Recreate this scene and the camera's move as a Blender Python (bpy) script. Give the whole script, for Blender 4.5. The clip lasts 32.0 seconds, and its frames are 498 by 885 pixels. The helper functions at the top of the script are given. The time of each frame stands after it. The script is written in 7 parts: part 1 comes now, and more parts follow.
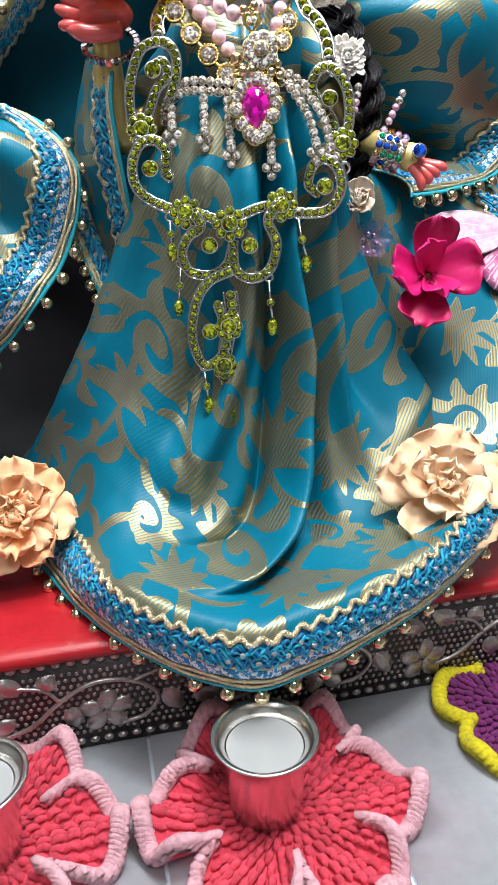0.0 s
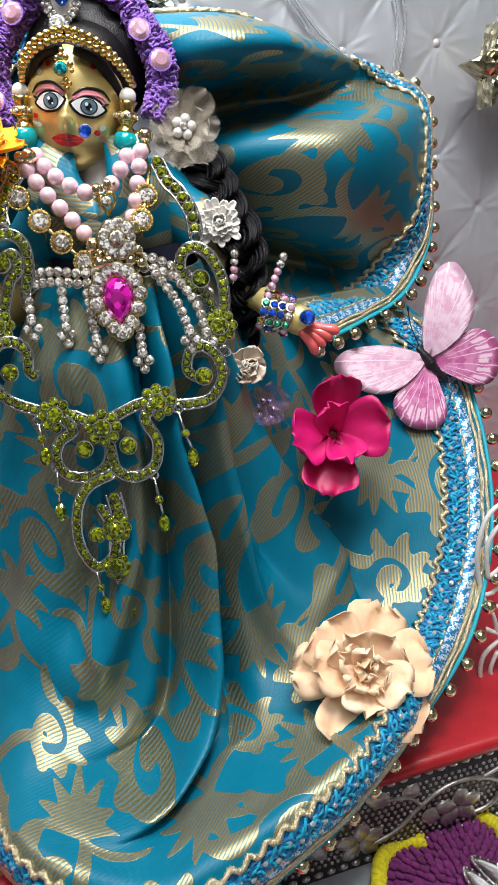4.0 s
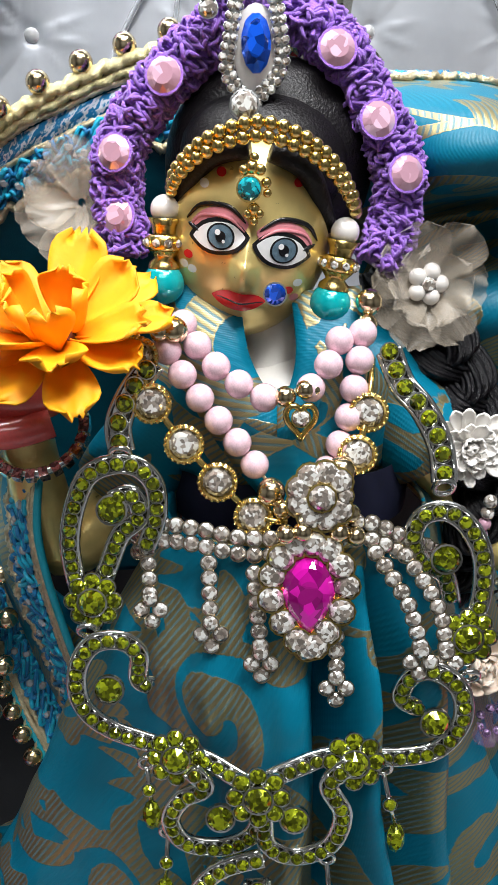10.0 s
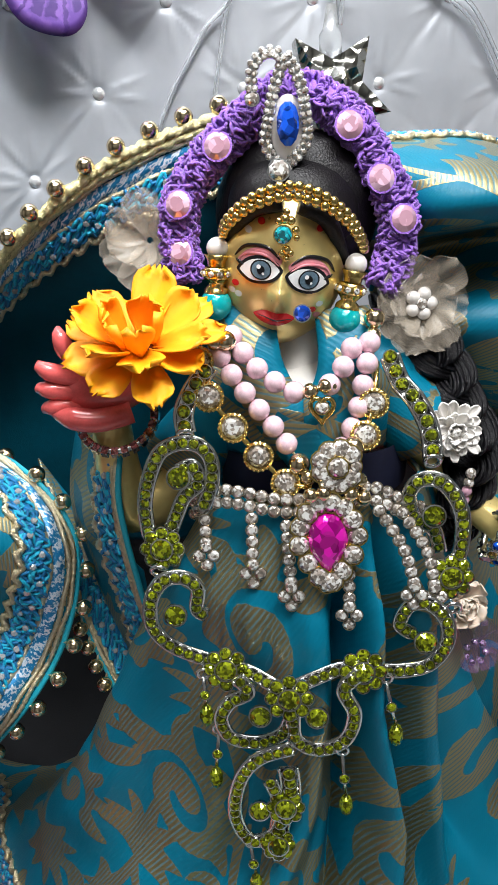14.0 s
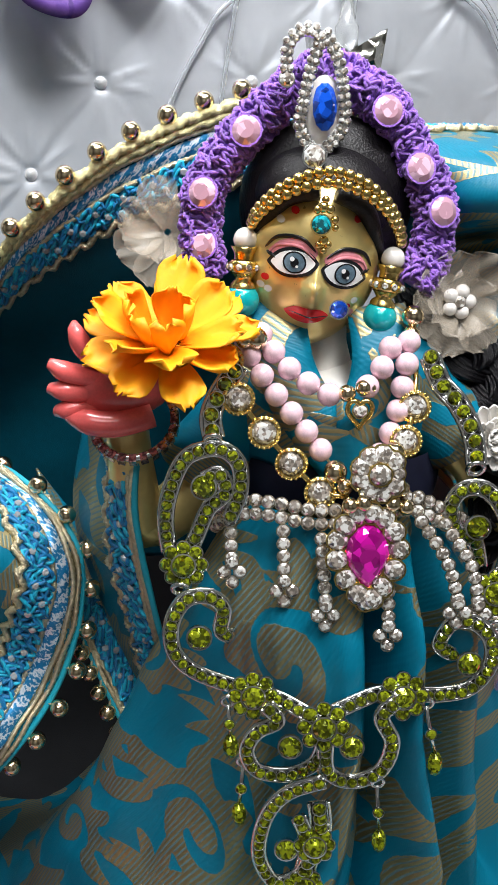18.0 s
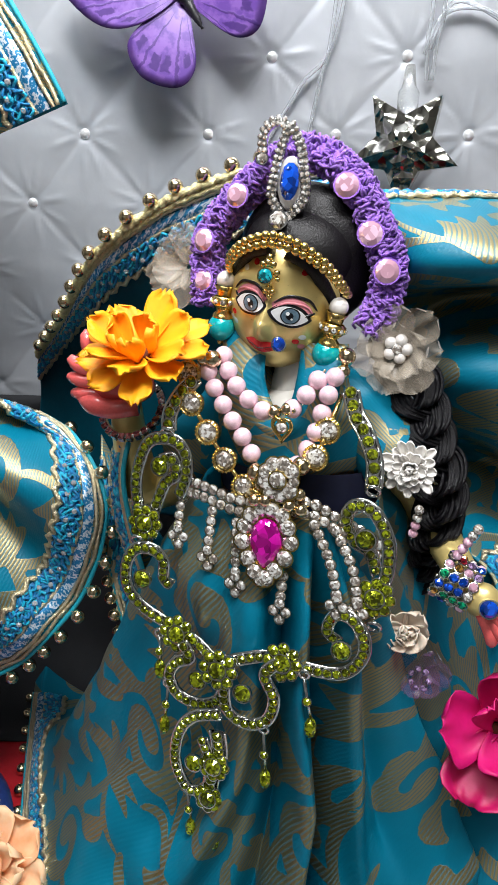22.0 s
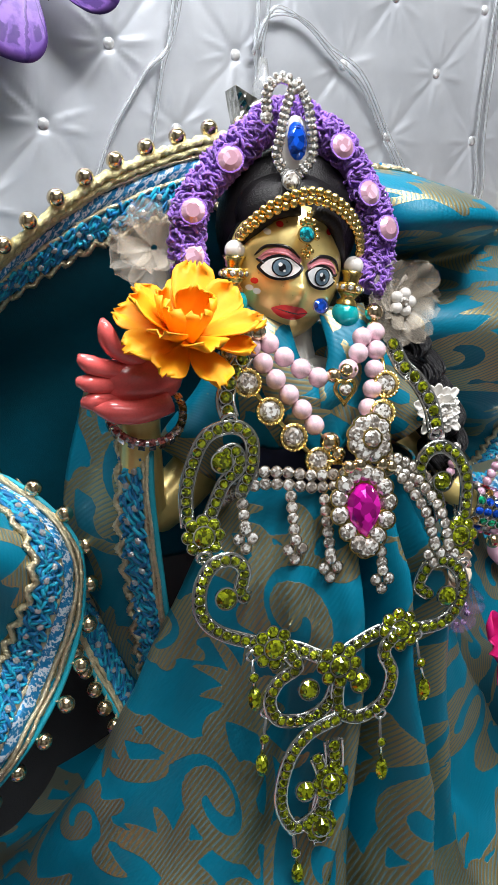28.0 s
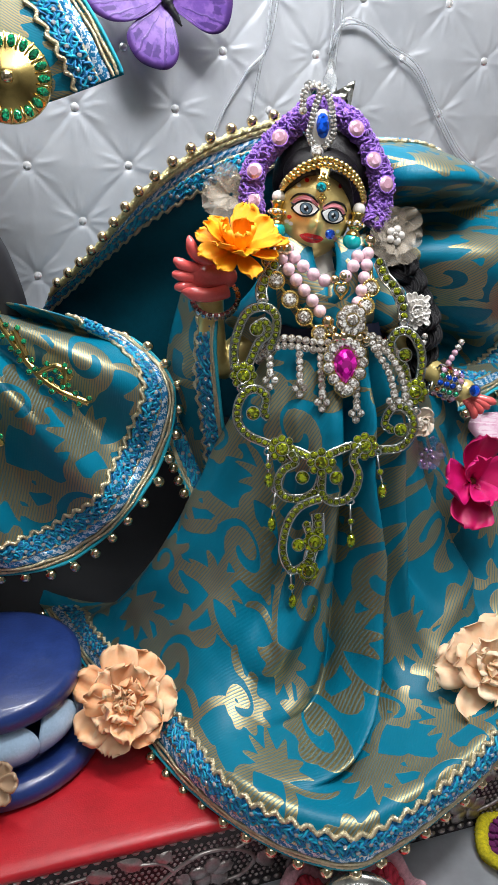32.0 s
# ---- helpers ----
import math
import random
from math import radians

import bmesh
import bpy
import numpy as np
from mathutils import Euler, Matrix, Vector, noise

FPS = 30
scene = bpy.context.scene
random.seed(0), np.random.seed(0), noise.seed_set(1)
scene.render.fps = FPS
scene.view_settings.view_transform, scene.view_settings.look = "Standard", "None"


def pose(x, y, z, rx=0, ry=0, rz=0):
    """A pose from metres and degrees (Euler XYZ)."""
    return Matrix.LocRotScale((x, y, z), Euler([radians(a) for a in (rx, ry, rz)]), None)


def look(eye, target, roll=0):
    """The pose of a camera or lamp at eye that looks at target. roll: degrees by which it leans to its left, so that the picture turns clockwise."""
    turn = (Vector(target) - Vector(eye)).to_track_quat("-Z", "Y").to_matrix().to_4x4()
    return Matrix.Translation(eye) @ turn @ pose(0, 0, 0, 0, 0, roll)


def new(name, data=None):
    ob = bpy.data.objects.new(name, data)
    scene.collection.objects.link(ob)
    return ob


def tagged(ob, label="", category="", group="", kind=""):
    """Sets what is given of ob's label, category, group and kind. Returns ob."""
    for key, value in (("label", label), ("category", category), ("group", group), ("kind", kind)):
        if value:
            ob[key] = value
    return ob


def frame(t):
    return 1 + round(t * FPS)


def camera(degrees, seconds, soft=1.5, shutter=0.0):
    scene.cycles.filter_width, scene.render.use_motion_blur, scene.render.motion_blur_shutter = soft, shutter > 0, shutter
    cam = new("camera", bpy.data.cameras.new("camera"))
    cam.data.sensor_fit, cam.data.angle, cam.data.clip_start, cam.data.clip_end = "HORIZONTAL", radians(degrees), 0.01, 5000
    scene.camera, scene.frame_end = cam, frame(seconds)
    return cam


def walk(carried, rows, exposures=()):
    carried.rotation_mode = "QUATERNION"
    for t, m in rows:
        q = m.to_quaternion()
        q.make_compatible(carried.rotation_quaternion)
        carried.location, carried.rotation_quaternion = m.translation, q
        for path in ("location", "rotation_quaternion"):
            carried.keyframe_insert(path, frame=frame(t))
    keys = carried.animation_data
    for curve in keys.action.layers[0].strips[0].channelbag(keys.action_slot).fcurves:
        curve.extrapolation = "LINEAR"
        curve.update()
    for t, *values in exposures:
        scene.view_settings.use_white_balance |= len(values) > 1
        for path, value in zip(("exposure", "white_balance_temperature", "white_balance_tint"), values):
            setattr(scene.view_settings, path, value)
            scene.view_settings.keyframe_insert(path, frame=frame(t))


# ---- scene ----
cam = camera(36.6, 32.0)
PATH = [
    (0, (0.012, -0.019, 0.314), (-0.061, 1.838, -0.425), -1.5),
    (0.5, (0.027, -0.011, 0.309), (-0.035, 1.846, -0.432), -1.2),
    (1, (0.037, -0.004, 0.315), (-0.012, 1.851, -0.432), -1.3),
    (1.5, (0.043, 0.002, 0.322), (-0.027, 1.833, -0.479), -1.3),
    (2, (0.049, 0.003, 0.333), (-0.027, 1.833, -0.47), -1.1),
    (2.5, (0.054, 0.001, 0.351), (-0.038, 1.842, -0.427), -1.7),
    (4.5, (0.048, 0.048, 0.406), (0.032, 1.874, -0.411), -6.6),
    (5, (0.021, 0.049, 0.431), (0.047, 1.886, -0.361), -5.1),
    (5.5, (0.001, 0.053, 0.438), (0.009, 1.881, -0.373), -3.5),
    (6, (-0.011, 0.059, 0.443), (-0.031, 1.873, -0.399), -1.7),
    (6.5, (-0.014, 0.068, 0.448), (-0.053, 1.885, -0.385), -1.1),
    (7, (-0.009, 0.089, 0.445), (-0.089, 1.895, -0.41), -0.5),
    (7.5, (0.004, 0.099, 0.448), (-0.097, 1.905, -0.407), -0.4),
    (8, (0.013, 0.123, 0.449), (-0.073, 1.938, -0.388), -0.4),
    (8.5, (0.014, 0.144, 0.435), (-0.076, 1.953, -0.413), -1.0),
    (9, (0.008, 0.165, 0.423), (-0.06, 1.974, -0.426), -1.1),
    (9.5, (0.003, 0.177, 0.419), (-0.053, 1.981, -0.443), -0.9),
    (10, (-0.002, 0.181, 0.423), (-0.065, 1.991, -0.426), -1.4),
    (10.5, (-0.01, 0.177, 0.426), (-0.059, 1.988, -0.421), -1.0),
    (11, (-0.019, 0.172, 0.426), (-0.033, 1.981, -0.426), -0.8),
    (11.5, (-0.017, 0.164, 0.43), (-0.013, 1.98, -0.408), -0.8),
    (12, (-0.013, 0.161, 0.429), (-0.029, 1.975, -0.413), -1.4),
    (12.5, (-0.011, 0.156, 0.433), (-0.082, 1.967, -0.414), -1.5),
    (13, (-0.006, 0.146, 0.442), (-0.116, 1.961, -0.389), -2.1),
    (13.5, (-0.004, 0.135, 0.444), (-0.133, 1.947, -0.392), -2.3),
    (14, (-0.004, 0.134, 0.441), (-0.122, 1.939, -0.413), -2.2),
    (14.5, (-0.004, 0.13, 0.443), (-0.127, 1.935, -0.409), -2.1),
    (15, (-0.007, 0.119, 0.45), (-0.116, 1.933, -0.384), -1.7),
    (15.5, (-0.019, 0.103, 0.458), (-0.073, 1.93, -0.355), -1.0),
    (17.5, (-0.024, 0.144, 0.435), (-0.03, 1.972, -0.377), -0.8),
    (18, (-0.023, 0.147, 0.432), (-0.04, 1.973, -0.384), -0.8),
    (18.5, (-0.022, 0.148, 0.431), (-0.054, 1.972, -0.388), -0.9),
    (19, (-0.012, 0.145, 0.434), (-0.127, 1.964, -0.389), -1.3),
    (19.5, (-0.003, 0.136, 0.441), (-0.22, 1.948, -0.377), -0.6),
    (20, (0.017, 0.138, 0.44), (-0.286, 1.937, -0.379), -0.4),
    (20.5, (0.03, 0.13, 0.447), (-0.363, 1.917, -0.363), 0.4),
    (21, (0.049, 0.125, 0.449), (-0.43, 1.885, -0.372), -0.6),
    (21.5, (0.064, 0.131, 0.449), (-0.506, 1.849, -0.401), -1.5),
    (22, (0.076, 0.119, 0.455), (-0.599, 1.809, -0.374), -0.1),
    (22.5, (0.079, 0.119, 0.453), (-0.624, 1.793, -0.385), 0.8),
    (23, (0.088, 0.119, 0.452), (-0.608, 1.799, -0.381), 0.6),
    (23.5, (0.093, 0.11, 0.451), (-0.577, 1.799, -0.386), 0.5),
    (24, (0.093, 0.101, 0.451), (-0.527, 1.812, -0.378), 0.2),
    (24.5, (0.08, 0.093, 0.449), (-0.366, 1.855, -0.387), -0.4),
    (26.5, (-0.058, 0.109, 0.426), (0.469, 1.903, -0.282), 0.4),
    (27, (-0.073, 0.112, 0.425), (0.454, 1.917, -0.256), 1.6),
    (27.5, (-0.078, 0.121, 0.419), (0.407, 1.94, -0.257), 0.7),
    (28, (-0.08, 0.119, 0.421), (0.391, 1.945, -0.244), 0.5),
    (28.5, (-0.084, 0.122, 0.418), (0.366, 1.951, -0.254), 0.3),
    (29, (-0.085, 0.121, 0.413), (0.333, 1.952, -0.273), 0.3),
    (29.5, (-0.084, 0.108, 0.415), (0.301, 1.944, -0.279), 0.5),
    (30, (-0.086, 0.091, 0.414), (0.259, 1.936, -0.276), 1.0),
    (30.5, (-0.085, 0.06, 0.422), (0.199, 1.911, -0.28), 1.4),
    (31, (-0.08, 0.033, 0.426), (0.19, 1.884, -0.281), 1.1),
    (31.5, (-0.072, 0.005, 0.425), (0.179, 1.859, -0.282), 1.7),
    (32, (-0.054, -0.029, 0.429), (0.023, 1.817, -0.336), 0.6),
]
walk(cam, [(t, look(eye, target, roll)) for t, eye, target, roll in PATH], [(0, 0.56), (2.5, 0.45), (4.5, 0.08), (10, 0.02), (18, 0.03), (22, -0.05), (25, -0.03), (28, 0.05), (32, 0.0)])

# ---- world and lights ----
world = bpy.data.worlds.new("room_air")
scene.world = world
world.use_nodes = True
world.node_tree.nodes["Background"].inputs[0].default_value = (0.75, 0.87, 1.0, 1)
world.node_tree.nodes["Background"].inputs[1].default_value = 0.04


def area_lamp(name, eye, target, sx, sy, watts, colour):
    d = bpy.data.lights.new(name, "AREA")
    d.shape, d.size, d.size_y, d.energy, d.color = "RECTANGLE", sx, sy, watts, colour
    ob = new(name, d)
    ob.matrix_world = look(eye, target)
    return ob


# Unseen lamps, placed to match the brightness; no fixtures are built for them.
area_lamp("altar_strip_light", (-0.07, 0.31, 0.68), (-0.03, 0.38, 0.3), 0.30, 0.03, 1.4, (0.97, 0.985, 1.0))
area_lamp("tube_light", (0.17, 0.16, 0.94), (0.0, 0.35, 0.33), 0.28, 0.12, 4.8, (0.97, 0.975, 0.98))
# Added fill behind the camera, for the face and the reflections.
area_lamp("room_light", (0.0, -0.8, 1.85), (0.0, -0.7, 0.0), 1.1, 0.7, 11.0, (0.97, 0.975, 0.98))


# ---- materials ----
class Nodes:
    """Small helper round one node tree."""

    def __init__(self, name):
        self.m = bpy.data.materials.new(name)
        self.m.use_nodes = True
        self.t = self.m.node_tree
        self.bsdf = self.t.nodes["Principled BSDF"]

    def n(self, kind, **kw):
        node = self.t.nodes.new(kind)
        if "operation" in kw:
            node.operation = kw["operation"]
        if "interpolation_type" in kw:
            node.interpolation_type = kw["interpolation_type"]
        if "data_type" in kw:
            node.data_type = kw["data_type"]
        if "voronoi_dimensions" in kw:
            node.voronoi_dimensions = kw["voronoi_dimensions"]
        if "wave_type" in kw:
            node.wave_type, node.bands_direction = kw["wave_type"], kw["bands_direction"]
        return node

    def put(self, sock, v):
        if isinstance(v, bpy.types.NodeSocket):
            self.t.links.new(v, sock)
        elif isinstance(v, (tuple, list)) and len(v) == 3 and sock.type == "RGBA":
            sock.default_value = (*v, 1)
        else:
            sock.default_value = v

    def math(self, op, a, b=0.0, c=0.0):
        node = self.n("ShaderNodeMath", operation=op)
        for i, v in enumerate((a, b, c)):
            self.put(node.inputs[i], v)
        return node.outputs[0]

    def vec(self, op, a, b=(0, 0, 0), s=None):
        node = self.n("ShaderNodeVectorMath", operation=op)
        self.put(node.inputs[0], a)
        self.put(node.inputs[1], b)
        if s is not None:
            self.put(node.inputs["Scale"], s)
        return node

    def noise(self, co, scale, detail=3.0, rough=0.55):
        node = self.n("ShaderNodeTexNoise")
        self.put(node.inputs["Vector"], co)
        self.put(node.inputs["Scale"], scale)
        self.put(node.inputs["Detail"], detail)
        self.put(node.inputs["Roughness"], rough)
        return node.outputs["Fac"]

    def ramp(self, f, stops):
        node = self.n("ShaderNodeValToRGB")
        e = node.color_ramp.elements
        while len(e) < len(stops):
            e.new(0.5)
        for el, (p, c) in zip(e, stops):
            el.position = p
            el.color = (*c, 1) if len(c) == 3 else c
        self.put(node.inputs[0], f)
        return node.outputs[0]

    def step(self, f, lo, hi):
        node = self.n("ShaderNodeMapRange", interpolation_type="SMOOTHSTEP")
        for i, v in enumerate((f, lo, hi, 0.0, 1.0)):
            self.put(node.inputs[i], v)
        return node.outputs[0]

    def mix(self, f, a, b):
        node = self.n("ShaderNodeMix", data_type="RGBA")
        self.put(node.inputs[0], f)
        self.put(node.inputs[6], a)
        self.put(node.inputs[7], b)
        return node.outputs[2]

    def bump(self, h, strength, dist=0.001):
        node = self.n("ShaderNodeBump")
        self.put(node.inputs["Strength"], strength)
        self.put(node.inputs["Distance"], dist)
        self.put(node.inputs["Height"], h)
        self.put(self.bsdf.inputs["Normal"], node.outputs[0])

    def set(self, **kw):
        names = dict(base="Base Color", rough="Roughness", metal="Metallic", trans="Transmission Weight", ior="IOR", coat="Coat Weight",
                     sheen="Sheen Weight", alpha="Alpha", sss="Subsurface Weight", spec="Specular IOR Level", coat_rough="Coat Roughness",
                     emit="Emission Color", power="Emission Strength", aniso="Anisotropic")
        for k, v in kw.items():
            self.put(self.bsdf.inputs[names[k]], v)
        return self


def mat(name, base, rough=0.5, metal=0.0, vary=0.12, scale=120.0, bump=0.0, bump_scale=900.0, island=0.0, **kw):
    """Plain surface: base colour with wear at two scales and fine relief."""
    g = Nodes(name)
    co = g.n("ShaderNodeTexCoord").outputs["Object"]
    big, fine = g.noise(co, scale), g.noise(co, scale * 7)
    f = g.math("ADD", g.math("MULTIPLY", big, 0.6), g.math("MULTIPLY", fine, 0.4))
    if island:
        f = g.math("ADD", f, g.math("MULTIPLY", g.math("SUBTRACT", g.n("ShaderNodeNewGeometry").outputs["Random Per Island"], 0.5), island))
    dark = tuple(max(0, c * (1 - vary)) for c in base)
    lite = tuple(min(1, c * (1 + vary)) for c in base)
    g.set(base=g.ramp(f, [(0.3, dark), (0.7, lite)]), metal=metal)
    g.set(rough=g.math("ADD", rough - 0.06, g.math("MULTIPLY", fine, 0.12)), **kw)
    if bump:
        g.bump(g.noise(co, bump_scale, 2.0), bump)
    return g.m


TILE_W, TILE_H = 0.096, 0.128


def motif_tile():
    """Signed distance (metres, positive inside) to the woven scrolls and leaves of one repeat."""
    discs = []

    def band(pts, r):
        q = spline([(x, y, 0) for x, y in pts], 40)
        discs.extend((a, b, c) for (a, b, _), c in zip(q, np.ones(40) * r))

    def leaf(x, y, ang, length, width, bend=0.0):
        a, pts = radians(ang), []
        for _ in range(8):
            pts.append((x, y))
            x, y, a = x + math.cos(a) * length / 7, y + math.sin(a) * length / 7, a + radians(bend) / 7
        w = np.linspace(0, 1, 40)
        band(pts, width * 0.5 * (0.12 + np.sin(np.pi * w ** 0.75) ** 0.8 * 0.95) - 0.25 * w)

    def scroll(x, y, r, hand, start, turns, w):
        th = np.linspace(0, turns * 2 * math.pi, 26)
        pts = [(x + r * (1 - 0.78 * a / th[-1]) * math.cos(hand * a + start), y + r * (1 - 0.78 * a / th[-1]) * math.sin(hand * a + start)) for a in th]
        band(pts, np.interp(np.linspace(0, 1, 40), [0, 0.3, 0.85, 1], [0.6, w * 0.5, w * 0.45, w * 0.75]))
        # acanthus lobes on the outer rim
        for k, a in enumerate(np.linspace(0.25, 3.6, 6)):
            rr = r * (1 - 0.78 * a / th[-1])
            px, py = x + rr * math.cos(hand * a + start), y + rr * math.sin(hand * a + start)
            leaf(px, py, math.degrees(hand * a + start) - hand * 62, r * (1.0 - 0.11 * k), r * 0.40, hand * 100)

    for x, y, r, hand, start, turns in ((21, 28, 17.0, 1, 3.6, 1.3), (63, 84, 17.0, -1, -0.6, 1.3), (62, 31, 12.0, -1, 1.2, 1.15), (20, 88, 12.0, 1, 4.4, 1.15)):
        scroll(x, y, r, hand, start, turns, r * 0.36)
    for x, y, ang in ((41, 50, 70), (83, 106, 110), (0, 52, -60), (42, 4, 250)):
        for k in range(-3, 4):
            leaf(x, y, ang + k * 15, 25 - 3.0 * abs(k), 5.0, k * 24)
        leaf(x, y, ang + 180, 30, 3.6, 80)
        leaf(x, y, ang + 150, 24, 3.2, -90)
    d = np.array(discs)
    nx, ny = 165, 220
    gx, gy = np.meshgrid((np.arange(nx) + 0.5) * 84 / nx, (np.arange(ny) + 0.5) * 112 / ny, indexing="ij")
    best = np.full(gx.shape, 99.0)
    for a, b, r in d:
        dx, dy = (gx - a + 42) % 84 - 42, (gy - b + 56) % 112 - 56
        best = np.minimum(best, np.hypot(dx, dy) - r)
    return (0.35 - best) * TILE_W / 84


def weave_of(uv):
    """The tile's distance at cloth coordinates, every second column half dropped."""
    uv = np.asarray(uv, float)
    col = np.floor(uv[:, 0] / TILE_W)
    x = (uv[:, 0] / TILE_W - col) * MOTIF.shape[0] - 0.5
    y = ((uv[:, 1] / TILE_H) % 1.0) * MOTIF.shape[1] - 0.5
    i, k = np.floor(x).astype(int), np.floor(y).astype(int)
    a, b = x - i, y - k
    n, m = MOTIF.shape
    return ((MOTIF[i % n, k % m] * (1 - a) + MOTIF[(i + 1) % n, k % m] * a) * (1 - b) + (MOTIF[i % n, (k + 1) % m] * (1 - a) + MOTIF[(i + 1) % n, (k + 1) % m] * a) * b)


def brocade(name, ground, gold):
    """Satin with woven metallic scrolls and leaves, in the cloth's own metres."""
    g = Nodes(name)
    uv = g.n("ShaderNodeUVMap").outputs[0]
    at = g.n("ShaderNodeAttribute")
    at.attribute_name = "weave"
    fray = g.math("MULTIPLY", g.math("SUBTRACT", g.noise(uv, 900.0, 2.0), 0.5), 0.0007)
    d = g.math("ADD", at.outputs["Fac"], fray)
    mask = g.step(d, -0.00012, 0.00016)
    core = g.step(d, 0.0002, 0.0005)

    def bands(scale, way, dist):
        w = g.n("ShaderNodeTexWave", wave_type="BANDS", bands_direction=way)
        g.put(w.inputs["Vector"], uv)
        g.put(w.inputs["Scale"], scale)
        g.put(w.inputs["Distortion"], dist)
        return w.outputs["Fac"]

    thread, weave = bands(320.0, "DIAGONAL", 0.8), bands(900.0, "X", 0.0)
    stain = g.noise(uv, 45.0, 4.0)
    ribs = g.math("MAXIMUM", g.step(thread, 0.16, 0.46), g.math("SUBTRACT", 1.0, core))
    gmask = g.math("MULTIPLY", mask, g.math("ADD", 0.35, g.math("MULTIPLY", ribs, 0.65)))
    gold_c = g.mix(stain, tuple(c * 0.75 for c in gold), tuple(min(1, c * 1.2) for c in gold))
    ground_c = g.mix(stain, tuple(c * 0.8 for c in ground), tuple(min(1, c * 1.15) for c in ground))
    g.set(base=g.mix(gmask, ground_c, gold_c), metal=g.math("MULTIPLY", gmask, 0.85),
          rough=g.math("ADD", 0.35, g.math("MULTIPLY", stain, 0.1)), spec=0.25)
    h = g.math("ADD", g.math("MULTIPLY", mask, 0.5), g.math("ADD", g.math("MULTIPLY", thread, 0.25), g.math("MULTIPLY", weave, 0.12)))
    g.bump(h, 0.35, 0.0004)
    return g.m


TEAL = (0.0, 0.158, 0.255)
GOLDTHREAD = (0.36, 0.305, 0.155)
M_BROCADE = brocade("teal_brocade", TEAL, GOLDTHREAD)
M_BROCADE2 = brocade("teal_brocade_veil", TEAL, GOLDTHREAD)
# Brocade's reverse, with the shade under the border put into its colour.
M_REVERSESHADED = mat("teal_reverse_shaded", (0.0, 0.070, 0.110), 0.5, vary=0.2, scale=60, bump=0.25, bump_scale=2500, spec=0.2)
M_TEALCORD = mat("turquoise_cord", (0.01, 0.36, 0.48), 0.5, bump=0.3, bump_scale=3000)
M_BLUECORD = mat("blue_floss", (0.002, 0.17, 0.40), 0.38, vary=0.35, scale=300, bump=0.3, bump_scale=4000, sheen=0.1)
M_BLUECORD2 = mat("azure_floss", (0.004, 0.38, 0.58), 0.35, vary=0.3, scale=300, bump=0.3, bump_scale=4000, sheen=0.1)
M_GOLDCORD = mat("gold_zari_cord", (0.72, 0.62, 0.42), 0.32, 0.85, vary=0.3, scale=600, bump=0.5, bump_scale=3500)
M_PALEGOLD = mat("pale_gold_lurex", (0.78, 0.68, 0.36), 0.36, 0.6, vary=0.35, scale=500, bump=0.6, bump_scale=3000)
M_GOLDBEAD = mat("gold_bead", (0.84, 0.68, 0.44), 0.17, 1.0, vary=0.12, scale=150)
M_GOLD = mat("polished_gold", (0.83, 0.62, 0.22), 0.22, 1.0, vary=0.15, scale=250, bump=0.06, bump_scale=2500)
M_SILVER = mat("silver_setting", (0.78, 0.78, 0.78), 0.2, 1.0, vary=0.18, scale=300)
M_STEEL = mat("stainless_steel", (0.74, 0.79, 0.85), 0.36, 0.6, vary=0.1, scale=30, bump=0.03, bump_scale=400)
M_RED = mat("red_rexine", (0.42, 0.012, 0.02), 0.33, vary=0.2, scale=40, bump=0.15, bump_scale=1500)
M_OXID = mat("oxidised_metal", (0.06, 0.052, 0.055), 0.4, 0.75, vary=0.4, scale=150, bump=0.2, bump_scale=1500)
M_EMBOSS = mat("embossed_white_metal", (0.42, 0.38, 0.37), 0.34, 0.85, vary=0.35, scale=150, bump=0.25, bump_scale=900)
M_SHADEBLACK = mat("shade_black", (0.012, 0.013, 0.016), 0.85, vary=0.3, scale=60, bump=0.3, bump_scale=2000)
M_WALLPAINT = mat("shell_paint", (0.72, 0.72, 0.70), 0.8, vary=0.05, scale=2)


def quilt_mat():
    g = Nodes("silver_quilted_satin")
    co = g.n("ShaderNodeTexCoord").outputs["Object"]
    big, fine = g.noise(co, 30.0, 4.0), g.noise(co, 700.0, 2.0)
    g.set(base=g.ramp(big, [(0.3, (0.43, 0.45, 0.49)), (0.7, (0.56, 0.58, 0.62))]), metal=0.45,
          rough=g.math("ADD", 0.40, g.math("MULTIPLY", fine, 0.12)), sheen=0.2)
    g.bump(g.math("ADD", g.math("MULTIPLY", big, 1.0), g.math("MULTIPLY", fine, 0.1)), 0.12, 0.002)
    return g.m


M_QUILT = quilt_mat()


def gem_mat(name, colour, rough=0.04, trans=0.75):
    g = Nodes(name)
    rnd = g.n("ShaderNodeNewGeometry").outputs["Random Per Island"]
    g.set(base=g.mix(rnd, tuple(c * 0.75 for c in colour), tuple(min(1, c * 1.2) for c in colour)), rough=rough, trans=trans, ior=1.75, metal=0.0, coat=1.0)
    return g.m


M_CRYSTAL = gem_mat("clear_rhinestone", (0.95, 0.93, 0.93), 0.05, 0.6)
M_TURQ = mat("turquoise_bead", (0.0, 0.42, 0.46), 0.16, 0.25, vary=0.15, scale=200, coat=1.0)


# ---- geometry helpers ----
def vec3(*a):
    return np.array(a if len(a) == 3 else a[0], float)


def unit(v):
    v = np.asarray(v, float)
    return v / (np.linalg.norm(v) + 1e-12)


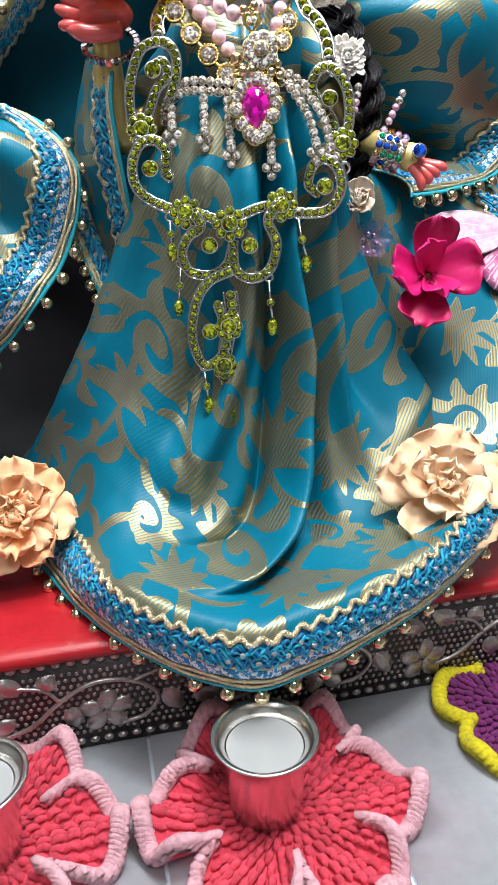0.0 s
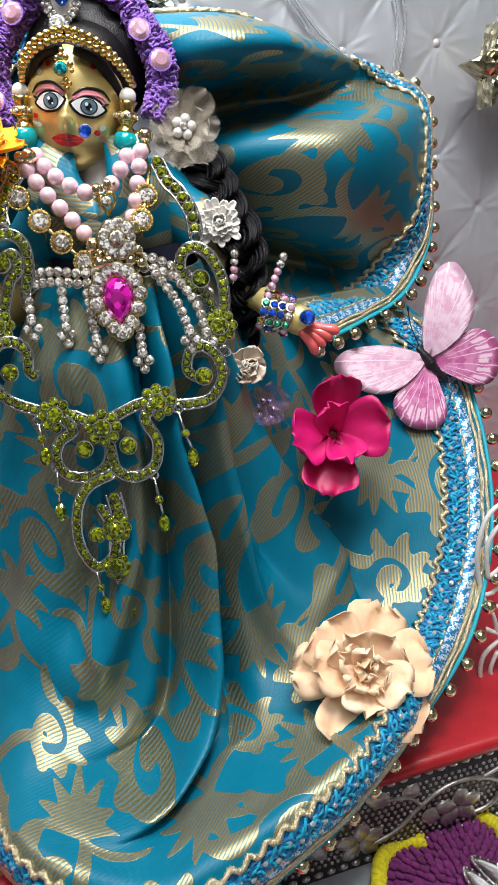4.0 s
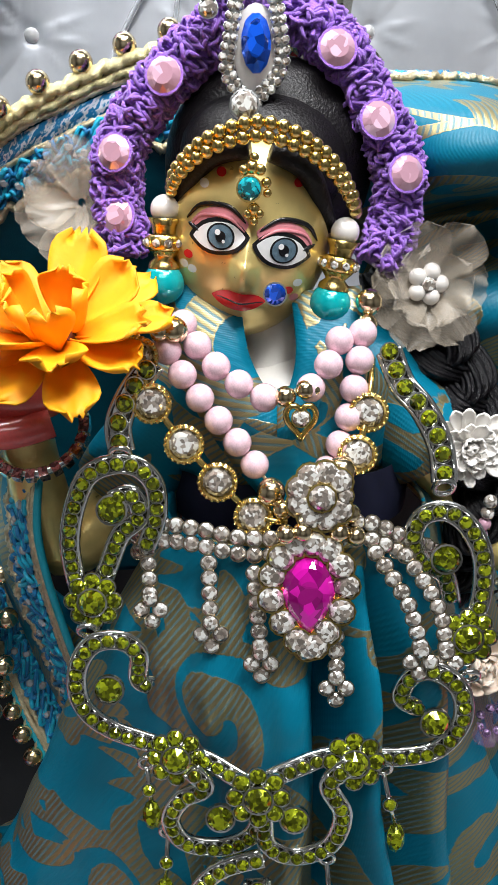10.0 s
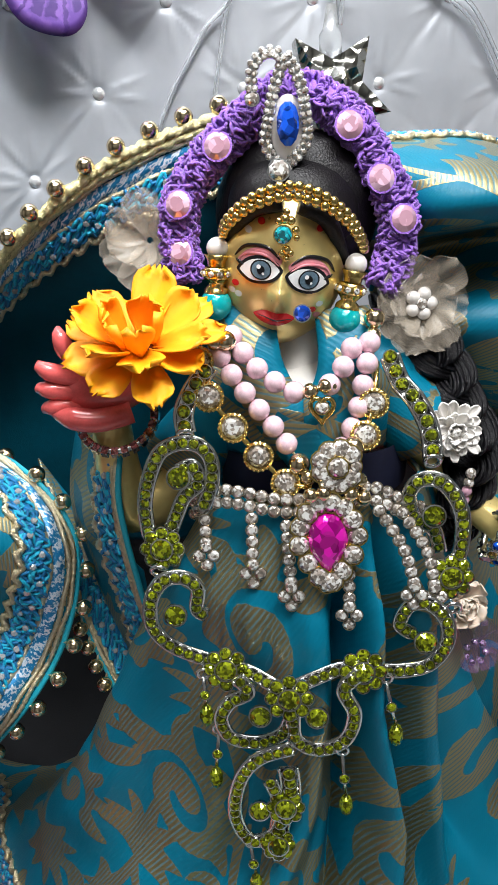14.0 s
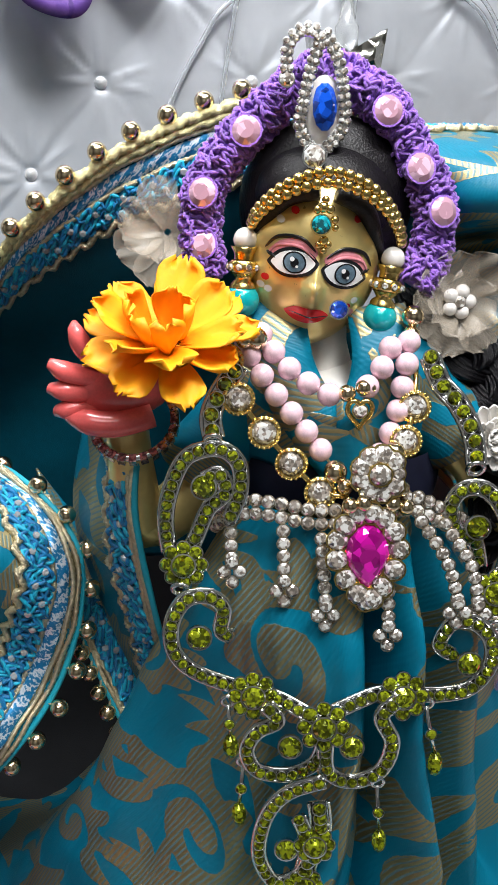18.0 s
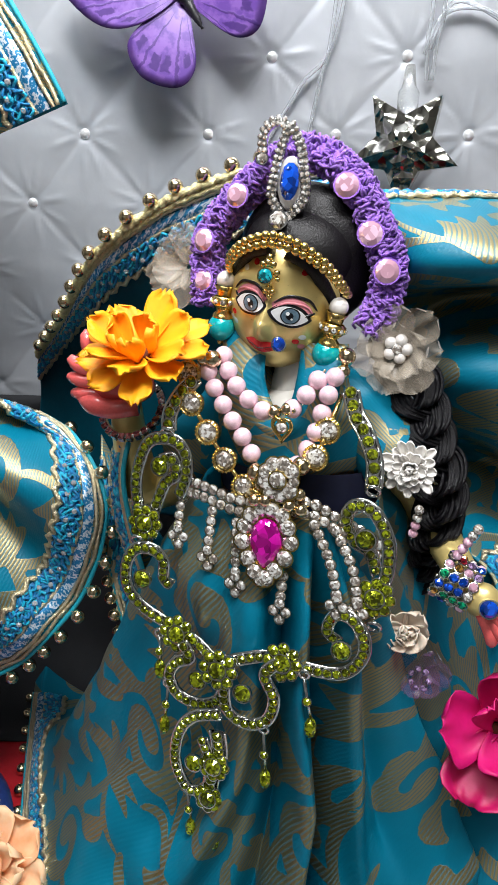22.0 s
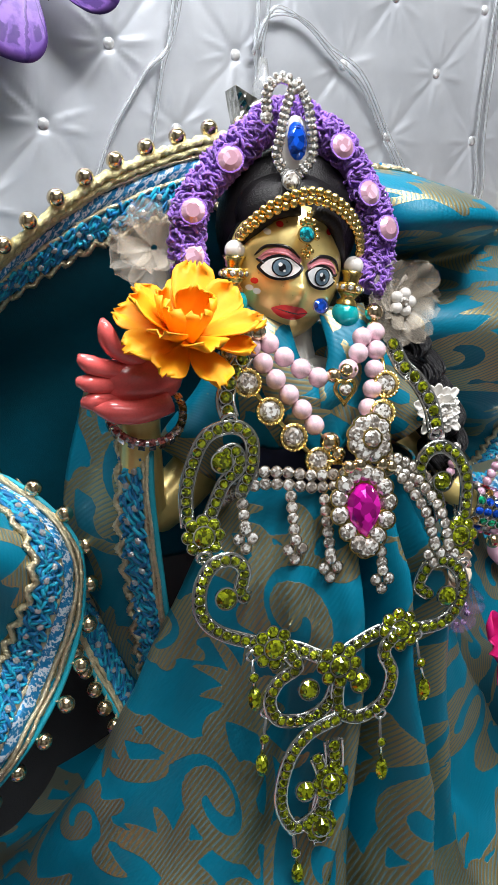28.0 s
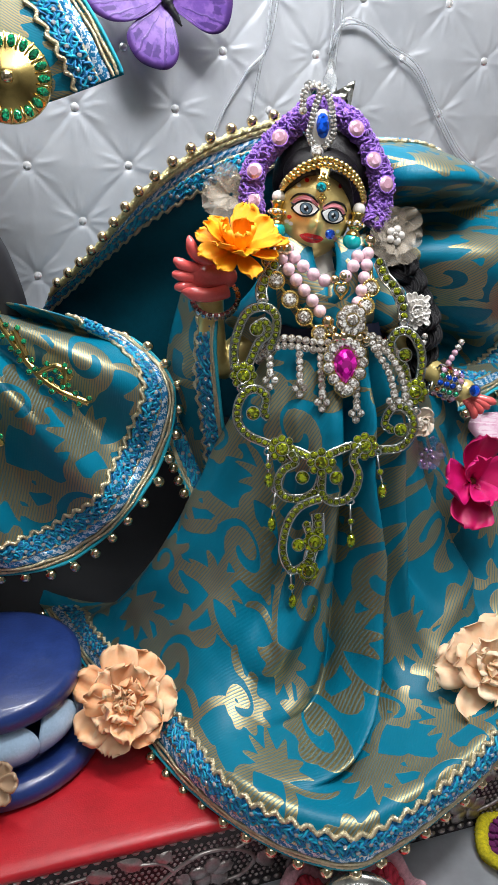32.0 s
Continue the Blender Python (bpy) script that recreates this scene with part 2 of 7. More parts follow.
def basis(nrm, up=(0, 0, 1)):
    """Columns: side, up, normal."""
    n = unit(nrm)
    s = np.cross(up, n)
    if np.linalg.norm(s) < 1e-3:
        s = np.cross((1, 0, 0), n)
    s = unit(s)
    return np.stack([s, np.cross(n, s), n], 1)


class Build:
    """Collects vertices, faces and material slots of one mesh."""

    def __init__(self):
        self.v, self.f, self.s, self.uv = [], [], [], []
        self.slot = 0

    def add(self, verts, faces, uv=None):
        k = len(self.v)
        self.v += [tuple(p) for p in verts]
        self.f += [tuple(i + k for i in q) for q in faces]
        self.s += [self.slot] * len(faces)
        self.uv += list(uv) if uv is not None else [(0.0, 0.0)] * len(verts)
        return self

    def grid(self, p, closed_u=False, uv=None):
        nu, nv = p.shape[:2]
        faces = []
        for i in range(nu if closed_u else nu - 1):
            j = (i + 1) % nu
            for k in range(nv - 1):
                faces.append((i * nv + k, j * nv + k, j * nv + k + 1, i * nv + k + 1))
        return self.add(p.reshape(-1, 3), faces, None if uv is None else uv.reshape(-1, 2))

    def ball(self, c, r, n=10, m=7, rot=None):
        r = np.ones(3) * r
        c = np.asarray(c, float)
        verts, faces = [], []
        for i in range(1, m):
            a = math.pi * i / m
            for j in range(n):
                b = 2 * math.pi * j / n
                verts.append((math.sin(a) * math.cos(b), math.sin(a) * math.sin(b), math.cos(a)))
        verts += [(0, 0, 1), (0, 0, -1)]
        t = len(verts) - 2
        for i in range(m - 2):
            for j in range(n):
                k = (j + 1) % n
                faces.append((i * n + j, (i + 1) * n + j, (i + 1) * n + k, i * n + k))
        for j in range(n):
            k = (j + 1) % n
            faces.append((t, j, k))
            faces.append((t + 1, (m - 2) * n + k, (m - 2) * n + j))
        p = np.array(verts) * r
        if rot is not None:
            p = p @ np.asarray(rot).T
        return self.add(p + c, faces)

    def tube(self, pts, r, sides=6, closed=False, flat=1.0, up=(0, -1, 0.2)):
        pts = np.asarray(pts, float)
        n = len(pts)
        r = np.ones(n) * r
        if closed:
            tan = np.roll(pts, -1, 0) - np.roll(pts, 1, 0)
        else:
            tan = np.gradient(pts, axis=0)
        tan /= np.linalg.norm(tan, axis=1)[:, None] + 1e-12
        up = np.asarray(up, float)
        side = np.cross(tan, up)
        side /= np.linalg.norm(side, axis=1)[:, None] + 1e-9
        nor = np.cross(side, tan)
        ang = np.arange(sides) * 2 * math.pi / sides
        ring = (side[:, None] * np.cos(ang)[None, :, None] + nor[:, None] * (np.sin(ang) * flat)[None, :, None]) * r[:, None, None] + pts[:, None]
        faces = []
        for i in range(n if closed else n - 1):
            j = (i + 1) % n
            for k in range(sides):
                l = (k + 1) % sides
                faces.append((i * sides + k, i * sides + l, j * sides + l, j * sides + k))
        if not closed:
            faces.append(tuple(range(sides))[::-1])
            faces.append(tuple((n - 1) * sides + k for k in range(sides)))
        return self.add(ring.reshape(-1, 3), faces)

    def gem(self, c, nrm, r, h=None, n=8, stretch=(1, 1), up=(0, 0, 1), drop=0.0):
        """Cut stone: table, crown, girdle and pavilion."""
        h = r * 0.5 if h is None else h
        m = basis(nrm, up)
        c = np.asarray(c, float)
        verts = []
        h = h * 1.3
        for rad, z, ph in ((0.58, h * 0.8, 0.0), (1.0, h * 0.2, 0.5), (1.0, 0.0, 0.5)):
            for i in range(n):
                a = 2 * math.pi * (i + ph) / n
                x, y = math.cos(a) * rad * r * stretch[0], math.sin(a) * rad * r * stretch[1]
                if drop and y > 0:
                    x *= 1 - drop * (y / (r * stretch[1])) ** 1.5
                verts.append(c + m @ np.array((x, y, z)))
        verts.append(c + m @ np.array((0, 0, -h * 0.7)))
        faces = [tuple(range(n))]
        for i in range(n):
            j = (i + 1) % n
            faces += [(i, n + i, j), (j, n + i, n + j), (n + i, 2 * n + i, 2 * n + j, n + j), (2 * n + i, 3 * n, 2 * n + j)]
        return self.add(verts, faces)

    def lathe(self, prof, n=24, m=None, c=(0, 0, 0)):
        m = np.eye(3) if m is None else m
        p = np.zeros((n, len(prof), 3))
        for i in range(n):
            a = 2 * math.pi * i / n
            for k, (r, z) in enumerate(prof):
                p[i, k] = (r * math.cos(a), r * math.sin(a), z)
        return self.grid(p @ m.T + np.asarray(c, float), closed_u=True)

    def box(self, lo, hi, m=None, c=(0, 0, 0)):
        x0, y0, z0 = lo
        x1, y1, z1 = hi
        p = np.array([(x0, y0, z0), (x1, y0, z0), (x1, y1, z0), (x0, y1, z0), (x0, y0, z1), (x1, y0, z1), (x1, y1, z1), (x0, y1, z1)], float)
        if m is not None:
            p = p @ m.T
        return self.add(p + np.asarray(c, float), [(3, 2, 1, 0), (4, 5, 6, 7), (0, 1, 5, 4), (1, 2, 6, 5), (2, 3, 7, 6), (3, 0, 4, 7)])

    def mesh(self, name, mats, smooth=True):
        me = bpy.data.meshes.new(name)
        me.from_pydata(self.v, [], self.f)
        for m in mats if isinstance(mats, (list, tuple)) else [mats]:
            me.materials.append(m)
        me.polygons.foreach_set("material_index", self.s)
        me.polygons.foreach_set("use_smooth", [smooth] * len(me.polygons))
        layer = me.uv_layers.new(name="UVMap")
        loops = np.zeros(len(me.loops), int)
        me.loops.foreach_get("vertex_index", loops)
        layer.data.foreach_set("uv", np.array(self.uv, float)[loops].ravel())
        if me.materials and me.materials[0] and me.materials[0].name.startswith("teal_brocade"):
            me.attributes.new("weave", "FLOAT", "POINT").data.foreach_set("value", weave_of(np.array(self.uv, float)).astype(np.float32))
        me.update()
        return me


def thing(name, label, category, group="", kind="", at=None):
    ob = new(name)
    if at is not None:
        ob.location = at
    ob.empty_display_size = 0.01
    return tagged(ob, label, category, group, kind)


def part(name, b, material, parent=None, label="", smooth=True, thick=0.0, at=None):
    """One mesh object under a thing or a part."""
    ob = new(name, b.mesh(name, material, smooth) if isinstance(b, Build) else b)
    if parent is not None:
        ob.parent = parent
        off = Vector(parent.location) + (Vector(parent.parent.location) if parent.parent else Vector((0, 0, 0)))
        ob.location = (Vector(at) if at is not None else Vector((0, 0, 0))) - off
    elif at is not None:
        ob.location = at
    if thick:
        s = ob.modifiers.new("thickness", "SOLIDIFY")
        s.thickness, s.offset = thick, 0.0
    if label:
        tagged(ob, label)
    return ob


def spline(points, n, closed=False):
    """Catmull-Rom curve through the points, n samples evenly by length."""
    p = np.asarray(points, float)
    k = len(p)
    out = []
    for i in range(k if closed else k - 1):
        a, b, c, d = (p[(i - 1) % k], p[i], p[(i + 1) % k], p[(i + 2) % k]) if closed else (p[max(i - 1, 0)], p[i], p[i + 1], p[min(i + 2, k - 1)])
        for t in np.linspace(0, 1, 16, endpoint=False):
            out.append(0.5 * ((2 * b) + (c - a) * t + (2 * a - 5 * b + 4 * c - d) * t * t + (3 * b - a - 3 * c + d) * t ** 3))
    out.append(p[0] if closed else p[-1])
    out = np.array(out)
    s = np.r_[0, np.cumsum(np.linalg.norm(np.diff(out, axis=0), axis=1))]
    q = np.linspace(0, s[-1], n, endpoint=not closed)
    return np.stack([np.interp(q, s, out[:, i]) for i in range(3)], 1)


MOTIF = motif_tile()


def along(pts, step, start=0.0):
    """Points every step metres along a polyline, with tangents."""
    pts = np.asarray(pts, float)
    s = np.r_[0, np.cumsum(np.linalg.norm(np.diff(pts, axis=0), axis=1))]
    q = np.arange(start, s[-1], step)
    c = np.stack([np.interp(q, s, pts[:, i]) for i in range(3)], 1)
    d = np.stack([np.interp(np.minimum(q + step * 0.3, s[-1]), s, pts[:, i]) for i in range(3)], 1) - np.stack([np.interp(np.maximum(q - step * 0.3, 0), s, pts[:, i]) for i in range(3)], 1)
    return c, d / (np.linalg.norm(d, axis=1)[:, None] + 1e-12)


class Cloth:
    """A sheet f(u, v) -> place; its edge v = 1 may carry trimming."""

    def __init__(self, f, nu, nv, face=(0, -1, 0.4)):
        self.f, self.nu, self.nv = f, nu, nv
        self.p = np.array([[f(u, v) for v in np.linspace(0, 1, nv)] for u in np.linspace(0, 1, nu)])
        self.face = np.asarray(face, float)

    def build(self, name, material, parent, label="", thick=0.0009, flare=None, fine=1):
        p = self.p
        if fine > 1:
            q = np.concatenate([2 * p[:, :1] - p[:, 1:2], p, 2 * p[:, -1:] - p[:, -2:-1]], 1)
            a, b, c, d = q[:, :-3], q[:, 1:-2], q[:, 2:-1], q[:, 3:]
            rows = [0.5 * (2 * b + (c - a) * t + (2 * a - 5 * b + 4 * c - d) * t * t + (3 * b - a - 3 * c + d) * t ** 3) for t in np.arange(fine) / fine]
            p = np.concatenate([np.stack(rows, 2).reshape(p.shape[0], -1, 3), p[:, -1:]], 1)
        lu = np.linalg.norm(np.diff(p, axis=0), axis=2).max(1)
        lv = np.linalg.norm(np.diff(p, axis=1), axis=2).mean(0)
        uu, vv = np.r_[0, np.cumsum(lu)], np.r_[0, np.cumsum(lv)]
        uv = np.stack(np.meshgrid(uu, vv, indexing="ij"), 2)
        if flare:
            turn, start = flare
            a, r = np.meshgrid((np.linspace(0, 1, len(uu)) - 0.5) * turn, start + vv, indexing="ij")
            uv = np.stack([r * np.sin(a), r * np.cos(a)], 2)
        return part(name, Build().grid(p, uv=uv), material, parent, label, thick=thick)

    def edge(self, n, u0=0.0, u1=1.0, dmax=0.03):
        """Rail frames: at(i, d, h) gives the place d metres in from the edge and h above the cloth."""
        us = np.linspace(u0, u1, n)
        vs = np.linspace(0.0, 1.0, 60)[::-1]
        ui = us * (self.nu - 1)
        i0 = np.clip(ui.astype(int), 0, self.nu - 2)
        fr = (ui - i0)[:, None, None]
        rows = self.p[i0] * (1 - fr) + self.p[i0 + 1] * fr
        rows = rows[:, ::-1]
        ds = np.r_[np.linspace(-0.006, dmax, 40)]
        out = np.zeros((n, len(ds), 3))
        for i in range(n):
            s = np.r_[0, np.cumsum(np.linalg.norm(np.diff(rows[i], axis=0), axis=1))]
            for k in range(3):
                out[i, :, k] = np.interp(ds, s, rows[i][:, k])
            inward = unit(out[i, 10] - out[i, 7])
            neg = ds < 0
            out[i, neg] = rows[i][0] + ds[neg][:, None] * inward
        tu = np.gradient(out, axis=0)
        tv = np.gradient(out, axis=1)
        nor = np.cross(tu, tv)
        nor /= np.linalg.norm(nor, axis=2)[:, :, None] + 1e-12
        if (nor @ self.face).mean() < 0:
            nor = -nor
        return Rail(out, nor, ds)


class Rail:
    def __init__(self, p, nor, ds):
        self.p, self.nor, self.ds = p, nor, ds
        self.len = np.r_[0, np.cumsum(np.linalg.norm(np.diff(p[:, 8], axis=0), axis=1))]

    def at(self, s, d, h=0.0):
        """s, d, h: arrays of metres along, in from the edge and above the cloth."""
        s, d, h = np.broadcast_arrays(np.asarray(s, float), np.asarray(d, float), np.asarray(h, float))
        i = np.interp(s, self.len, np.arange(len(self.len)))
        k = np.interp(d, self.ds, np.arange(len(self.ds)))
        i0 = np.clip(i.astype(int), 0, len(self.len) - 2)
        k0 = np.clip(k.astype(int), 0, len(self.ds) - 2)
        a, b = (i - i0)[..., None], (k - k0)[..., None]

        def g(q):
            return (q[i0, k0] * (1 - a) + q[i0 + 1, k0] * a) * (1 - b) + (q[i0, k0 + 1] * (1 - a) + q[i0 + 1, k0 + 1] * a) * b

        return g(self.p) + g(self.nor) * h[..., None]


def ribbon_mat():
    g = Nodes("silver_blue_ribbon")
    uv = g.n("ShaderNodeUVMap").outputs[0]
    w = g.n("ShaderNodeTexWave", wave_type="BANDS", bands_direction="DIAGONAL")
    g.put(w.inputs["Vector"], uv)
    g.put(w.inputs["Scale"], 110.0)
    g.put(w.inputs["Distortion"], 7.0)
    g.put(w.inputs["Detail Scale"], 6.0)
    fine = g.noise(uv, 900.0)
    g.set(base=g.ramp(w.outputs["Fac"], [(0.3, (0.01, 0.20, 0.45)), (0.62, (0.25, 0.45, 0.62)), (0.9, (0.70, 0.76, 0.84))]), metal=0.35,
          rough=g.math("ADD", 0.25, g.math("MULTIPLY", fine, 0.2)))
    g.bump(fine, 0.3, 0.0005)
    return g.m


M_RIBBON = ribbon_mat()
PEARL_MESH = Build().ball((0, 0, 0), 0.0030, 12, 9).mesh("gold_pearl", M_GOLDBEAD)


def trim(cloth, parent, u0=0.0, u1=1.0, width=0.024, pearls=True, slim=False, pearl_step=0.0130, lace=False):
    """Layers of braid, floss, ribbon, sequins and gold beads along a cloth's edge."""
    k = width / 0.024
    r = cloth.edge(260, u0, u1, dmax=width * 1.25)
    total = r.len[-1]
    s = np.arange(0, total, 0.0008)
    for d in ((2.8, 5.0, 11.8) if not slim else (2.8, 5.2)):
        beads = 0.00085 * (0.75 + 0.45 * np.abs(np.sin(s * math.pi / 0.0021 + d)))
        gold = Build().tube(r.at(s, d * 0.001 * k + 0.0003 * np.sin(s * 300 + d), 0.0010), beads, 5)
        part("gold_chain_braid", gold, M_GOLDCORD, parent, "gold metallic chain braid")
    wavy = Build()
    for ph in (0.0, math.pi):
        d = 0.0225 * k + 0.0012 * np.sin(s * 2 * math.pi / 0.0075) + 0.0006 * np.sin(s * 2 * math.pi / 0.0021 + ph)
        wavy.tube(r.at(s, d, 0.0012 + 0.0005 * np.cos(s * 2 * math.pi / 0.0021 + ph)), 0.0010, 5)
    part("wavy_gold_braid", wavy, M_GOLDCORD, parent, "scalloped pale gold braid")
    if lace:
        b = Build()
        for d, rr, ph in ((0.0004, 0.0017, 0.0), (0.0034, 0.0013, 2.0)):
            b.tube(r.at(s, d + 0.0004 * np.sin(s * 900 + ph), 0.0012), rr * (0.78 + 0.35 * np.abs(np.sin(s * math.pi / 0.0030 + ph))), 7)
        part("gold_lace_edge", b, M_PALEGOLD, parent, "thick pale gold crocheted edge")
    part("turquoise_piping", Build().tube(r.at(s, 0.0006, 0.0004), 0.0010, 6), M_TEALCORD, parent)
    if not slim:
        n = max(8, int(total / 0.002))
        ss, dd = np.meshgrid(np.linspace(0, total, n), np.linspace(0.0062, 0.0112, 5) * k, indexing="ij")
        hh = 0.0009 + 0.0007 * np.sin((dd / k - 0.0062) / 0.005 * math.pi) + 0.0004 * np.sin(ss * 500 + dd * 900)
        part("satin_ribbon", Build().grid(r.at(ss, dd, hh), uv=np.stack([ss, dd], 2)), M_RIBBON, parent, "glossy silver and blue twisted ribbon")
    lo, hi = (0.0125, 0.0205) if not slim else (0.0070, 0.0205)
    n = max(8, int(total / 0.003))
    ss, dd = np.meshgrid(np.linspace(0, total, n), np.linspace(lo - 0.0006, hi + 0.0012, 5) * k, indexing="ij")
    part("floss_backing", Build().grid(r.at(ss, dd, 0.0007)), M_BLUECORD, parent)
    for colour, shift, nm in ((M_BLUECORD, 0.0, "blue_floss"), (M_BLUECORD2, 2.6, "azure_floss")):
        amp = (hi - lo) / 2
        for i in range(5):
            ph, lam = i * 1.9 + shift, 0.0046 + 0.0006 * ((i * 3 + int(shift)) % 5)
            cen = lo + (hi - lo) * (i + 0.5) / 5
            d = (cen + amp * 0.34 * np.sin(s * 2 * math.pi / lam + ph) + 0.0005 * np.sin(s * 1310 + ph * 3) + 0.0003 * np.sin(s * 2070 + ph)) * k
            h = 0.0013 + 0.0006 * np.cos(s * 2 * math.pi / lam + ph * 1.7) + 0.0003 * np.sin(s * 1570 + ph * 5)
            part(nm, Build().tube(r.at(s, d, h), 0.00062 + 0.00012 * np.sin(s * 900 + ph), 5), colour, parent)
    seq = Build()
    for i, q in enumerate(np.arange(0.003, total, 0.0052)):
        d = (lo + (hi - lo) * (0.3 + 0.4 * (i % 2))) * k
        seq.gem(r.at(q, d, 0.0019), unit(r.at(q, d, 0.01) - r.at(q, d, 0.0)), 0.0013, 0.0007, 6)
    part("sequin_edging", seq, M_CRYSTAL, parent, smooth=False)
    if pearls:
        loop = Build()
        for q in np.arange(0.004, total - 0.002, pearl_step):
            c = r.at(q, -0.0033, 0.0004)
            part("gold_pearl", PEARL_MESH, None, parent, at=c)
            loop.tube([r.at(q - 0.001, 0.0008, 0.0008), r.at(q - 0.0004, -0.0012, 0.001), c], 0.0005, 4)
        part("bead_thread", loop, M_GOLDCORD, parent)
    return r

# ---- the setting ----
YAW = math.atan(0.26)
RZ = np.array(((math.cos(YAW), -math.sin(YAW), 0), (math.sin(YAW), math.cos(YAW), 0), (0, 0, 1)))
TABLE, TOP = 0.079, 0.129


def wallpt(u, z, h=0.0):
    """Place on the quilted board: u along it, h out of it."""
    return vec3(0.0, 0.478, 0.0) + RZ @ vec3(u, -h, z)


def quilt_height(u, z):
    """Puffed diamonds, pulled in at the buttons, with pleats raying from them."""
    a, b = (u + 0.0236) / 0.0582, (z - 0.4405) / 0.0626
    p, q = a + b, a - b
    fp, fq = np.abs(((p + 0.5) % 1) - 0.5), np.abs(((q + 0.5) % 1) - 0.5)
    puff = 1 - np.exp(-np.minimum(fp, fq) / 0.018)
    dp, dq = ((p + 0.5) % 1) - 0.5, ((q + 0.5) % 1) - 0.5
    r = np.hypot(dp, dq)
    ang = np.arctan2(dp - dq, dp + dq)
    cell = np.floor(p + 0.5) * 1.3 + np.floor(q + 0.5) * 2.1
    ray = np.maximum(0, np.cos(ang * 11 + cell + 1.2 * np.sin(ang * 3 + cell * 2))) ** 3 * np.exp(-((r - 0.24) / 0.17) ** 2)
    return 0.00028 * puff + 0.0011 * np.minimum(1, 2 * np.minimum(fp, fq)) ** 0.7 + 0.00055 * ray - 0.0014 * np.exp(-(r / 0.06) ** 2)


def board():
    us, zs = np.linspace(-0.34, 0.40, 560), np.linspace(0.10, 0.72, 470)
    uu, zz = np.meshgrid(us, zs, indexing="ij")
    h = quilt_height(uu, zz)
    p = np.stack([uu, -h, zz], 2) @ RZ.T + vec3(0, 0.478, 0)
    w = part("wall_back", Build().grid(p), M_QUILT)
    tagged(w, "silver-grey tufted satin backboard with crystal buttons", "backdrop board", kind="structure")
    g = Build().lathe([(0.0, 0.0018), (0.0012, 0.0016), (0.0022, 0.0009), (0.0026, 0.0), (0.0020, -0.0008)], 12)
    me = g.mesh("crystal_button", M_CRYSTAL)
    m = Matrix.Rotation(YAW, 3, "Z") @ Matrix.Rotation(math.pi / 2, 3, "X")
    for i in range(-6, 8):
        for k in range(-3, 5):
            u = -0.0236 + 0.0582 * (i + (0.5 if k % 2 else 0.0))
            z = 0.4405 + 0.0313 * k
            if -0.2 < u < 0.28:
                ob = part("crystal_button", me, None, w, at=wallpt(u, z, -0.0005))
                ob.rotation_euler = m.to_euler()
    return w


board()


def room():
    """Unseen plain shell added behind and above the camera to bounce the lamps' light."""
    b = Build().box((-1.6, -1.9, -0.75), (1.6, 1.2, -0.70))
    tagged(part("floor", b, M_WALLPAINT), "plain floor of the added unseen room shell", "floor", kind="structure")
    b = Build().box((-1.6, -1.9, 2.0), (1.6, 1.2, 2.05))
    tagged(part("ceiling", b, M_WALLPAINT), "plain ceiling of the added unseen room shell", "ceiling", kind="structure")
    for nm, lo, hi in (("wall_west", (-1.65, -1.9, -0.7), (-1.6, 1.2, 2.0)), ("wall_east", (1.6, -1.9, -0.7), (1.65, 1.2, 2.0)),
                       ("wall_south", (-1.6, -1.95, -0.7), (1.6, -1.9, 2.0)), ("wall_north", (-1.6, 1.2, -0.7), (1.6, 1.25, 2.0))):
        tagged(part(nm, Build().box(lo, hi), M_WALLPAINT), "plain wall of the added unseen room shell", "wall", kind="structure")


room()


def table():
    t = thing("altar_table", "stainless steel altar shelf with sheet seams", "table", at=(0, 0.3, TABLE))
    c = vec3(0, 0.245, TABLE)
    part("tabletop", Build().box((-0.42, -0.28, -0.02), (0.5, 0.36, -0.0022), RZ, c), M_STEEL, t)
    for x0, x1, y0 in ((-0.42, -0.047, -0.28), (-0.0455, 0.0345, -0.28), (0.036, 0.50, -0.28)):
        part("steel_sheet", Build().box((x0, y0, -0.0018), (x1, 0.30, 0.0), RZ, c), M_STEEL, t)
    return t


table()


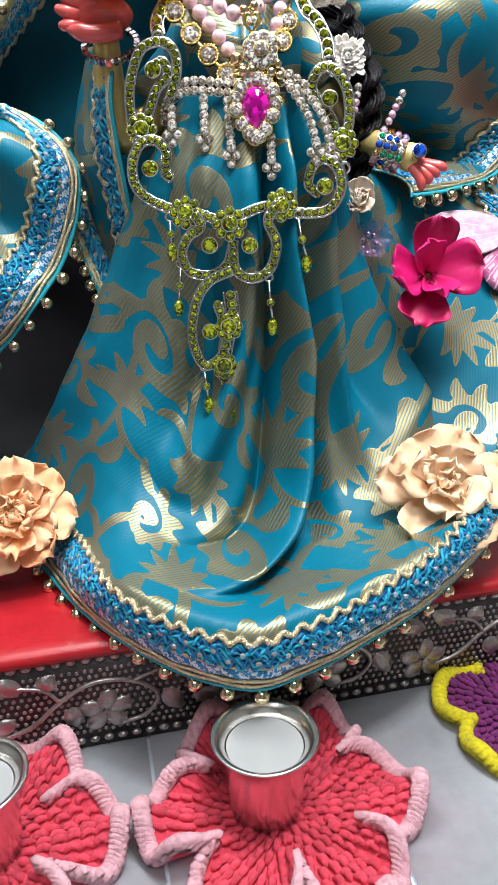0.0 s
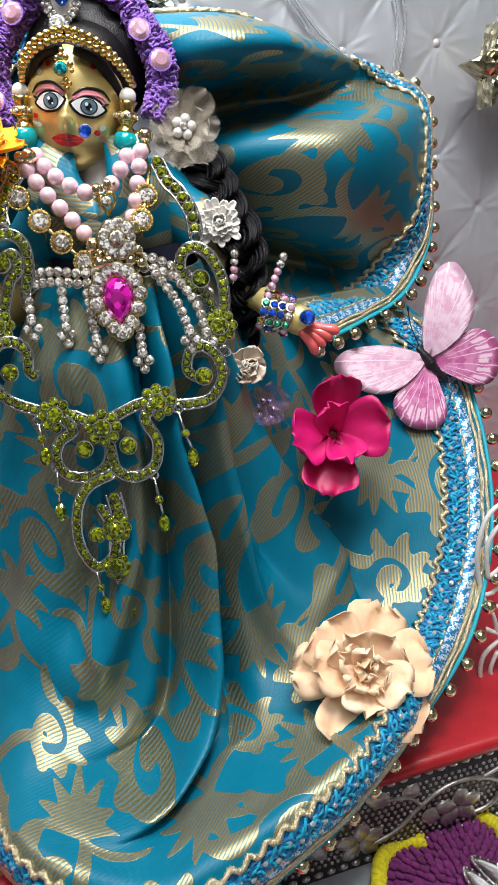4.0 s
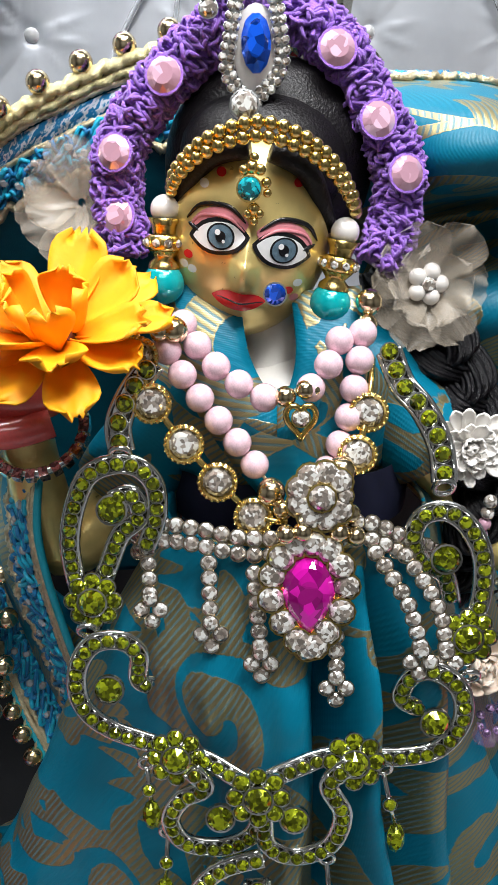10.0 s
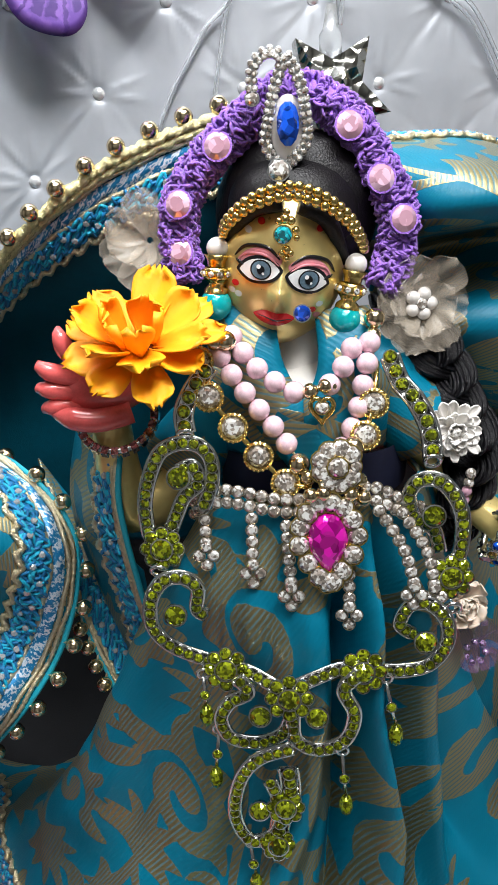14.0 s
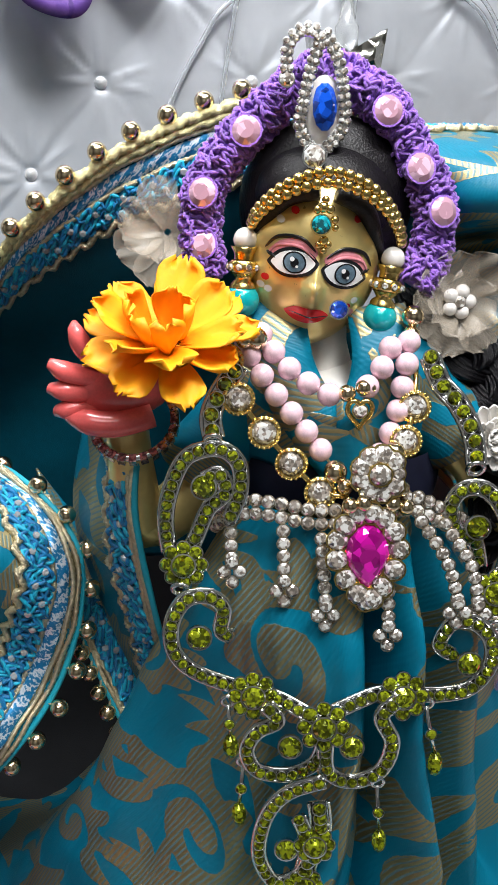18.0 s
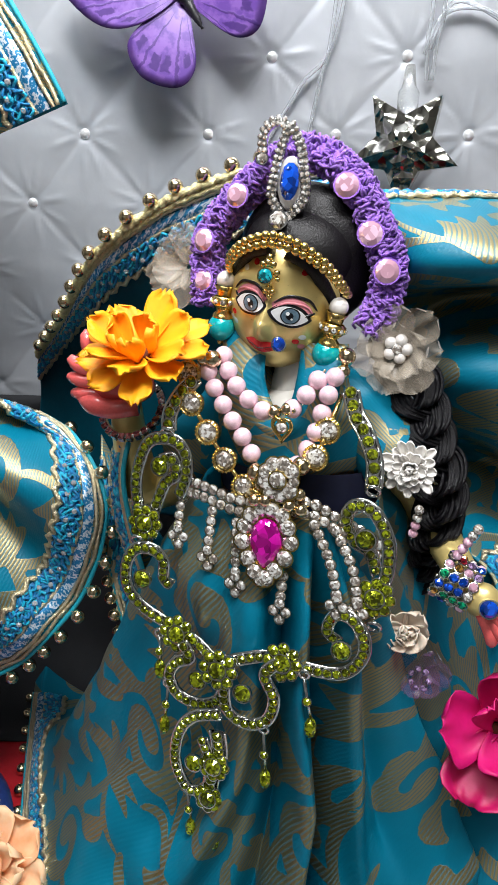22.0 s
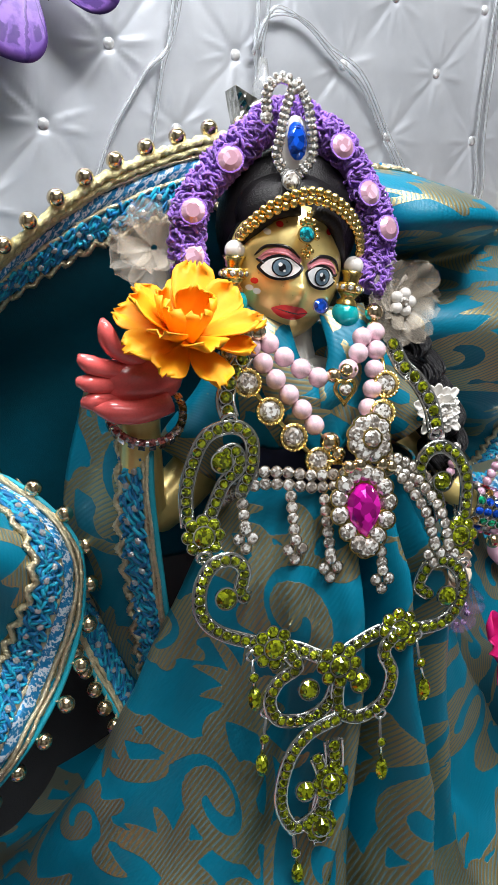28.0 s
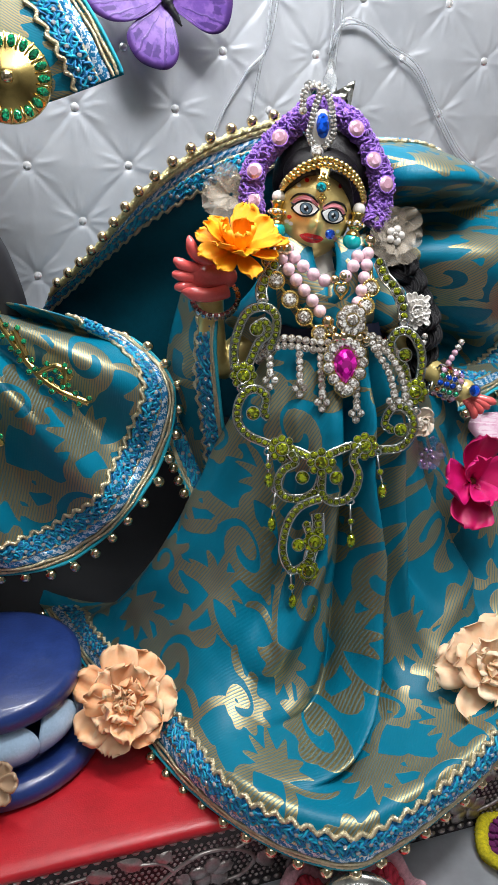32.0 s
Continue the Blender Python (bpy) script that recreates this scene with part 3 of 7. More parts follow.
def platform():
    t = thing("low_platform", "low stool with red rexine top and embossed white-metal apron", "platform", at=(0, 0.3, TABLE))
    c = vec3(0, 0.245, TABLE)
    h = TOP - TABLE
    part("body", Build().box((-0.36, 0.002, 0.0005), (0.44, 0.22, h - 0.003), RZ, c), M_OXID, t)
    n = 120
    prof = [(-0.0022, -0.0040), (-0.0030, -0.0015), (-0.0022, 0.0004), (0.0, 0.0012), (0.004, 0.0014)] + [(y, 0.0014) for y in np.linspace(0.01, 0.222, 40)]
    us = np.linspace(-0.362, 0.442, n)
    p = np.array([[(u, y, h + z + 0.0007 * noise.noise((u * 25, y * 25, 3.0)) * min(1, max(0, y * 60))) for y, z in prof] for u in us])
    part("red_top", Build().grid(p @ RZ.T + c), M_RED, t, "glossy red rexine cloth", thick=0.0012)
    part("apron", Build().box((-0.36, -0.001, 0.0004), (0.44, 0.0015, h - 0.0022), RZ, c), M_OXID, t, "darkened embossed metal band")

    def at(u, z, o=0.0):
        return c + RZ @ vec3(u, -0.001 - o, z)

    out = -RZ[:, 1]
    for z in (h - 0.0058, 0.0040):
        rim = Build()
        for u in np.arange(-0.30, 0.32, 0.0058):
            rim.ball(at(u, z), (0.0022, 0.0016, 0.0015), 8, 6, RZ)
        part("beaded_edging", rim, M_EMBOSS, t)
    dots = Build()
    rnd = random.Random(4)
    for i, u in enumerate(np.arange(-0.24, 0.26, 0.0030)):
        for k, z in enumerate(np.arange(0.0085, h - 0.0095, 0.0030)):
            uu, zz = u + (0.0015 if k % 2 else 0) + rnd.uniform(-3e-4, 3e-4), z + rnd.uniform(-3e-4, 3e-4)
            dots.ball(at(uu, zz), (0.0010, 0.0008, 0.0010), 6, 4, RZ)
    tagged(part("stippled_ground", dots, M_EMBOSS, t), kind="stuff")
    # running vine: stem, leaves and blossoms, repeated along the band
    period = 0.094
    for k in range(-3, 4):
        u0 = k * period - 0.012

        def cu(uv):
            return spline([at(u0 + a, b, 0.0006) for a, b in uv], 26)

        stem = Build()
        stem.tube(cu([(0.0, 0.012), (0.014, 0.016), (0.026, 0.026), (0.040, 0.033), (0.056, 0.031), (0.066, 0.022), (0.060, 0.013), (0.050, 0.011)]), 0.0011, 6, up=out)
        stem.tube(cu([(0.026, 0.026), (0.020, 0.033), (0.008, 0.036)]), 0.0009, 6, up=out)
        stem.tube(cu([(0.056, 0.031), (0.068, 0.035), (0.080, 0.036)]), 0.0009, 6, up=out)
        part("vine_stem", stem, M_EMBOSS, t)
        for a, b, ang, ln in ((0.006, 0.037, 150, 0.014), (0.086, 0.034, -20, 0.013), (0.072, 0.018, -60, 0.014), (0.031, 0.017, -80, 0.011), (0.022, 0.036, 60, 0.009)):
            leaf = Build()
            ca, sa = math.cos(radians(ang)), math.sin(radians(ang))
            g = np.zeros((11, 7, 3))
            for i, s in enumerate(np.linspace(0, 1, 11)):
                w = 0.0045 * math.sin(math.pi * s ** 0.8) ** 0.8
                for j, q in enumerate(np.linspace(-1, 1, 7)):
                    x, y = (s - 0.5) * ln, w * q
                    g[i, j] = at(u0 + a + ca * x - sa * y, b + sa * x + ca * y, 0.0002 + 0.0022 * (1 - q * q) * math.sin(math.pi * s) - 0.0006 * (abs(q) < 0.2))
            part("embossed_leaf", leaf.grid(g), M_EMBOSS, t)
        for a, b in ((0.044, 0.018), (0.091, 0.016)):
            fl = Build()
            for ang in (80, 160, 230, 310, 20):
                ca, sa = math.cos(radians(ang)), math.sin(radians(ang))
                fl.ball(at(u0 + a + ca * 0.0062, b + sa * 0.0055, 0.0003), (0.0056, 0.0016, 0.0040), 10, 6, RZ @ np.array(((ca, 0, -sa), (0, 1, 0), (sa, 0, ca))))
            part("embossed_blossom", fl, M_EMBOSS, t)
    return t


platform()

# ---- the large skirt ----
HEM = spline([(-0.190, 0.425, 0.134), (-0.158, 0.372, 0.136), (-0.122, 0.316, 0.136), (-0.090, 0.270, 0.135), (-0.069, 0.244, 0.134), (-0.046, 0.224, 0.132), (-0.022, 0.2115, 0.128),
              (0.003, 0.2060, 0.1260), (0.020, 0.2115, 0.128), (0.034, 0.2185, 0.130), (0.053, 0.230, 0.134), (0.072, 0.242, 0.139), (0.102, 0.268, 0.152), (0.137, 0.304, 0.172),
              (0.156, 0.345, 0.212), (0.152, 0.386, 0.262), (0.12, 0.405, 0.30)], 400)


PROFILE = np.array([(0.0, 0.0), (0.05, 0.10), (0.115, 0.25), (0.165, 0.45), (0.22, 0.66), (0.31, 0.80), (0.43, 0.865), (0.62, 0.885), (0.86, 0.875), (0.985, 0.872), (1.02, 0.915), (1.0, 1.0)])
SLOPE = np.array([(0.0, 0.0), (0.05, 0.16), (0.10, 0.36), (0.17, 0.56), (0.27, 0.74), (0.44, 0.87), (0.66, 0.94), (0.86, 0.97), (1.0, 1.0)])
LEFTP = np.array([(0.0, 0.0), (0.10, 0.14), (0.23, 0.33), (0.38, 0.53), (0.56, 0.71), (0.75, 0.86), (0.90, 0.955), (1.0, 1.0)])


# heights down the cloth and places round it of each pleat, its two half widths and its depth
PLEATS = (((0.0, 0.1, 0.2, 0.35, 0.5, 0.6, 0.7, 0.85), (0.605, 0.585, 0.568, 0.583, 0.545, 0.505, 0.455, 0.42), 0.030, 0.012, 0.024),
          ((0.0, 0.1, 0.22, 0.40, 0.55, 0.66), (0.630, 0.618, 0.608, 0.602, 0.562, 0.535), 0.010, 0.022, -0.024),
          ((0.0, 0.1, 0.2, 0.30, 0.38, 0.48, 0.62), (0.50, 0.492, 0.490, 0.465, 0.425, 0.385, 0.34), 0.040, 0.016, 0.014),
          ((0.0, 0.3, 0.5, 0.62, 0.72), (0.535, 0.520, 0.470, 0.425, 0.385), 0.016, 0.020, -0.016),
          ((0.0, 0.15, 0.28, 0.45, 0.60, 0.75), (0.68, 0.695, 0.710, 0.728, 0.715, 0.70), 0.050, 0.012, 0.022),
          ((0.0, 0.15, 0.35, 0.58), (0.652, 0.655, 0.655, 0.645), 0.012, 0.008, 0.011),
          ((0.0, 0.15, 0.35, 0.58), (0.670, 0.674, 0.680, 0.682), 0.008, 0.011, -0.012),
          ((0.0, 0.2, 0.5, 0.8), (0.44, 0.38, 0.33, 0.30), 0.022, 0.030, -0.006),
          ((0.0, 0.2, 0.5, 0.9), (0.26, 0.235, 0.215, 0.19), 0.050, 0.022, 0.007),
          ((0.0, 0.3, 0.6, 0.9), (0.78, 0.80, 0.82, 0.82), 0.03, 0.02, 0.006))


def profile_curve(q):
    p = spline([(r, 0, z) for r, z in q], 120)
    return p[:, 0], p[:, 2]


FRONTS, SIDES, LEFTS = profile_curve(PROFILE), profile_curve(SLOPE), profile_curve(LEFTP)


def skirt_at(u, v):
    i = u * (len(HEM) - 1)
    k = min(int(i), len(HEM) - 2)
    h = HEM[k] * (1 - (i - k)) + HEM[k + 1] * (i - k)
    a = math.pi * (1.13 - 1.26 * u)
    w = vec3(0.003 + 0.031 * math.cos(a), 0.341 - 0.023 * math.sin(a), 0.333)
    grid = np.linspace(0, 1, 120)
    rf, zf = (float(np.interp(v, grid, c)) for c in FRONTS)
    rs, zs = (float(np.interp(v, grid, c)) for c in SIDES)
    rl, zl = (float(np.interp(v, grid, c)) for c in LEFTS)
    right = min(1.0, max(0.0, (u - 0.60) / 0.16))
    left = min(1.0, max(0.0, (0.40 - u) / 0.14))
    right, left = right * right * (3 - 2 * right), left * left * (3 - 2 * left)
    mid = 1 - right - left
    zf += 0.05 * min(1.0, max(0.0, (u - 0.50) / 0.15)) * math.sin(math.pi * min(1, max(0, (v - 0.35) / 0.65)))
    r, z = rf * mid + rs * right + rl * left, zf * mid + zs * right + zl * left
    p = np.array((w[0] + (h[0] - w[0]) * r, w[1] + (h[1] - w[1]) * r, w[2] + (h[2] - w[2]) * z))
    # pleats gathered at the waist, deep folds down the front
    out = unit(vec3((h[0] - w[0]) * 0.6, h[1] - w[1], 0.045))
    env = min(1, v * 8) * max(0.0, 1 - v ** 5 * 1.02) ** 0.9
    d = 0.0
    for kv, ku, left_w, right_w, amp in PLEATS:
        x = u - float(np.interp(v, kv, ku))
        a = amp * float(np.interp(v, kv, [0.6] + [1.0] * (len(kv) - 2) + [0.0]))
        d += a * math.exp(-(x / (left_w if x < 0 else right_w)) ** 2)
    d += 0.008 * math.exp(-((u - 0.39) / 0.10) ** 2 - ((v - 0.10) / 0.08) ** 2) - 0.008 * math.exp(-((u - 0.38) / 0.10) ** 2 - ((v - 0.29) / 0.09) ** 2)
    d += 0.0020 * noise.noise((u * 16, v * 6, 1.7)) + 0.0012 * noise.noise((u * 40, v * 14, 4.7))
    back = min(1.0, max(0.0, (u - 0.65) / 0.05)) * min(1.0, v * 4) * max(0.0, 1 - v ** 3)
    grow = min(1.0, max(0.0, (v - 0.25) / 0.35))
    d = d * (0.70 + 0.30 * grow * grow * (3 - 2 * grow)) - 0.010 * math.exp(-((u - 0.55) / 0.1) ** 2 - (v / 0.45) ** 4)
    flank = math.sin(math.pi * min(1, v * 1.05)) ** 0.8
    crest = 0.195 - 0.055 * v
    x = u - crest
    ridge = math.exp(-(x / (0.030 if x < 0 else 0.060)) ** 2)
    tuck = min(1.0, max(0.0, (crest - 0.030 - u) / 0.06))
    return p + out * d * env + vec3(0, 0.014, 0) * back + vec3(-0.011, -0.004, 0.0) * ridge * flank + vec3(0.025, 0.045, -0.055) * tuck * tuck * (3 - 2 * tuck) * flank


def skirt():
    t = thing("brocade_skirt", "flared turquoise and gold brocade skirt with beaded hem", "skirt", at=(0.003, 0.335, TOP))
    c = Cloth(skirt_at, 440, 90, face=(0, -1, 0.5))
    c.build("skirt_cloth", M_BROCADE, t, flare=(2.0, 0.06), fine=3)
    trim(c, t, 0.06, 0.965)
    return c


SKIRT = skirt()


def patch(rows, nu, nv, bulge=None):
    """Cloth through rows of points: each row runs along u, rows follow v."""
    cur = [spline(r, nu) for r in rows]
    p = np.zeros((nu, nv, 3))
    for i in range(nu):
        p[i] = spline([c[i] for c in cur], nv)

    def f(u, v):
        a, b = u * (nu - 1), v * (nv - 1)
        i, k = min(int(a), nu - 2), min(int(b), nv - 2)
        a, b = a - i, b - k
        return (p[i, k] * (1 - a) + p[i + 1, k] * a) * (1 - b) + (p[i, k + 1] * (1 - a) + p[i + 1, k + 1] * a) * b

    return f


def veil_left():
    t = thing("left_veil", "turquoise brocade veil with heavy braid border spread behind the statue", "veil", at=(-0.06, 0.41, TOP))
    f = patch([
        [(-0.170, 0.420, 0.250), (-0.115, 0.420, 0.258), (-0.06, 0.414, 0.262), (-0.005, 0.408, 0.27)],
        [(-0.170, 0.422, 0.282), (-0.115, 0.417, 0.298), (-0.06, 0.411, 0.305), (-0.005, 0.405, 0.31)],
        [(-0.165, 0.425, 0.31), (-0.115, 0.415, 0.34), (-0.06, 0.405, 0.355), (-0.005, 0.398, 0.36)],
        [(-0.158, 0.418, 0.330), (-0.112, 0.398, 0.366), (-0.062, 0.389, 0.394), (-0.006, 0.386, 0.410)],
        [(-0.150, 0.408, 0.344), (-0.124, 0.392, 0.367), (-0.094, 0.378, 0.399), (-0.067, 0.381, 0.4185), (-0.043, 0.385, 0.4285), (-0.021, 0.387, 0.4340), (0.006, 0.392, 0.4350)]], 120, 70)
    c = Cloth(f, 150, 90)
    c.build("veil_cloth", M_REVERSESHADED, t, "plain reverse of the brocade, darkened in colour for shade")
    trim(c, t, 0.0, 1.0, width=0.026, pearl_step=0.0112, lace=True)


veil_left()


def backcloth():
    """Black sheet added before the board, in place of shade behind the skirt."""
    f = patch([[tuple(wallpt(u, z, o + 0.006 + 0.002 * math.sin(u * 60 + z * 9))) for u in np.linspace(-0.26, 0.09, 16)] for z, o in ((0.1326, 0.068), (0.1330, 0.030), (0.150, 0.006), (0.19, 0.0), (0.25, 0.0), (0.31, 0.0))], 60, 40)
    ob = Cloth(f, 60, 40).build("backcloth", M_SHADEBLACK, None)
    tagged(ob, "plain black sheet added for the shade behind the skirt", "cloth")


backcloth()


def veil_right():
    t = thing("right_veil", "puffed turquoise brocade veil corner with braid border", "veil", at=(0.09, 0.42, TOP))
    # v runs from the hidden gather behind the braid of hair to the trimmed edge
    f = patch([
        [(0.000, 0.394, 0.418), (0.012, 0.394, 0.400), (0.020, 0.395, 0.385), (0.025, 0.398, 0.370), (0.035, 0.400, 0.345), (0.045, 0.390, 0.320), (0.055, 0.370, 0.300)],
        [(0.008, 0.388, 0.421), (0.030, 0.368, 0.414), (0.041, 0.366, 0.402), (0.042, 0.412, 0.386), (0.050, 0.374, 0.371), (0.050, 0.388, 0.347), (0.056, 0.420, 0.318), (0.062, 0.372, 0.300)],
        [(0.014, 0.384, 0.4235), (0.050, 0.370, 0.418), (0.080, 0.374, 0.406), (0.088, 0.424, 0.389), (0.098, 0.376, 0.371), (0.094, 0.386, 0.333), (0.090, 0.422, 0.308), (0.072, 0.366, 0.297)],
        [(0.012, 0.389, 0.424), (0.056, 0.400, 0.422), (0.098, 0.416, 0.407), (0.125, 0.438, 0.389), (0.133, 0.412, 0.372), (0.128, 0.408, 0.335), (0.112, 0.414, 0.302), (0.076, 0.358, 0.293)],
        [(0.010, 0.393, 0.4240), (0.035, 0.402, 0.4235), (0.062, 0.420, 0.4210), (0.085, 0.442, 0.4090), (0.128, 0.456, 0.396), (0.154, 0.466, 0.382), (0.153, 0.452, 0.352), (0.148, 0.432, 0.318),
         (0.130, 0.405, 0.296), (0.100, 0.376, 0.2895), (0.076, 0.353, 0.2885)]], 150, 70)
    c = Cloth(f, 170, 80)
    c.build("veil_cloth", M_BROCADE2, t, fine=2)
    trim(c, t, 0.02, 0.34, width=0.009, slim=True, pearl_step=0.0112)
    trim(c, t, 0.345, 0.995, width=0.025, pearl_step=0.0112)


veil_right()

# ---- the neighbour's dress and stand ----
def left_dress():
    t = thing("neighbour_dress", "flared turquoise brocade dress of the neighbouring figure", "dress", at=(-0.20, 0.36, TOP))
    hem = spline([(-0.30, 0.37, 0.225), (-0.24, 0.325, 0.212), (-0.19, 0.318, 0.210), (-0.145, 0.322, 0.211), (-0.122, 0.326, 0.222), (-0.101, 0.327, 0.244), (-0.086, 0.335, 0.264), (-0.0785, 0.343, 0.288),
                  (-0.080, 0.350, 0.309), (-0.098, 0.360, 0.326), (-0.13, 0.371, 0.331)], 200)

    def f(u, v):
        k = min(int(u * 199), 198)
        h = hem[k] * (1 - (u * 199 - k)) + hem[k + 1] * (u * 199 - k)
        a = math.pi * (1.1 - 1.2 * u)
        w = vec3(-0.205 + 0.03 * math.cos(a), 0.365 - 0.02 * math.sin(a), 0.335 + 0.01 * u)
        p = w + (h - w) * v
        fold = 0.011 * math.sin(u * 34) * math.sin(math.pi * v) ** 0.7 + 0.004 * math.sin(u * 61 + 1) * v * (1 - v)
        return p + unit(vec3(0.2, -1, 0.4)) * (fold + 0.012 * math.sin(math.pi * v))

    c = Cloth(f, 170, 40)
    c.build("dress_cloth", M_BROCADE2, t, flare=(2.2, 0.05), fine=3)
    trim(c, t, 0.1, 0.97)


left_dress()

# ---- the statue: one plain mesh with painted slots ----
ROLL = radians(9)
HEAD = vec3(-0.0070, 0.3605, 0.3925)
HM = 1.2 * np.array(((math.cos(ROLL), 0, math.sin(ROLL)), (0, 1, 0), (-math.sin(ROLL), 0, math.cos(ROLL))))


def head_front(x, z):
    """Depth of the face in the head's own frame, metres; the face looks along -y."""
    w = 0.0159 - 0.0012 * max(0.0, -z / 0.018) ** 1.6
    q = 1 - (x / w) ** 2 - (z / (0.0205 if z > 0 else 0.0198)) ** 2
    y = -0.0155 * math.sqrt(max(q, 0.0)) if q > 0 else 0.0
    y -= 0.0038 * math.exp(-(x / 0.0019) ** 2) * math.exp(-((z + 0.0035) / 0.0055) ** 2) * (1.25 if z < -0.002 else 1.0)
    y -= 0.0012 * math.exp(-((x) / 0.0045) ** 2 - ((z + 0.0105) / 0.0018) ** 2)
    y -= 0.0012 * math.exp(-((x) / 0.004) ** 2 - ((z + 0.0165) / 0.003) ** 2)
    return y


def statue():
    mats = [M_SKIN, M_HAIR, M_HAND, M_WHITE, M_EYEBLACK, M_IRIS, M_LIDPINK, M_LIP, M_NECK]
    b = Build()
    # face shell
    b.slot = 0
    n, m = 44, 40
    g = np.zeros((n, m, 3))
    for i, a in enumerate(np.linspace(0, 2 * math.pi, n, endpoint=False)):
        for k, r in enumerate(np.linspace(0.0, 1.0, m)):
            ca, sa = math.cos(a), math.sin(a)
            z = (0.0203 if sa > 0 else 0.0196) * r * sa
            w = 0.0159 - 0.0012 * max(0.0, -z / 0.018) ** 1.6
            lim = math.sqrt(max(0.0, 1 - (z / (0.0205 if sa > 0 else 0.0198)) ** 2)) * w
            x = min(1, abs(ca)) * math.copysign(1, ca) * r * 0.0149
            x = max(-lim, min(lim, x * lim / 0.0149 / max(1e-6, math.sqrt(max(1e-9, 1 - (r * sa) ** 2))) if abs(r * sa) < 0.999 else 0.0))
            g[i, k] = (x, head_front(x, z), z)
    b.grid(g @ HM.T + HEAD, closed_u=True)
    # back of the head and hair
    b.slot = 1
    b.ball(HEAD + HM @ vec3(0, 0.004, 0.003), (0.0158, 0.0150, 0.0195), 24, 16, HM)
    b.ball(HEAD + HM @ vec3(0.001, 0.004, 0.0135), (0.0164, 0.0130, 0.0125), 24, 14, HM)
    b.ball(HEAD + HM @ vec3(0.002, 0.0085, 0.0115), (0.0205, 0.0120, 0.0205), 28, 18, HM)
    for sx in (-1, 1):
        b.tube(spline([HEAD + HM @ vec3(sx * 0.002, -0.0128, 0.0165), HEAD + HM @ vec3(sx * 0.009, -0.0105, 0.0135), HEAD + HM @ vec3(sx * 0.0142, -0.004, 0.004)], 12), 0.0024, 8)

    def paint(slot, cx, cz, half_w, half_h, tilt=0.0, lift=0.00025, almond=0.0, top=1.0, bottom=1.0, n=26):
        b.slot = slot
        ct, st = math.cos(tilt), math.sin(tilt)
        g = np.zeros((n, 6, 3))
        for i, a in enumerate(np.linspace(0, 2 * math.pi, n, endpoint=False)):
            for k, r in enumerate(np.linspace(0.0, 1.0, 6)):
                x = half_w * math.cos(a) * r
                z = half_h * math.sin(a) * r * (top if math.sin(a) > 0 else bottom)
                if almond:
                    z *= 1 - almond * math.cos(a) ** 4
                x, z = cx + ct * x - st * z, cz + st * x + ct * z
                g[i, k] = (x, head_front(x, z) - lift, z)
        b.grid(g @ HM.T + HEAD, closed_u=True)

    def stroke(slot, pts, r, lift=0.0003, taper=True):
        b.slot = slot
        q = spline([(x, 0, z) for x, z in pts], 22)
        for p in q:
            p[1] = head_front(p[0], p[2]) - lift
        rr = r * (0.25 + 0.75 * np.sin(np.linspace(0, math.pi, 22)) ** 0.6) if taper else r
        b.tube(q @ HM.T + HEAD, rr, 6, flat=0.5)

    for sx, cx, cz in ((-1, -0.0052, 0.0014), (1, 0.0062, 0.0004)):
        paint(6, cx + sx * 0.0002, cz + 0.0020, 0.0052, 0.0029, tilt=-0.16 * sx, almond=0.5, lift=0.00018)
        paint(4, cx, cz, 0.0055, 0.0032, tilt=-0.16 * sx, almond=0.62, lift=0.00030)
        paint(3, cx, cz, 0.0047, 0.0025, tilt=-0.16 * sx, almond=0.62, lift=0.00045)
        paint(4, cx + 0.0003, cz + 0.0001, 0.0025, 0.0023, lift=0.00055)
        paint(5, cx + 0.0003, cz + 0.0001, 0.00215, 0.0020, lift=0.00065)
        paint(4, cx + 0.0003, cz + 0.0001, 0.0009, 0.0010, lift=0.00075)
        paint(3, cx - 0.0003, cz + 0.0008, 0.0005, 0.0005, lift=0.00090)
        paint(3, cx + 0.0009, cz - 0.0006, 0.0003, 0.0003, lift=0.00090)
        stroke(4, [(cx - sx * 0.0044, cz + 0.0030), (cx - sx * 0.001, cz + 0.0052), (cx + sx * 0.0038, cz + 0.0046), (cx + sx * 0.0062, cz + 0.0018)], 0.00055)
        stroke(6, [(cx - sx * 0.0044, cz + 0.0016), (cx - sx * 0.001, cz + 0.0034), (cx + sx * 0.0034, cz + 0.0030), (cx + sx * 0.0054, cz + 0.0008)], 0.0004)
        stroke(4, [(cx + sx * 0.0036, cz + 0.0002), (cx + sx * 0.0058, cz + 0.0012)], 0.0005)
    paint(7, -0.0004, -0.0092, 0.0050, 0.0018, almond=0.55, lift=0.0004, top=0.9, bottom=1.2)
    stroke(4, [(-0.0046, -0.0089), (0, -0.0093), (0.0044, -0.0090)], 0.00018, lift=0.0017)
    for i, (x, z) in enumerate(((-0.0105, -0.003), (-0.0095, -0.0055), (-0.0112, -0.005), (0.0085, -0.0070), (0.0100, -0.0055), (0.0098, -0.0085), (-0.0062, 0.0118), (0.0075, 0.0118), (-0.009, 0.0095))):
        paint((7, 3, 3, 7, 3, 6, 7, 7, 3)[i], x, z, 0.0009, 0.0008, lift=0.0002, n=10)
    # neck and chest
    b.slot = 8
    b.lathe([(0.0066, 0.028), (0.0070, 0.018), (0.0095, 0.008), (0.017, 0.0), (0.019, -0.01)], 22, c=(-0.003, 0.361, 0.351))
    b.slot = 8
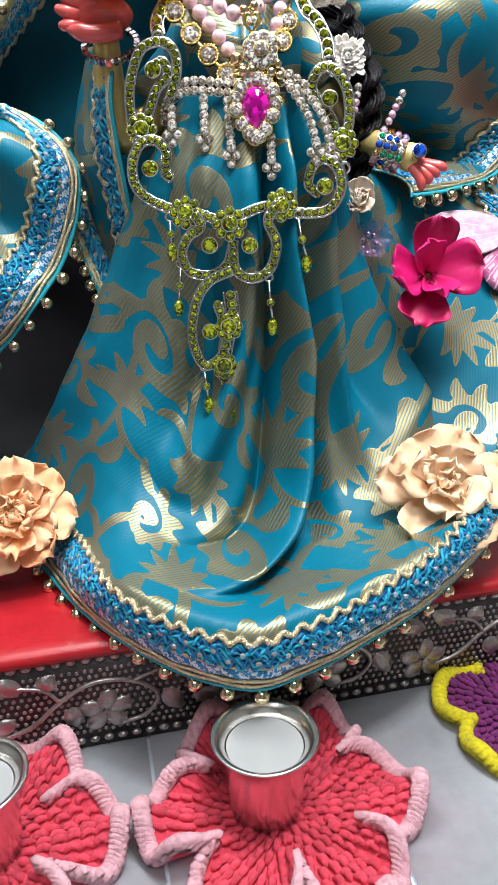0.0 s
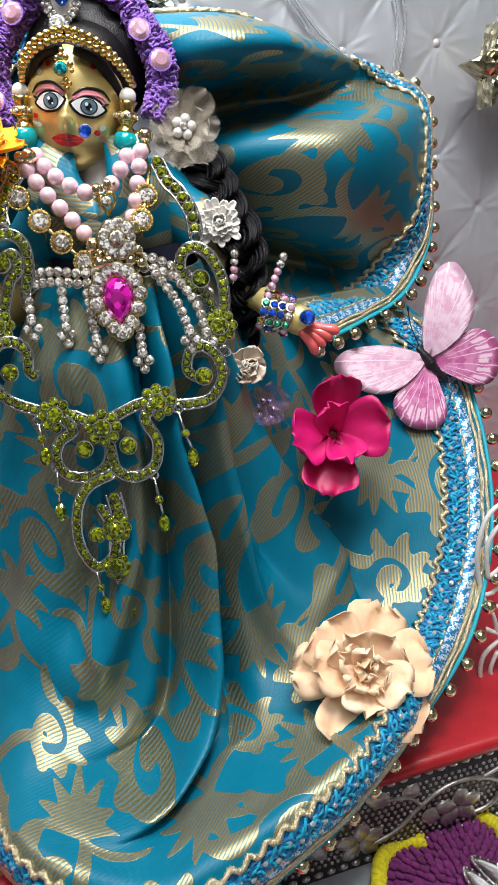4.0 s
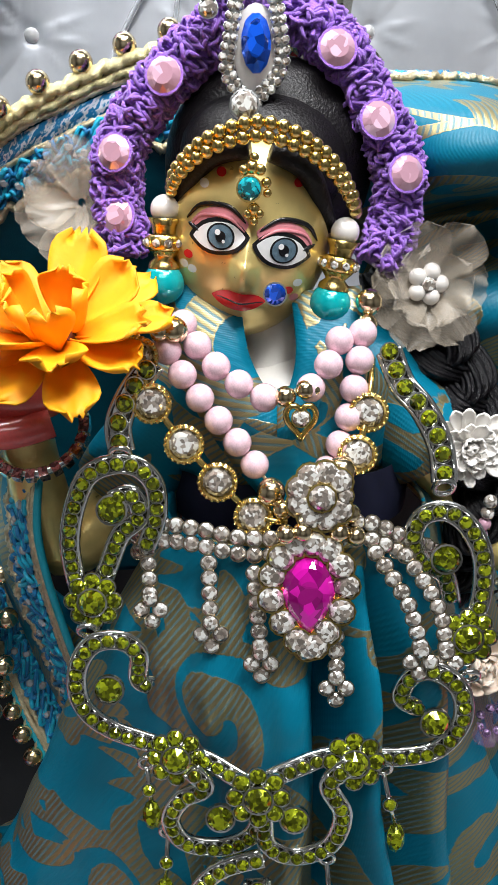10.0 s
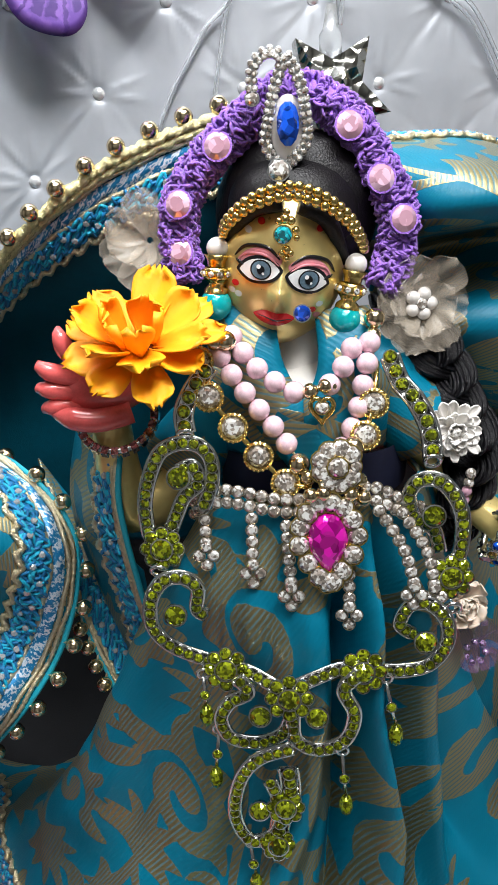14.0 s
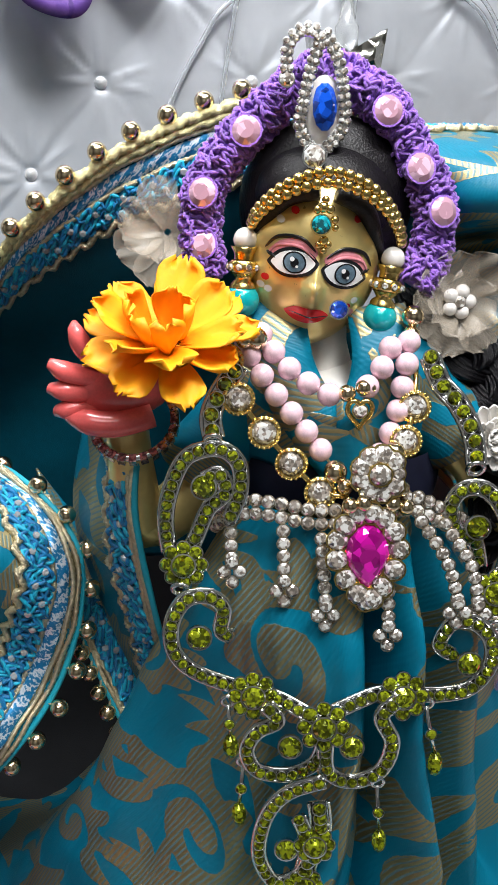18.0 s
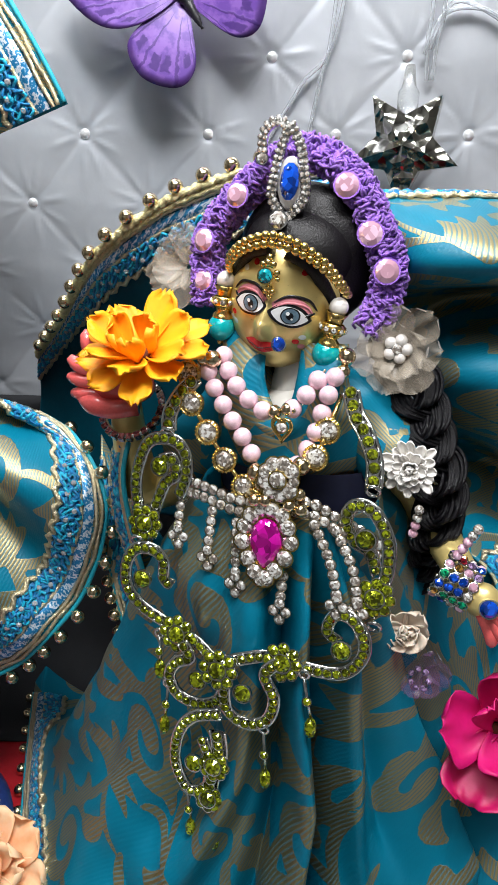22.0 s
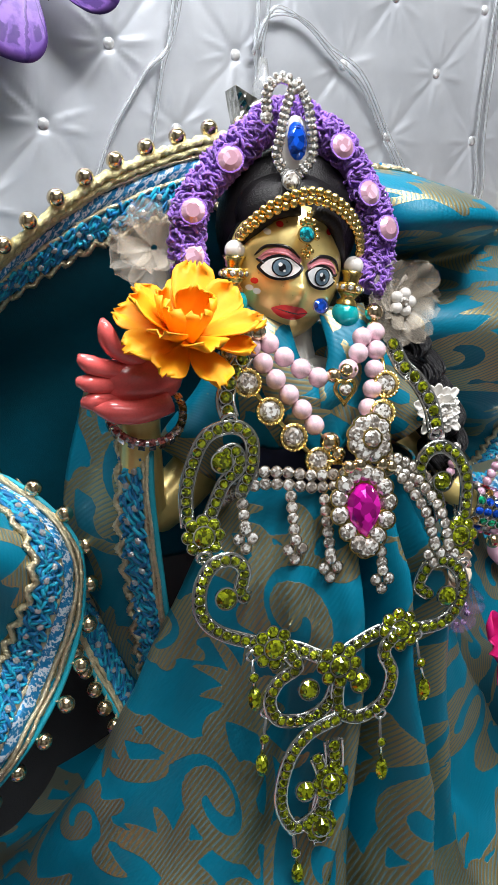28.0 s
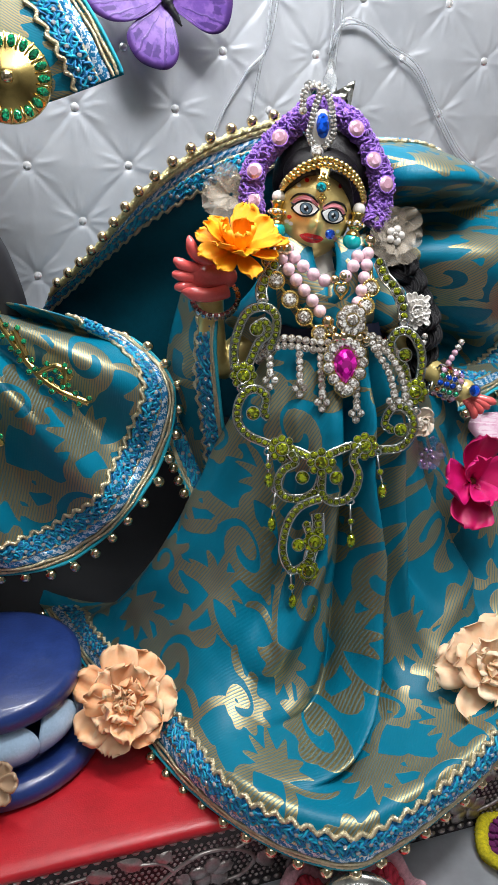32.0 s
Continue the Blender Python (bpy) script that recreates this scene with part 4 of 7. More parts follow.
    b.ball((0.001, 0.357, 0.338), (0.027, 0.017, 0.026), 22, 14)
    b.slot = 0
    b.ball((0.003, 0.352, 0.312), (0.024, 0.017, 0.028), 22, 14)
    # arms: one lifted with an open palm, one hanging with fingers down
    b.tube(spline([(-0.020, 0.357, 0.350), (-0.040, 0.352, 0.326), (-0.056, 0.344, 0.318), (-0.058, 0.338, 0.337), (-0.0575, 0.335, 0.357)], 24), np.interp(np.linspace(0, 1, 24), [0, 0.5, 1], [0.0095, 0.0085, 0.0055]), 14)
    b.tube(spline([(0.022, 0.358, 0.350), (0.040, 0.363, 0.330), (0.052, 0.359, 0.316), (0.062, 0.345, 0.311), (0.067, 0.3375, 0.3085)], 24), np.interp(np.linspace(0, 1, 24), [0, 0.5, 1], [0.0095, 0.0075, 0.005]), 14)
    b.slot = 2
    b.ball((-0.0585, 0.334, 0.3645), (0.0135, 0.0068, 0.0078), 20, 12)
    for x, z, lx, lz in ((-0.0665, 0.3605, -0.0085, 0.0000), (-0.0670, 0.3645, -0.0090, 0.0022), (-0.0665, 0.3685, -0.0085, 0.0045), (-0.0630, 0.3715, -0.0050, 0.0105)):
        b.tube(spline([(x + 0.006, 0.333, z - 0.001), (x + lx * 0.4, 0.3295, z + lz * 0.4), (x + lx * 0.85, 0.3285, z + lz * 0.95), (x + lx * 0.95, 0.330, z + lz * 1.15)], 12), np.r_[np.full(9, 0.0028), 0.0024, 0.0018, 0.0008], 10)
    b.tube(spline([(-0.050, 0.330, 0.3585), (-0.060, 0.3270, 0.3570), (-0.072, 0.3275, 0.3590)], 12), np.r_[np.full(9, 0.0036), 0.0030, 0.0020, 0.0008], 10)
    b.slot = 0
    b.ball((0.0715, 0.3345, 0.3065), (0.0062, 0.0052, 0.0062), 16, 10)
    b.slot = 2
    for i in range(4):
        dx, dz = 0.004 + 0.0028 * i, -0.0105 + 0.0026 * i
        b.tube(spline([(0.071 + dx * 0.3, 0.332, 0.305 + dz * 0.2), (0.0720 + dx, 0.329, 0.3045 + dz * 0.7), (0.0720 + dx * 1.15, 0.330, 0.3035 + dz)], 10), np.r_[np.full(8, 0.0022), 0.0017, 0.0008], 9)
    b.slot = 7
    ob = part("statue", b, mats)
    tagged(ob, "small gilded statue with painted face and red palms", "statue")
    return ob


M_SKIN = mat("gilded_skin", (0.78, 0.61, 0.24), 0.30, 0.5, vary=0.10, scale=60)
M_HAIR = mat("black_lacquer_hair", (0.006, 0.005, 0.006), 0.42, spec=0.25, vary=0.3, scale=200, bump=0.3, bump_scale=1500)
M_HAND = mat("red_enamel", (0.80, 0.13, 0.125), 0.2, vary=0.15, scale=200, coat=0.6)
M_WHITE = mat("white_enamel", (0.82, 0.82, 0.82), 0.25, vary=0.05, coat=0.4)
M_EYEBLACK = mat("black_enamel", (0.010, 0.010, 0.012), 0.25, vary=0.2)
M_IRIS = mat("grey_blue_enamel", (0.11, 0.17, 0.22), 0.2, vary=0.4, scale=900)
M_LIDPINK = mat("pink_enamel", (0.72, 0.26, 0.30), 0.3, vary=0.1)
M_LIP = mat("red_lip_enamel", (0.66, 0.02, 0.02), 0.2, vary=0.15)
M_NECK = mat("cream_enamel", (0.80, 0.76, 0.70), 0.35, vary=0.06)
statue()

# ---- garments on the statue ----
def foil(name, colour, rough=0.08, metal=0.8, deep=0.22, glint_scale=1300.0):
    """Foil-backed cut stone: light and dark glints painted into the base colour, per cell."""
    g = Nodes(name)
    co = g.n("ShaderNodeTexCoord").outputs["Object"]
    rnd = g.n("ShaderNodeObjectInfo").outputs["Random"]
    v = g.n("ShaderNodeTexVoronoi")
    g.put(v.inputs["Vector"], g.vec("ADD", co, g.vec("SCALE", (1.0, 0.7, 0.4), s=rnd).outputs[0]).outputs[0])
    g.put(v.inputs["Scale"], glint_scale)
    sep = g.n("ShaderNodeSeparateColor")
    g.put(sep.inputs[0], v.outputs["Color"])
    glint = g.math("ADD", g.math("MULTIPLY", rnd, 0.2), g.math("MULTIPLY", sep.outputs[0], 0.8))
    g.set(base=g.ramp(glint, [(0.22, tuple(c * deep for c in colour)), (0.5, tuple(c * (deep + 0.75) * 0.5 for c in colour)), (0.72, tuple(min(1, c * 1.3) for c in colour))]), rough=rough, metal=metal, coat=1.0, coat_rough=0.03)
    return g.m


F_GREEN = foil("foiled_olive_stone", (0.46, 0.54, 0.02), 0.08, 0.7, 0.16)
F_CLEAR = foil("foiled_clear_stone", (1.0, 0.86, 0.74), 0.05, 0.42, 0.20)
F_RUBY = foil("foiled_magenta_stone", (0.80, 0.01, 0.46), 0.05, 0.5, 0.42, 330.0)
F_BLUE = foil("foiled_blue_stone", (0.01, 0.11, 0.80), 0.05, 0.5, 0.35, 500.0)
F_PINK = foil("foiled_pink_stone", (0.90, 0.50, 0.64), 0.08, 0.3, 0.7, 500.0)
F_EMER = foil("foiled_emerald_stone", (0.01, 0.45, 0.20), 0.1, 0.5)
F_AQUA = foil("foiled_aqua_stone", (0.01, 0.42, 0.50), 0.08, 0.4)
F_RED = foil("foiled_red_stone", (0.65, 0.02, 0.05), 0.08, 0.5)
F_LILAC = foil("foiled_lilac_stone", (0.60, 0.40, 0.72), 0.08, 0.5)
M_PEARLPINK = mat("iridescent_pink_bead", (0.80, 0.55, 0.62), 0.24, 0.1, vary=0.28, scale=420, coat=0.6)
M_PEARLWHITE = mat("white_pearl", (0.80, 0.76, 0.72), 0.25, 0.1, vary=0.06, scale=300, coat=0.5)
M_PURPLE = mat("purple_yarn", (0.29, 0.12, 0.58), 0.75, vary=0.35, scale=400, bump=0.6, bump_scale=3000, island=0.3, sheen=0.3)
M_GREYBLACK = mat("black_false_hair", (0.005, 0.0045, 0.006), 0.36, spec=0.3, vary=0.3, scale=400, bump=0.5, bump_scale=2500)
M_CHAMPAGNE = mat("champagne_setting", (0.80, 0.68, 0.52), 0.22, 1.0, vary=0.2, scale=300)
M_NAVY = mat("navy_cloth", (0.008, 0.010, 0.035), 0.7, vary=0.3, scale=100)


def stone_mesh(name, r, h, gem, setting, n=8, stretch=(1, 1), drop=0.0, sides=12):
    b = Build().gem((0, 0, 0), (0, 0, 1), r, h, n, stretch, up=(0, 1, 0), drop=drop)
    b.slot = 1
    if drop == 0 and stretch == (1, 1):
        b.lathe([(r * 0.2, -h * 0.9), (r * 0.8, -h * 0.8), (r * 1.12, -h * 0.2), (r * 1.12, h * 0.3), (r * 0.98, h * 0.32)], sides)
    me = b.mesh(name, [gem, setting], smooth=False)
    return me


def turned(nrm, up=(0, 0, 1)):
    m = basis(nrm, up)
    return Matrix([[float(m[i, j]) for j in range(3)] for i in range(3)]).to_euler()


FRONT = (0.0, -1.0, 0.28)


def stone(name, me, parent, c, nrm=FRONT, up=(0, 0, 1), label=""):
    ob = part(name, me, None, parent, label, at=tuple(float(v) for v in c))
    ob.rotation_euler = turned(nrm, up)
    return ob


def torso_at(a, z):
    """Outline of the dressed bust."""
    t = (z - 0.330) / 0.046
    w = 0.0265 + 0.0035 * math.sin(max(0, min(1, t)) * math.pi) - 0.004 * max(0, t - 0.75) * 4
    d = 0.0185 + 0.003 * math.sin(max(0, min(1, t)) * math.pi)
    return vec3(-0.001 + w * math.cos(a), 0.357 - d * math.sin(a) * (1 if math.sin(a) > 0 else 0.8), z)


def blouse():
    t = thing("brocade_blouse", "fitted turquoise and gold brocade blouse with deep neckline", "blouse", at=(0, 0.357, 0.338))

    def f(u, v):
        a = math.pi / 2 + 2 * math.pi * u
        front = max(0.0, math.sin(a)) ** 6
        top = 0.3735 - 0.013 * front
        z = 0.3385 + (top - 0.3385) * v
        p = torso_at(a, z)
        inw = 1 - 0.30 * max(0, v - 0.6) / 0.4 * (1 - front)
        return vec3(-0.001 + (p[0] + 0.001) * inw, 0.357 + (p[1] - 0.357) * (1 - 0.18 * max(0, v - 0.7) / 0.3), z + 0.0006 * math.sin(u * 60) * (1 - v))

    c = Cloth(f, 90, 24)
    c.build("bodice", M_BROCADE2, t)
    r = c.edge(120, dmax=0.01)
    s = np.arange(0, r.len[-1], 0.001)
    part("neck_braid", Build().tube(r.at(s, 0.0006, 0.0005), 0.0008 * (0.8 + 0.4 * np.sin(s * 2500)), 5), M_GOLDCORD, t)
    for nm, pts, rad in (("sleeve", [(-0.014, 0.358, 0.370), (-0.029, 0.354, 0.348), (-0.041, 0.351, 0.331)], 0.0125), ("sleeve", [(0.012, 0.359, 0.369), (0.029, 0.356, 0.350), (0.038, 0.354, 0.339)], 0.0128)):
        q = spline(pts, 20)
        rr = rad * (1 + 0.06 * np.sin(np.linspace(0, 9, 20))) * np.interp(np.linspace(0, 1, 20), [0, 0.08, 0.3, 1], [0.25, 0.6, 0.9, 0.98])
        b = Build().tube(q, rr, 26)
        b.uv = [(v[0] * 1.2 + v[1], v[2] * 1.3) for v in b.v]
        part(nm, b, M_BROCADE2, t)
    # crossed stole over the shoulders
    for pts in ([(-0.0175, 0.351, 0.3835), (-0.0160, 0.343, 0.3725), (-0.0135, 0.3395, 0.364), (-0.008, 0.3365, 0.355), (0.000, 0.3335, 0.345), (0.006, 0.3335, 0.338)],
                [(0.0105, 0.351, 0.3815), (0.0115, 0.343, 0.371), (0.0105, 0.3400, 0.363), (0.0075, 0.3375, 0.356), (0.001, 0.335, 0.347), (-0.004, 0.335, 0.340)]):
        q = spline(pts, 30)
        tan = np.gradient(q, axis=0)
        g = np.zeros((30, 7, 3))
        uvs = np.zeros((30, 7, 2))
        for i in range(30):
            side = unit(np.cross(tan[i], (0, -1, 0.4)))
            for k, w in enumerate(np.linspace(-1, 1, 7)):
                g[i, k] = q[i] + side * w * 0.0080 + vec3(0, -1, 0.4) * 0.0010 * (1 - w * w) - vec3(0, -1, 0.4) * 0.0006
                uvs[i, k] = (0.3 + i * 0.0016, w * 0.006 + pts[0][0] * 5)
        part("stole_band", Build().grid(g, uv=uvs), M_BROCADE, t, thick=0.0008)
    part("waist_lining", Build().lathe([(0.030, 0.325), (0.0305, 0.331), (0.029, 0.340)], 40, np.diag((1.0, 0.62, 1.0)), (0.002, 0.354, 0)), M_NAVY, t)


blouse()

# ---- green rhinestone garland ----
GREEN_S = stone_mesh("olive_stone", 0.00150, 0.0011, F_GREEN, M_SILVER)
GREEN_M = stone_mesh("olive_stone", 0.0019, 0.0013, F_GREEN, M_SILVER)
GREEN_L = stone_mesh("olive_stone", 0.0031, 0.0019, F_GREEN, M_SILVER, n=10, sides=16)
HOOK_A = [(-0.0303, 0.321, 0.3317), (-0.0272, 0.321, 0.3402), (-0.0271, 0.321, 0.3476), (-0.0303, 0.321, 0.3519), (-0.0355, 0.321, 0.3526), (-0.0411, 0.321, 0.3498), (-0.045, 0.321, 0.3417), (-0.047, 0.321, 0.3325), (-0.0466, 0.321, 0.3221)]
HOOK_A_IN = [(-0.041, 0.321, 0.3221), (-0.0381, 0.321, 0.3294), (-0.0353, 0.321, 0.3356), (-0.0308, 0.321, 0.3402), (-0.0323, 0.321, 0.3454), (-0.0367, 0.321, 0.3439)]
CURL_B = [(-0.03, 0.312, 0.3008), (-0.0327, 0.3113, 0.3034), (-0.0319, 0.3105, 0.3113), (-0.0357, 0.3097, 0.3157), (-0.0416, 0.309, 0.3149), (-0.0454, 0.3083, 0.308), (-0.045, 0.3075, 0.2992), (-0.0389, 0.3067, 0.2928), (-0.0252, 0.306, 0.2873)]
BAR_C = [(-0.0252, 0.306, 0.2873), (-0.0179, 0.3037, 0.2869), (-0.0116, 0.3013, 0.2847), (-0.006, 0.299, 0.2826)]
LOOP_C = [(-0.0208, 0.3, 0.2878), (-0.0178, 0.3, 0.2824), (-0.0233, 0.3, 0.2786), (-0.0262, 0.3, 0.2718), (-0.0232, 0.3, 0.2644), (-0.0147, 0.3, 0.2629), (-0.0076, 0.3, 0.2672), (-0.0049, 0.3, 0.276)]
LOOP_D = [(-0.0048, 0.299, 0.2771), (-0.0042, 0.299, 0.2655), (0.0025, 0.299, 0.2612), (0.0103, 0.299, 0.2653), (0.0129, 0.299, 0.2755), (0.0096, 0.299, 0.2847), (0.0143, 0.299, 0.291)]
BAR_E = [(-0.0059, 0.299, 0.2845), (0.0015, 0.3003, 0.2877), (0.0083, 0.3017, 0.2897), (0.0151, 0.303, 0.2897)]
CURL_E = [(0.0151, 0.304, 0.2879), (0.0262, 0.3051, 0.2864), (0.0345, 0.3062, 0.2877), (0.0394, 0.3074, 0.2948), (0.0387, 0.3085, 0.3024), (0.0339, 0.3096, 0.3069), (0.0287, 0.3107, 0.3053), (0.0264, 0.3119, 0.2978), (0.0309, 0.313, 0.2933)]
HOOK_F = [(0.0406, 0.316, 0.3117), (0.0431, 0.3169, 0.3209), (0.0427, 0.3178, 0.3313), (0.039, 0.3187, 0.3387), (0.0345, 0.3196, 0.3416), (0.0301, 0.3204, 0.3401), (0.0282, 0.3213, 0.3346), (0.0306, 0.3222, 0.3271), (0.0361, 0.3231, 0.3233), (0.0389, 0.324, 0.3144)]
BAND_F = [(0.0351, 0.326, 0.345), (0.0342, 0.329, 0.3524), (0.0304, 0.332, 0.3598), (0.0262, 0.335, 0.3644), (0.0233, 0.338, 0.3711)]
BAND_A = [(-0.0335, 0.322, 0.355), (-0.0342, 0.3247, 0.3602), (-0.0315, 0.3273, 0.3661), (-0.0269, 0.33, 0.3719)]
PEND_A = [(-0.0053, 0.2955, 0.2653), (-0.0152, 0.2955, 0.2609), (-0.0212, 0.2955, 0.2515), (-0.0232, 0.2955, 0.2365), (-0.0186, 0.2955, 0.2251), (-0.0112, 0.2955, 0.229), (-0.0088, 0.2955, 0.2399), (-0.0121, 0.2955, 0.2517)]
PEND_B = [(-0.0066, 0.296, 0.2566), (-0.006, 0.296, 0.2455), (-0.0093, 0.296, 0.2327), (-0.0106, 0.296, 0.219)]


def garland():
    t = thing("green_garland", "long silver garland of scrolls set with olive green rhinestones", "necklace", at=(0, 0.31, 0.30))

    def scroll(pts, width=0.0018, step=0.0031, me=GREEN_S, name="scroll"):
        q = spline(pts, 60)
        tan = np.gradient(q, axis=0)
        side = np.array([unit(np.cross(v, FRONT)) for v in tan])
        fr = np.asarray(unit(FRONT))
        b = Build()
        for sgn in (-1, 1):
            b.tube(q + side * sgn * width + fr * 0.0002, 0.00055, 6, up=FRONT)
        g = np.stack([q - side * width, q + side * width], 1)
        g = np.concatenate([g - fr * 0.0003, (g - fr * 0.0010)[:, ::-1]], 1)
        b.grid(g)
        ob = part(name, b, M_SILVER, t, "polished silver scroll frame")
        cs, _ = along(q, step, step * 0.5)
        for c in cs:
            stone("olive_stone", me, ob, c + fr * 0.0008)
        return ob

    for pts in (HOOK_A, HOOK_A_IN, CURL_B, BAR_C, LOOP_C, LOOP_D, BAR_E, CURL_E, HOOK_F, PEND_A):
        scroll(pts)
    scroll(BAND_F, 0.0024, 0.0042, GREEN_M)
    scroll(BAND_A, 0.0024, 0.0042, GREEN_M)
    scroll(PEND_B, 0.0028, 0.0036, GREEN_M)
    for c, r in (((-0.0425, 0.3178, 0.3201), 1.0), ((-0.0243, 0.3035, 0.2879), 1.05), ((-0.0059, 0.2965, 0.2837), 1.1), ((0.0150, 0.3005, 0.2902), 1.05), ((0.0405, 0.3145, 0.3126), 1.0), ((-0.0075, 0.2945, 0.2420), 0.85), ((-0.0100, 0.2945, 0.2250), 0.8)):
        ob = part("flower_cluster", Build().lathe([(0.0, -0.0016), (0.004 * r, -0.0014), (0.0046 * r, -0.0002)], 16, basis(FRONT), c), M_SILVER, t)
        stone("olive_stone", GREEN_L, ob, vec3(c) + unit(FRONT) * 0.0010)
        m = basis(FRONT)
        for i in range(8):
            a = 2 * math.pi * i / 8
            stone("olive_stone", GREEN_M, ob, vec3(c) + m @ vec3(math.cos(a) * 0.0046 * r, math.sin(a) * 0.0046 * r, 0.0002))
    for c in ((-0.0364, 0.3195, 0.3425), (-0.0382, 0.306, 0.3052), (-0.0145, 0.298, 0.2752), (0.0020, 0.298, 0.2749), (0.0329, 0.305, 0.2968), (0.0353, 0.319, 0.3300), (-0.0155, 0.2945, 0.2400)):
        stone("olive_stone", GREEN_L, t, c)
    drop = stone_mesh("drop_stone", 0.0021, 0.0015, F_GREEN, M_SILVER, 10, (1, 1.75), 0.0)
    for a, e in (((-0.0310, 0.303, 0.2865), (-0.0306, 0.3015, 0.2724)), ((-0.0272, 0.300, 0.2679), (-0.0287, 0.299, 0.2494)), ((0.0096, 0.298, 0.2619), (0.0109, 0.297, 0.2409)),
                 ((0.0219, 0.302, 0.2863), (0.0253, 0.3005, 0.2665)), ((-0.0188, 0.295, 0.2244), (-0.0175, 0.294, 0.2074)), ((-0.0099, 0.295, 0.2174), (-0.0080, 0.294, 0.2040))):
        a, e = vec3(a), vec3(e)
        link = Build()
        ring = np.array([a + vec3(math.cos(k) * 0.0017, 0, math.sin(k) * 0.0017) for k in np.linspace(0, 2 * math.pi, 14, endpoint=False)])
        link.tube(ring, 0.00055, 6, closed=True)
        link.tube([a - vec3(0, 0, 0.0015), a * 0.45 + e * 0.55, e + vec3(0, 0, 0.003)], 0.0006, 6)
        ob = part("dangle", link, M_SILVER, t, "silver link with a green drop")
        stone("drop_stone", drop, ob, e + unit(FRONT) * 0.0006)
        stone("olive_stone", GREEN_S, ob, a * 0.5 + e * 0.5 + unit(FRONT) * 0.0007)
    for c in ((-0.0338, 0.3215, 0.3545), (0.0350, 0.3255, 0.3440), (-0.0432, 0.3130, 0.3155), (0.0412, 0.3120, 0.3035)):
        ring = np.array([vec3(c) + vec3(math.cos(k) * 0.0021, -0.0008 * math.sin(k), math.sin(k) * 0.0021) for k in np.linspace(0, 2 * math.pi, 16, endpoint=False)])
        part("jump_ring", Build().tube(ring, 0.0007, 6, closed=True), M_SILVER, t)


garland()

# ---- necklaces ----
BEAD = {}


def bead(name, r, material, parent, c, n=14, m=10):
    key = (name, round(r, 5), material.name)
    if key not in BEAD:
        BEAD[key] = Build().ball((0, 0, 0), r, n, m).mesh(name, material)
    return part(name, BEAD[key], None, parent, at=tuple(float(v) for v in c))


def pearl_strings():
    for row in ([(-0.0255, 0.340, 0.3755), (-0.0240, 0.3335, 0.3726), (-0.0174, 0.3300, 0.3636), (-0.0098, 0.3275, 0.3546), (-0.0030, 0.3255, 0.3455)],
                [(0.0095, 0.3265, 0.3475), (0.0136, 0.3295, 0.3556), (0.0150, 0.3320, 0.3620), (0.0168, 0.3350, 0.3700), (0.0181, 0.341, 0.3775)],
                [(-0.0215, 0.340, 0.3775), (-0.0154, 0.3340, 0.3708), (-0.0062, 0.3310, 0.3643), (-0.0008, 0.3305, 0.3628)],
                [(0.0059, 0.3310, 0.3649), (0.0105, 0.3335, 0.3704), (0.0140, 0.340, 0.3765)]):
        t = thing("pearl_string", "string of glossy pale pink beads", "necklace", "pink bead strings", at=row[0])
        c, _ = along(spline(row, 60), 0.0062, 0.0005)
        for p in c:
            bead("pink_bead", 0.00315, M_PEARLPINK, t, p)
        part("thread", Build().tube(spline(row, 30), 0.0004, 5), M_GOLDCORD, t)
    t = thing("heart_charm", "gold heart charm with a crystal between gold beads", "charm", at=(0.003, 0.329, 0.362))
    for x, z, r in ((0.0008, 0.3640, 0.0023), (0.0050, 0.3655, 0.0021), (0.0070, 0.3655, 0.0014)):
        bead("gold_bead", r, M_GOLDBEAD, t, (x, 0.3295, z))
    h = [(0.0040 + 0.0032 * math.sin(a) ** 3, 0.3275, 0.3595 + 0.00027 * (13 * math.cos(a) - 5 * math.cos(2 * a) - 2 * math.cos(3 * a) - math.cos(4 * a))) for a in np.linspace(0, 2 * math.pi, 30, endpoint=False)]
    part("heart_rim", Build().tube(h, 0.0007, 6, closed=True), M_GOLD, t)
    stone("crystal", stone_mesh("crystal", 0.0019, 0.0012, F_CLEAR, M_GOLD), t, (0.0040, 0.3272, 0.3600))


pearl_strings()


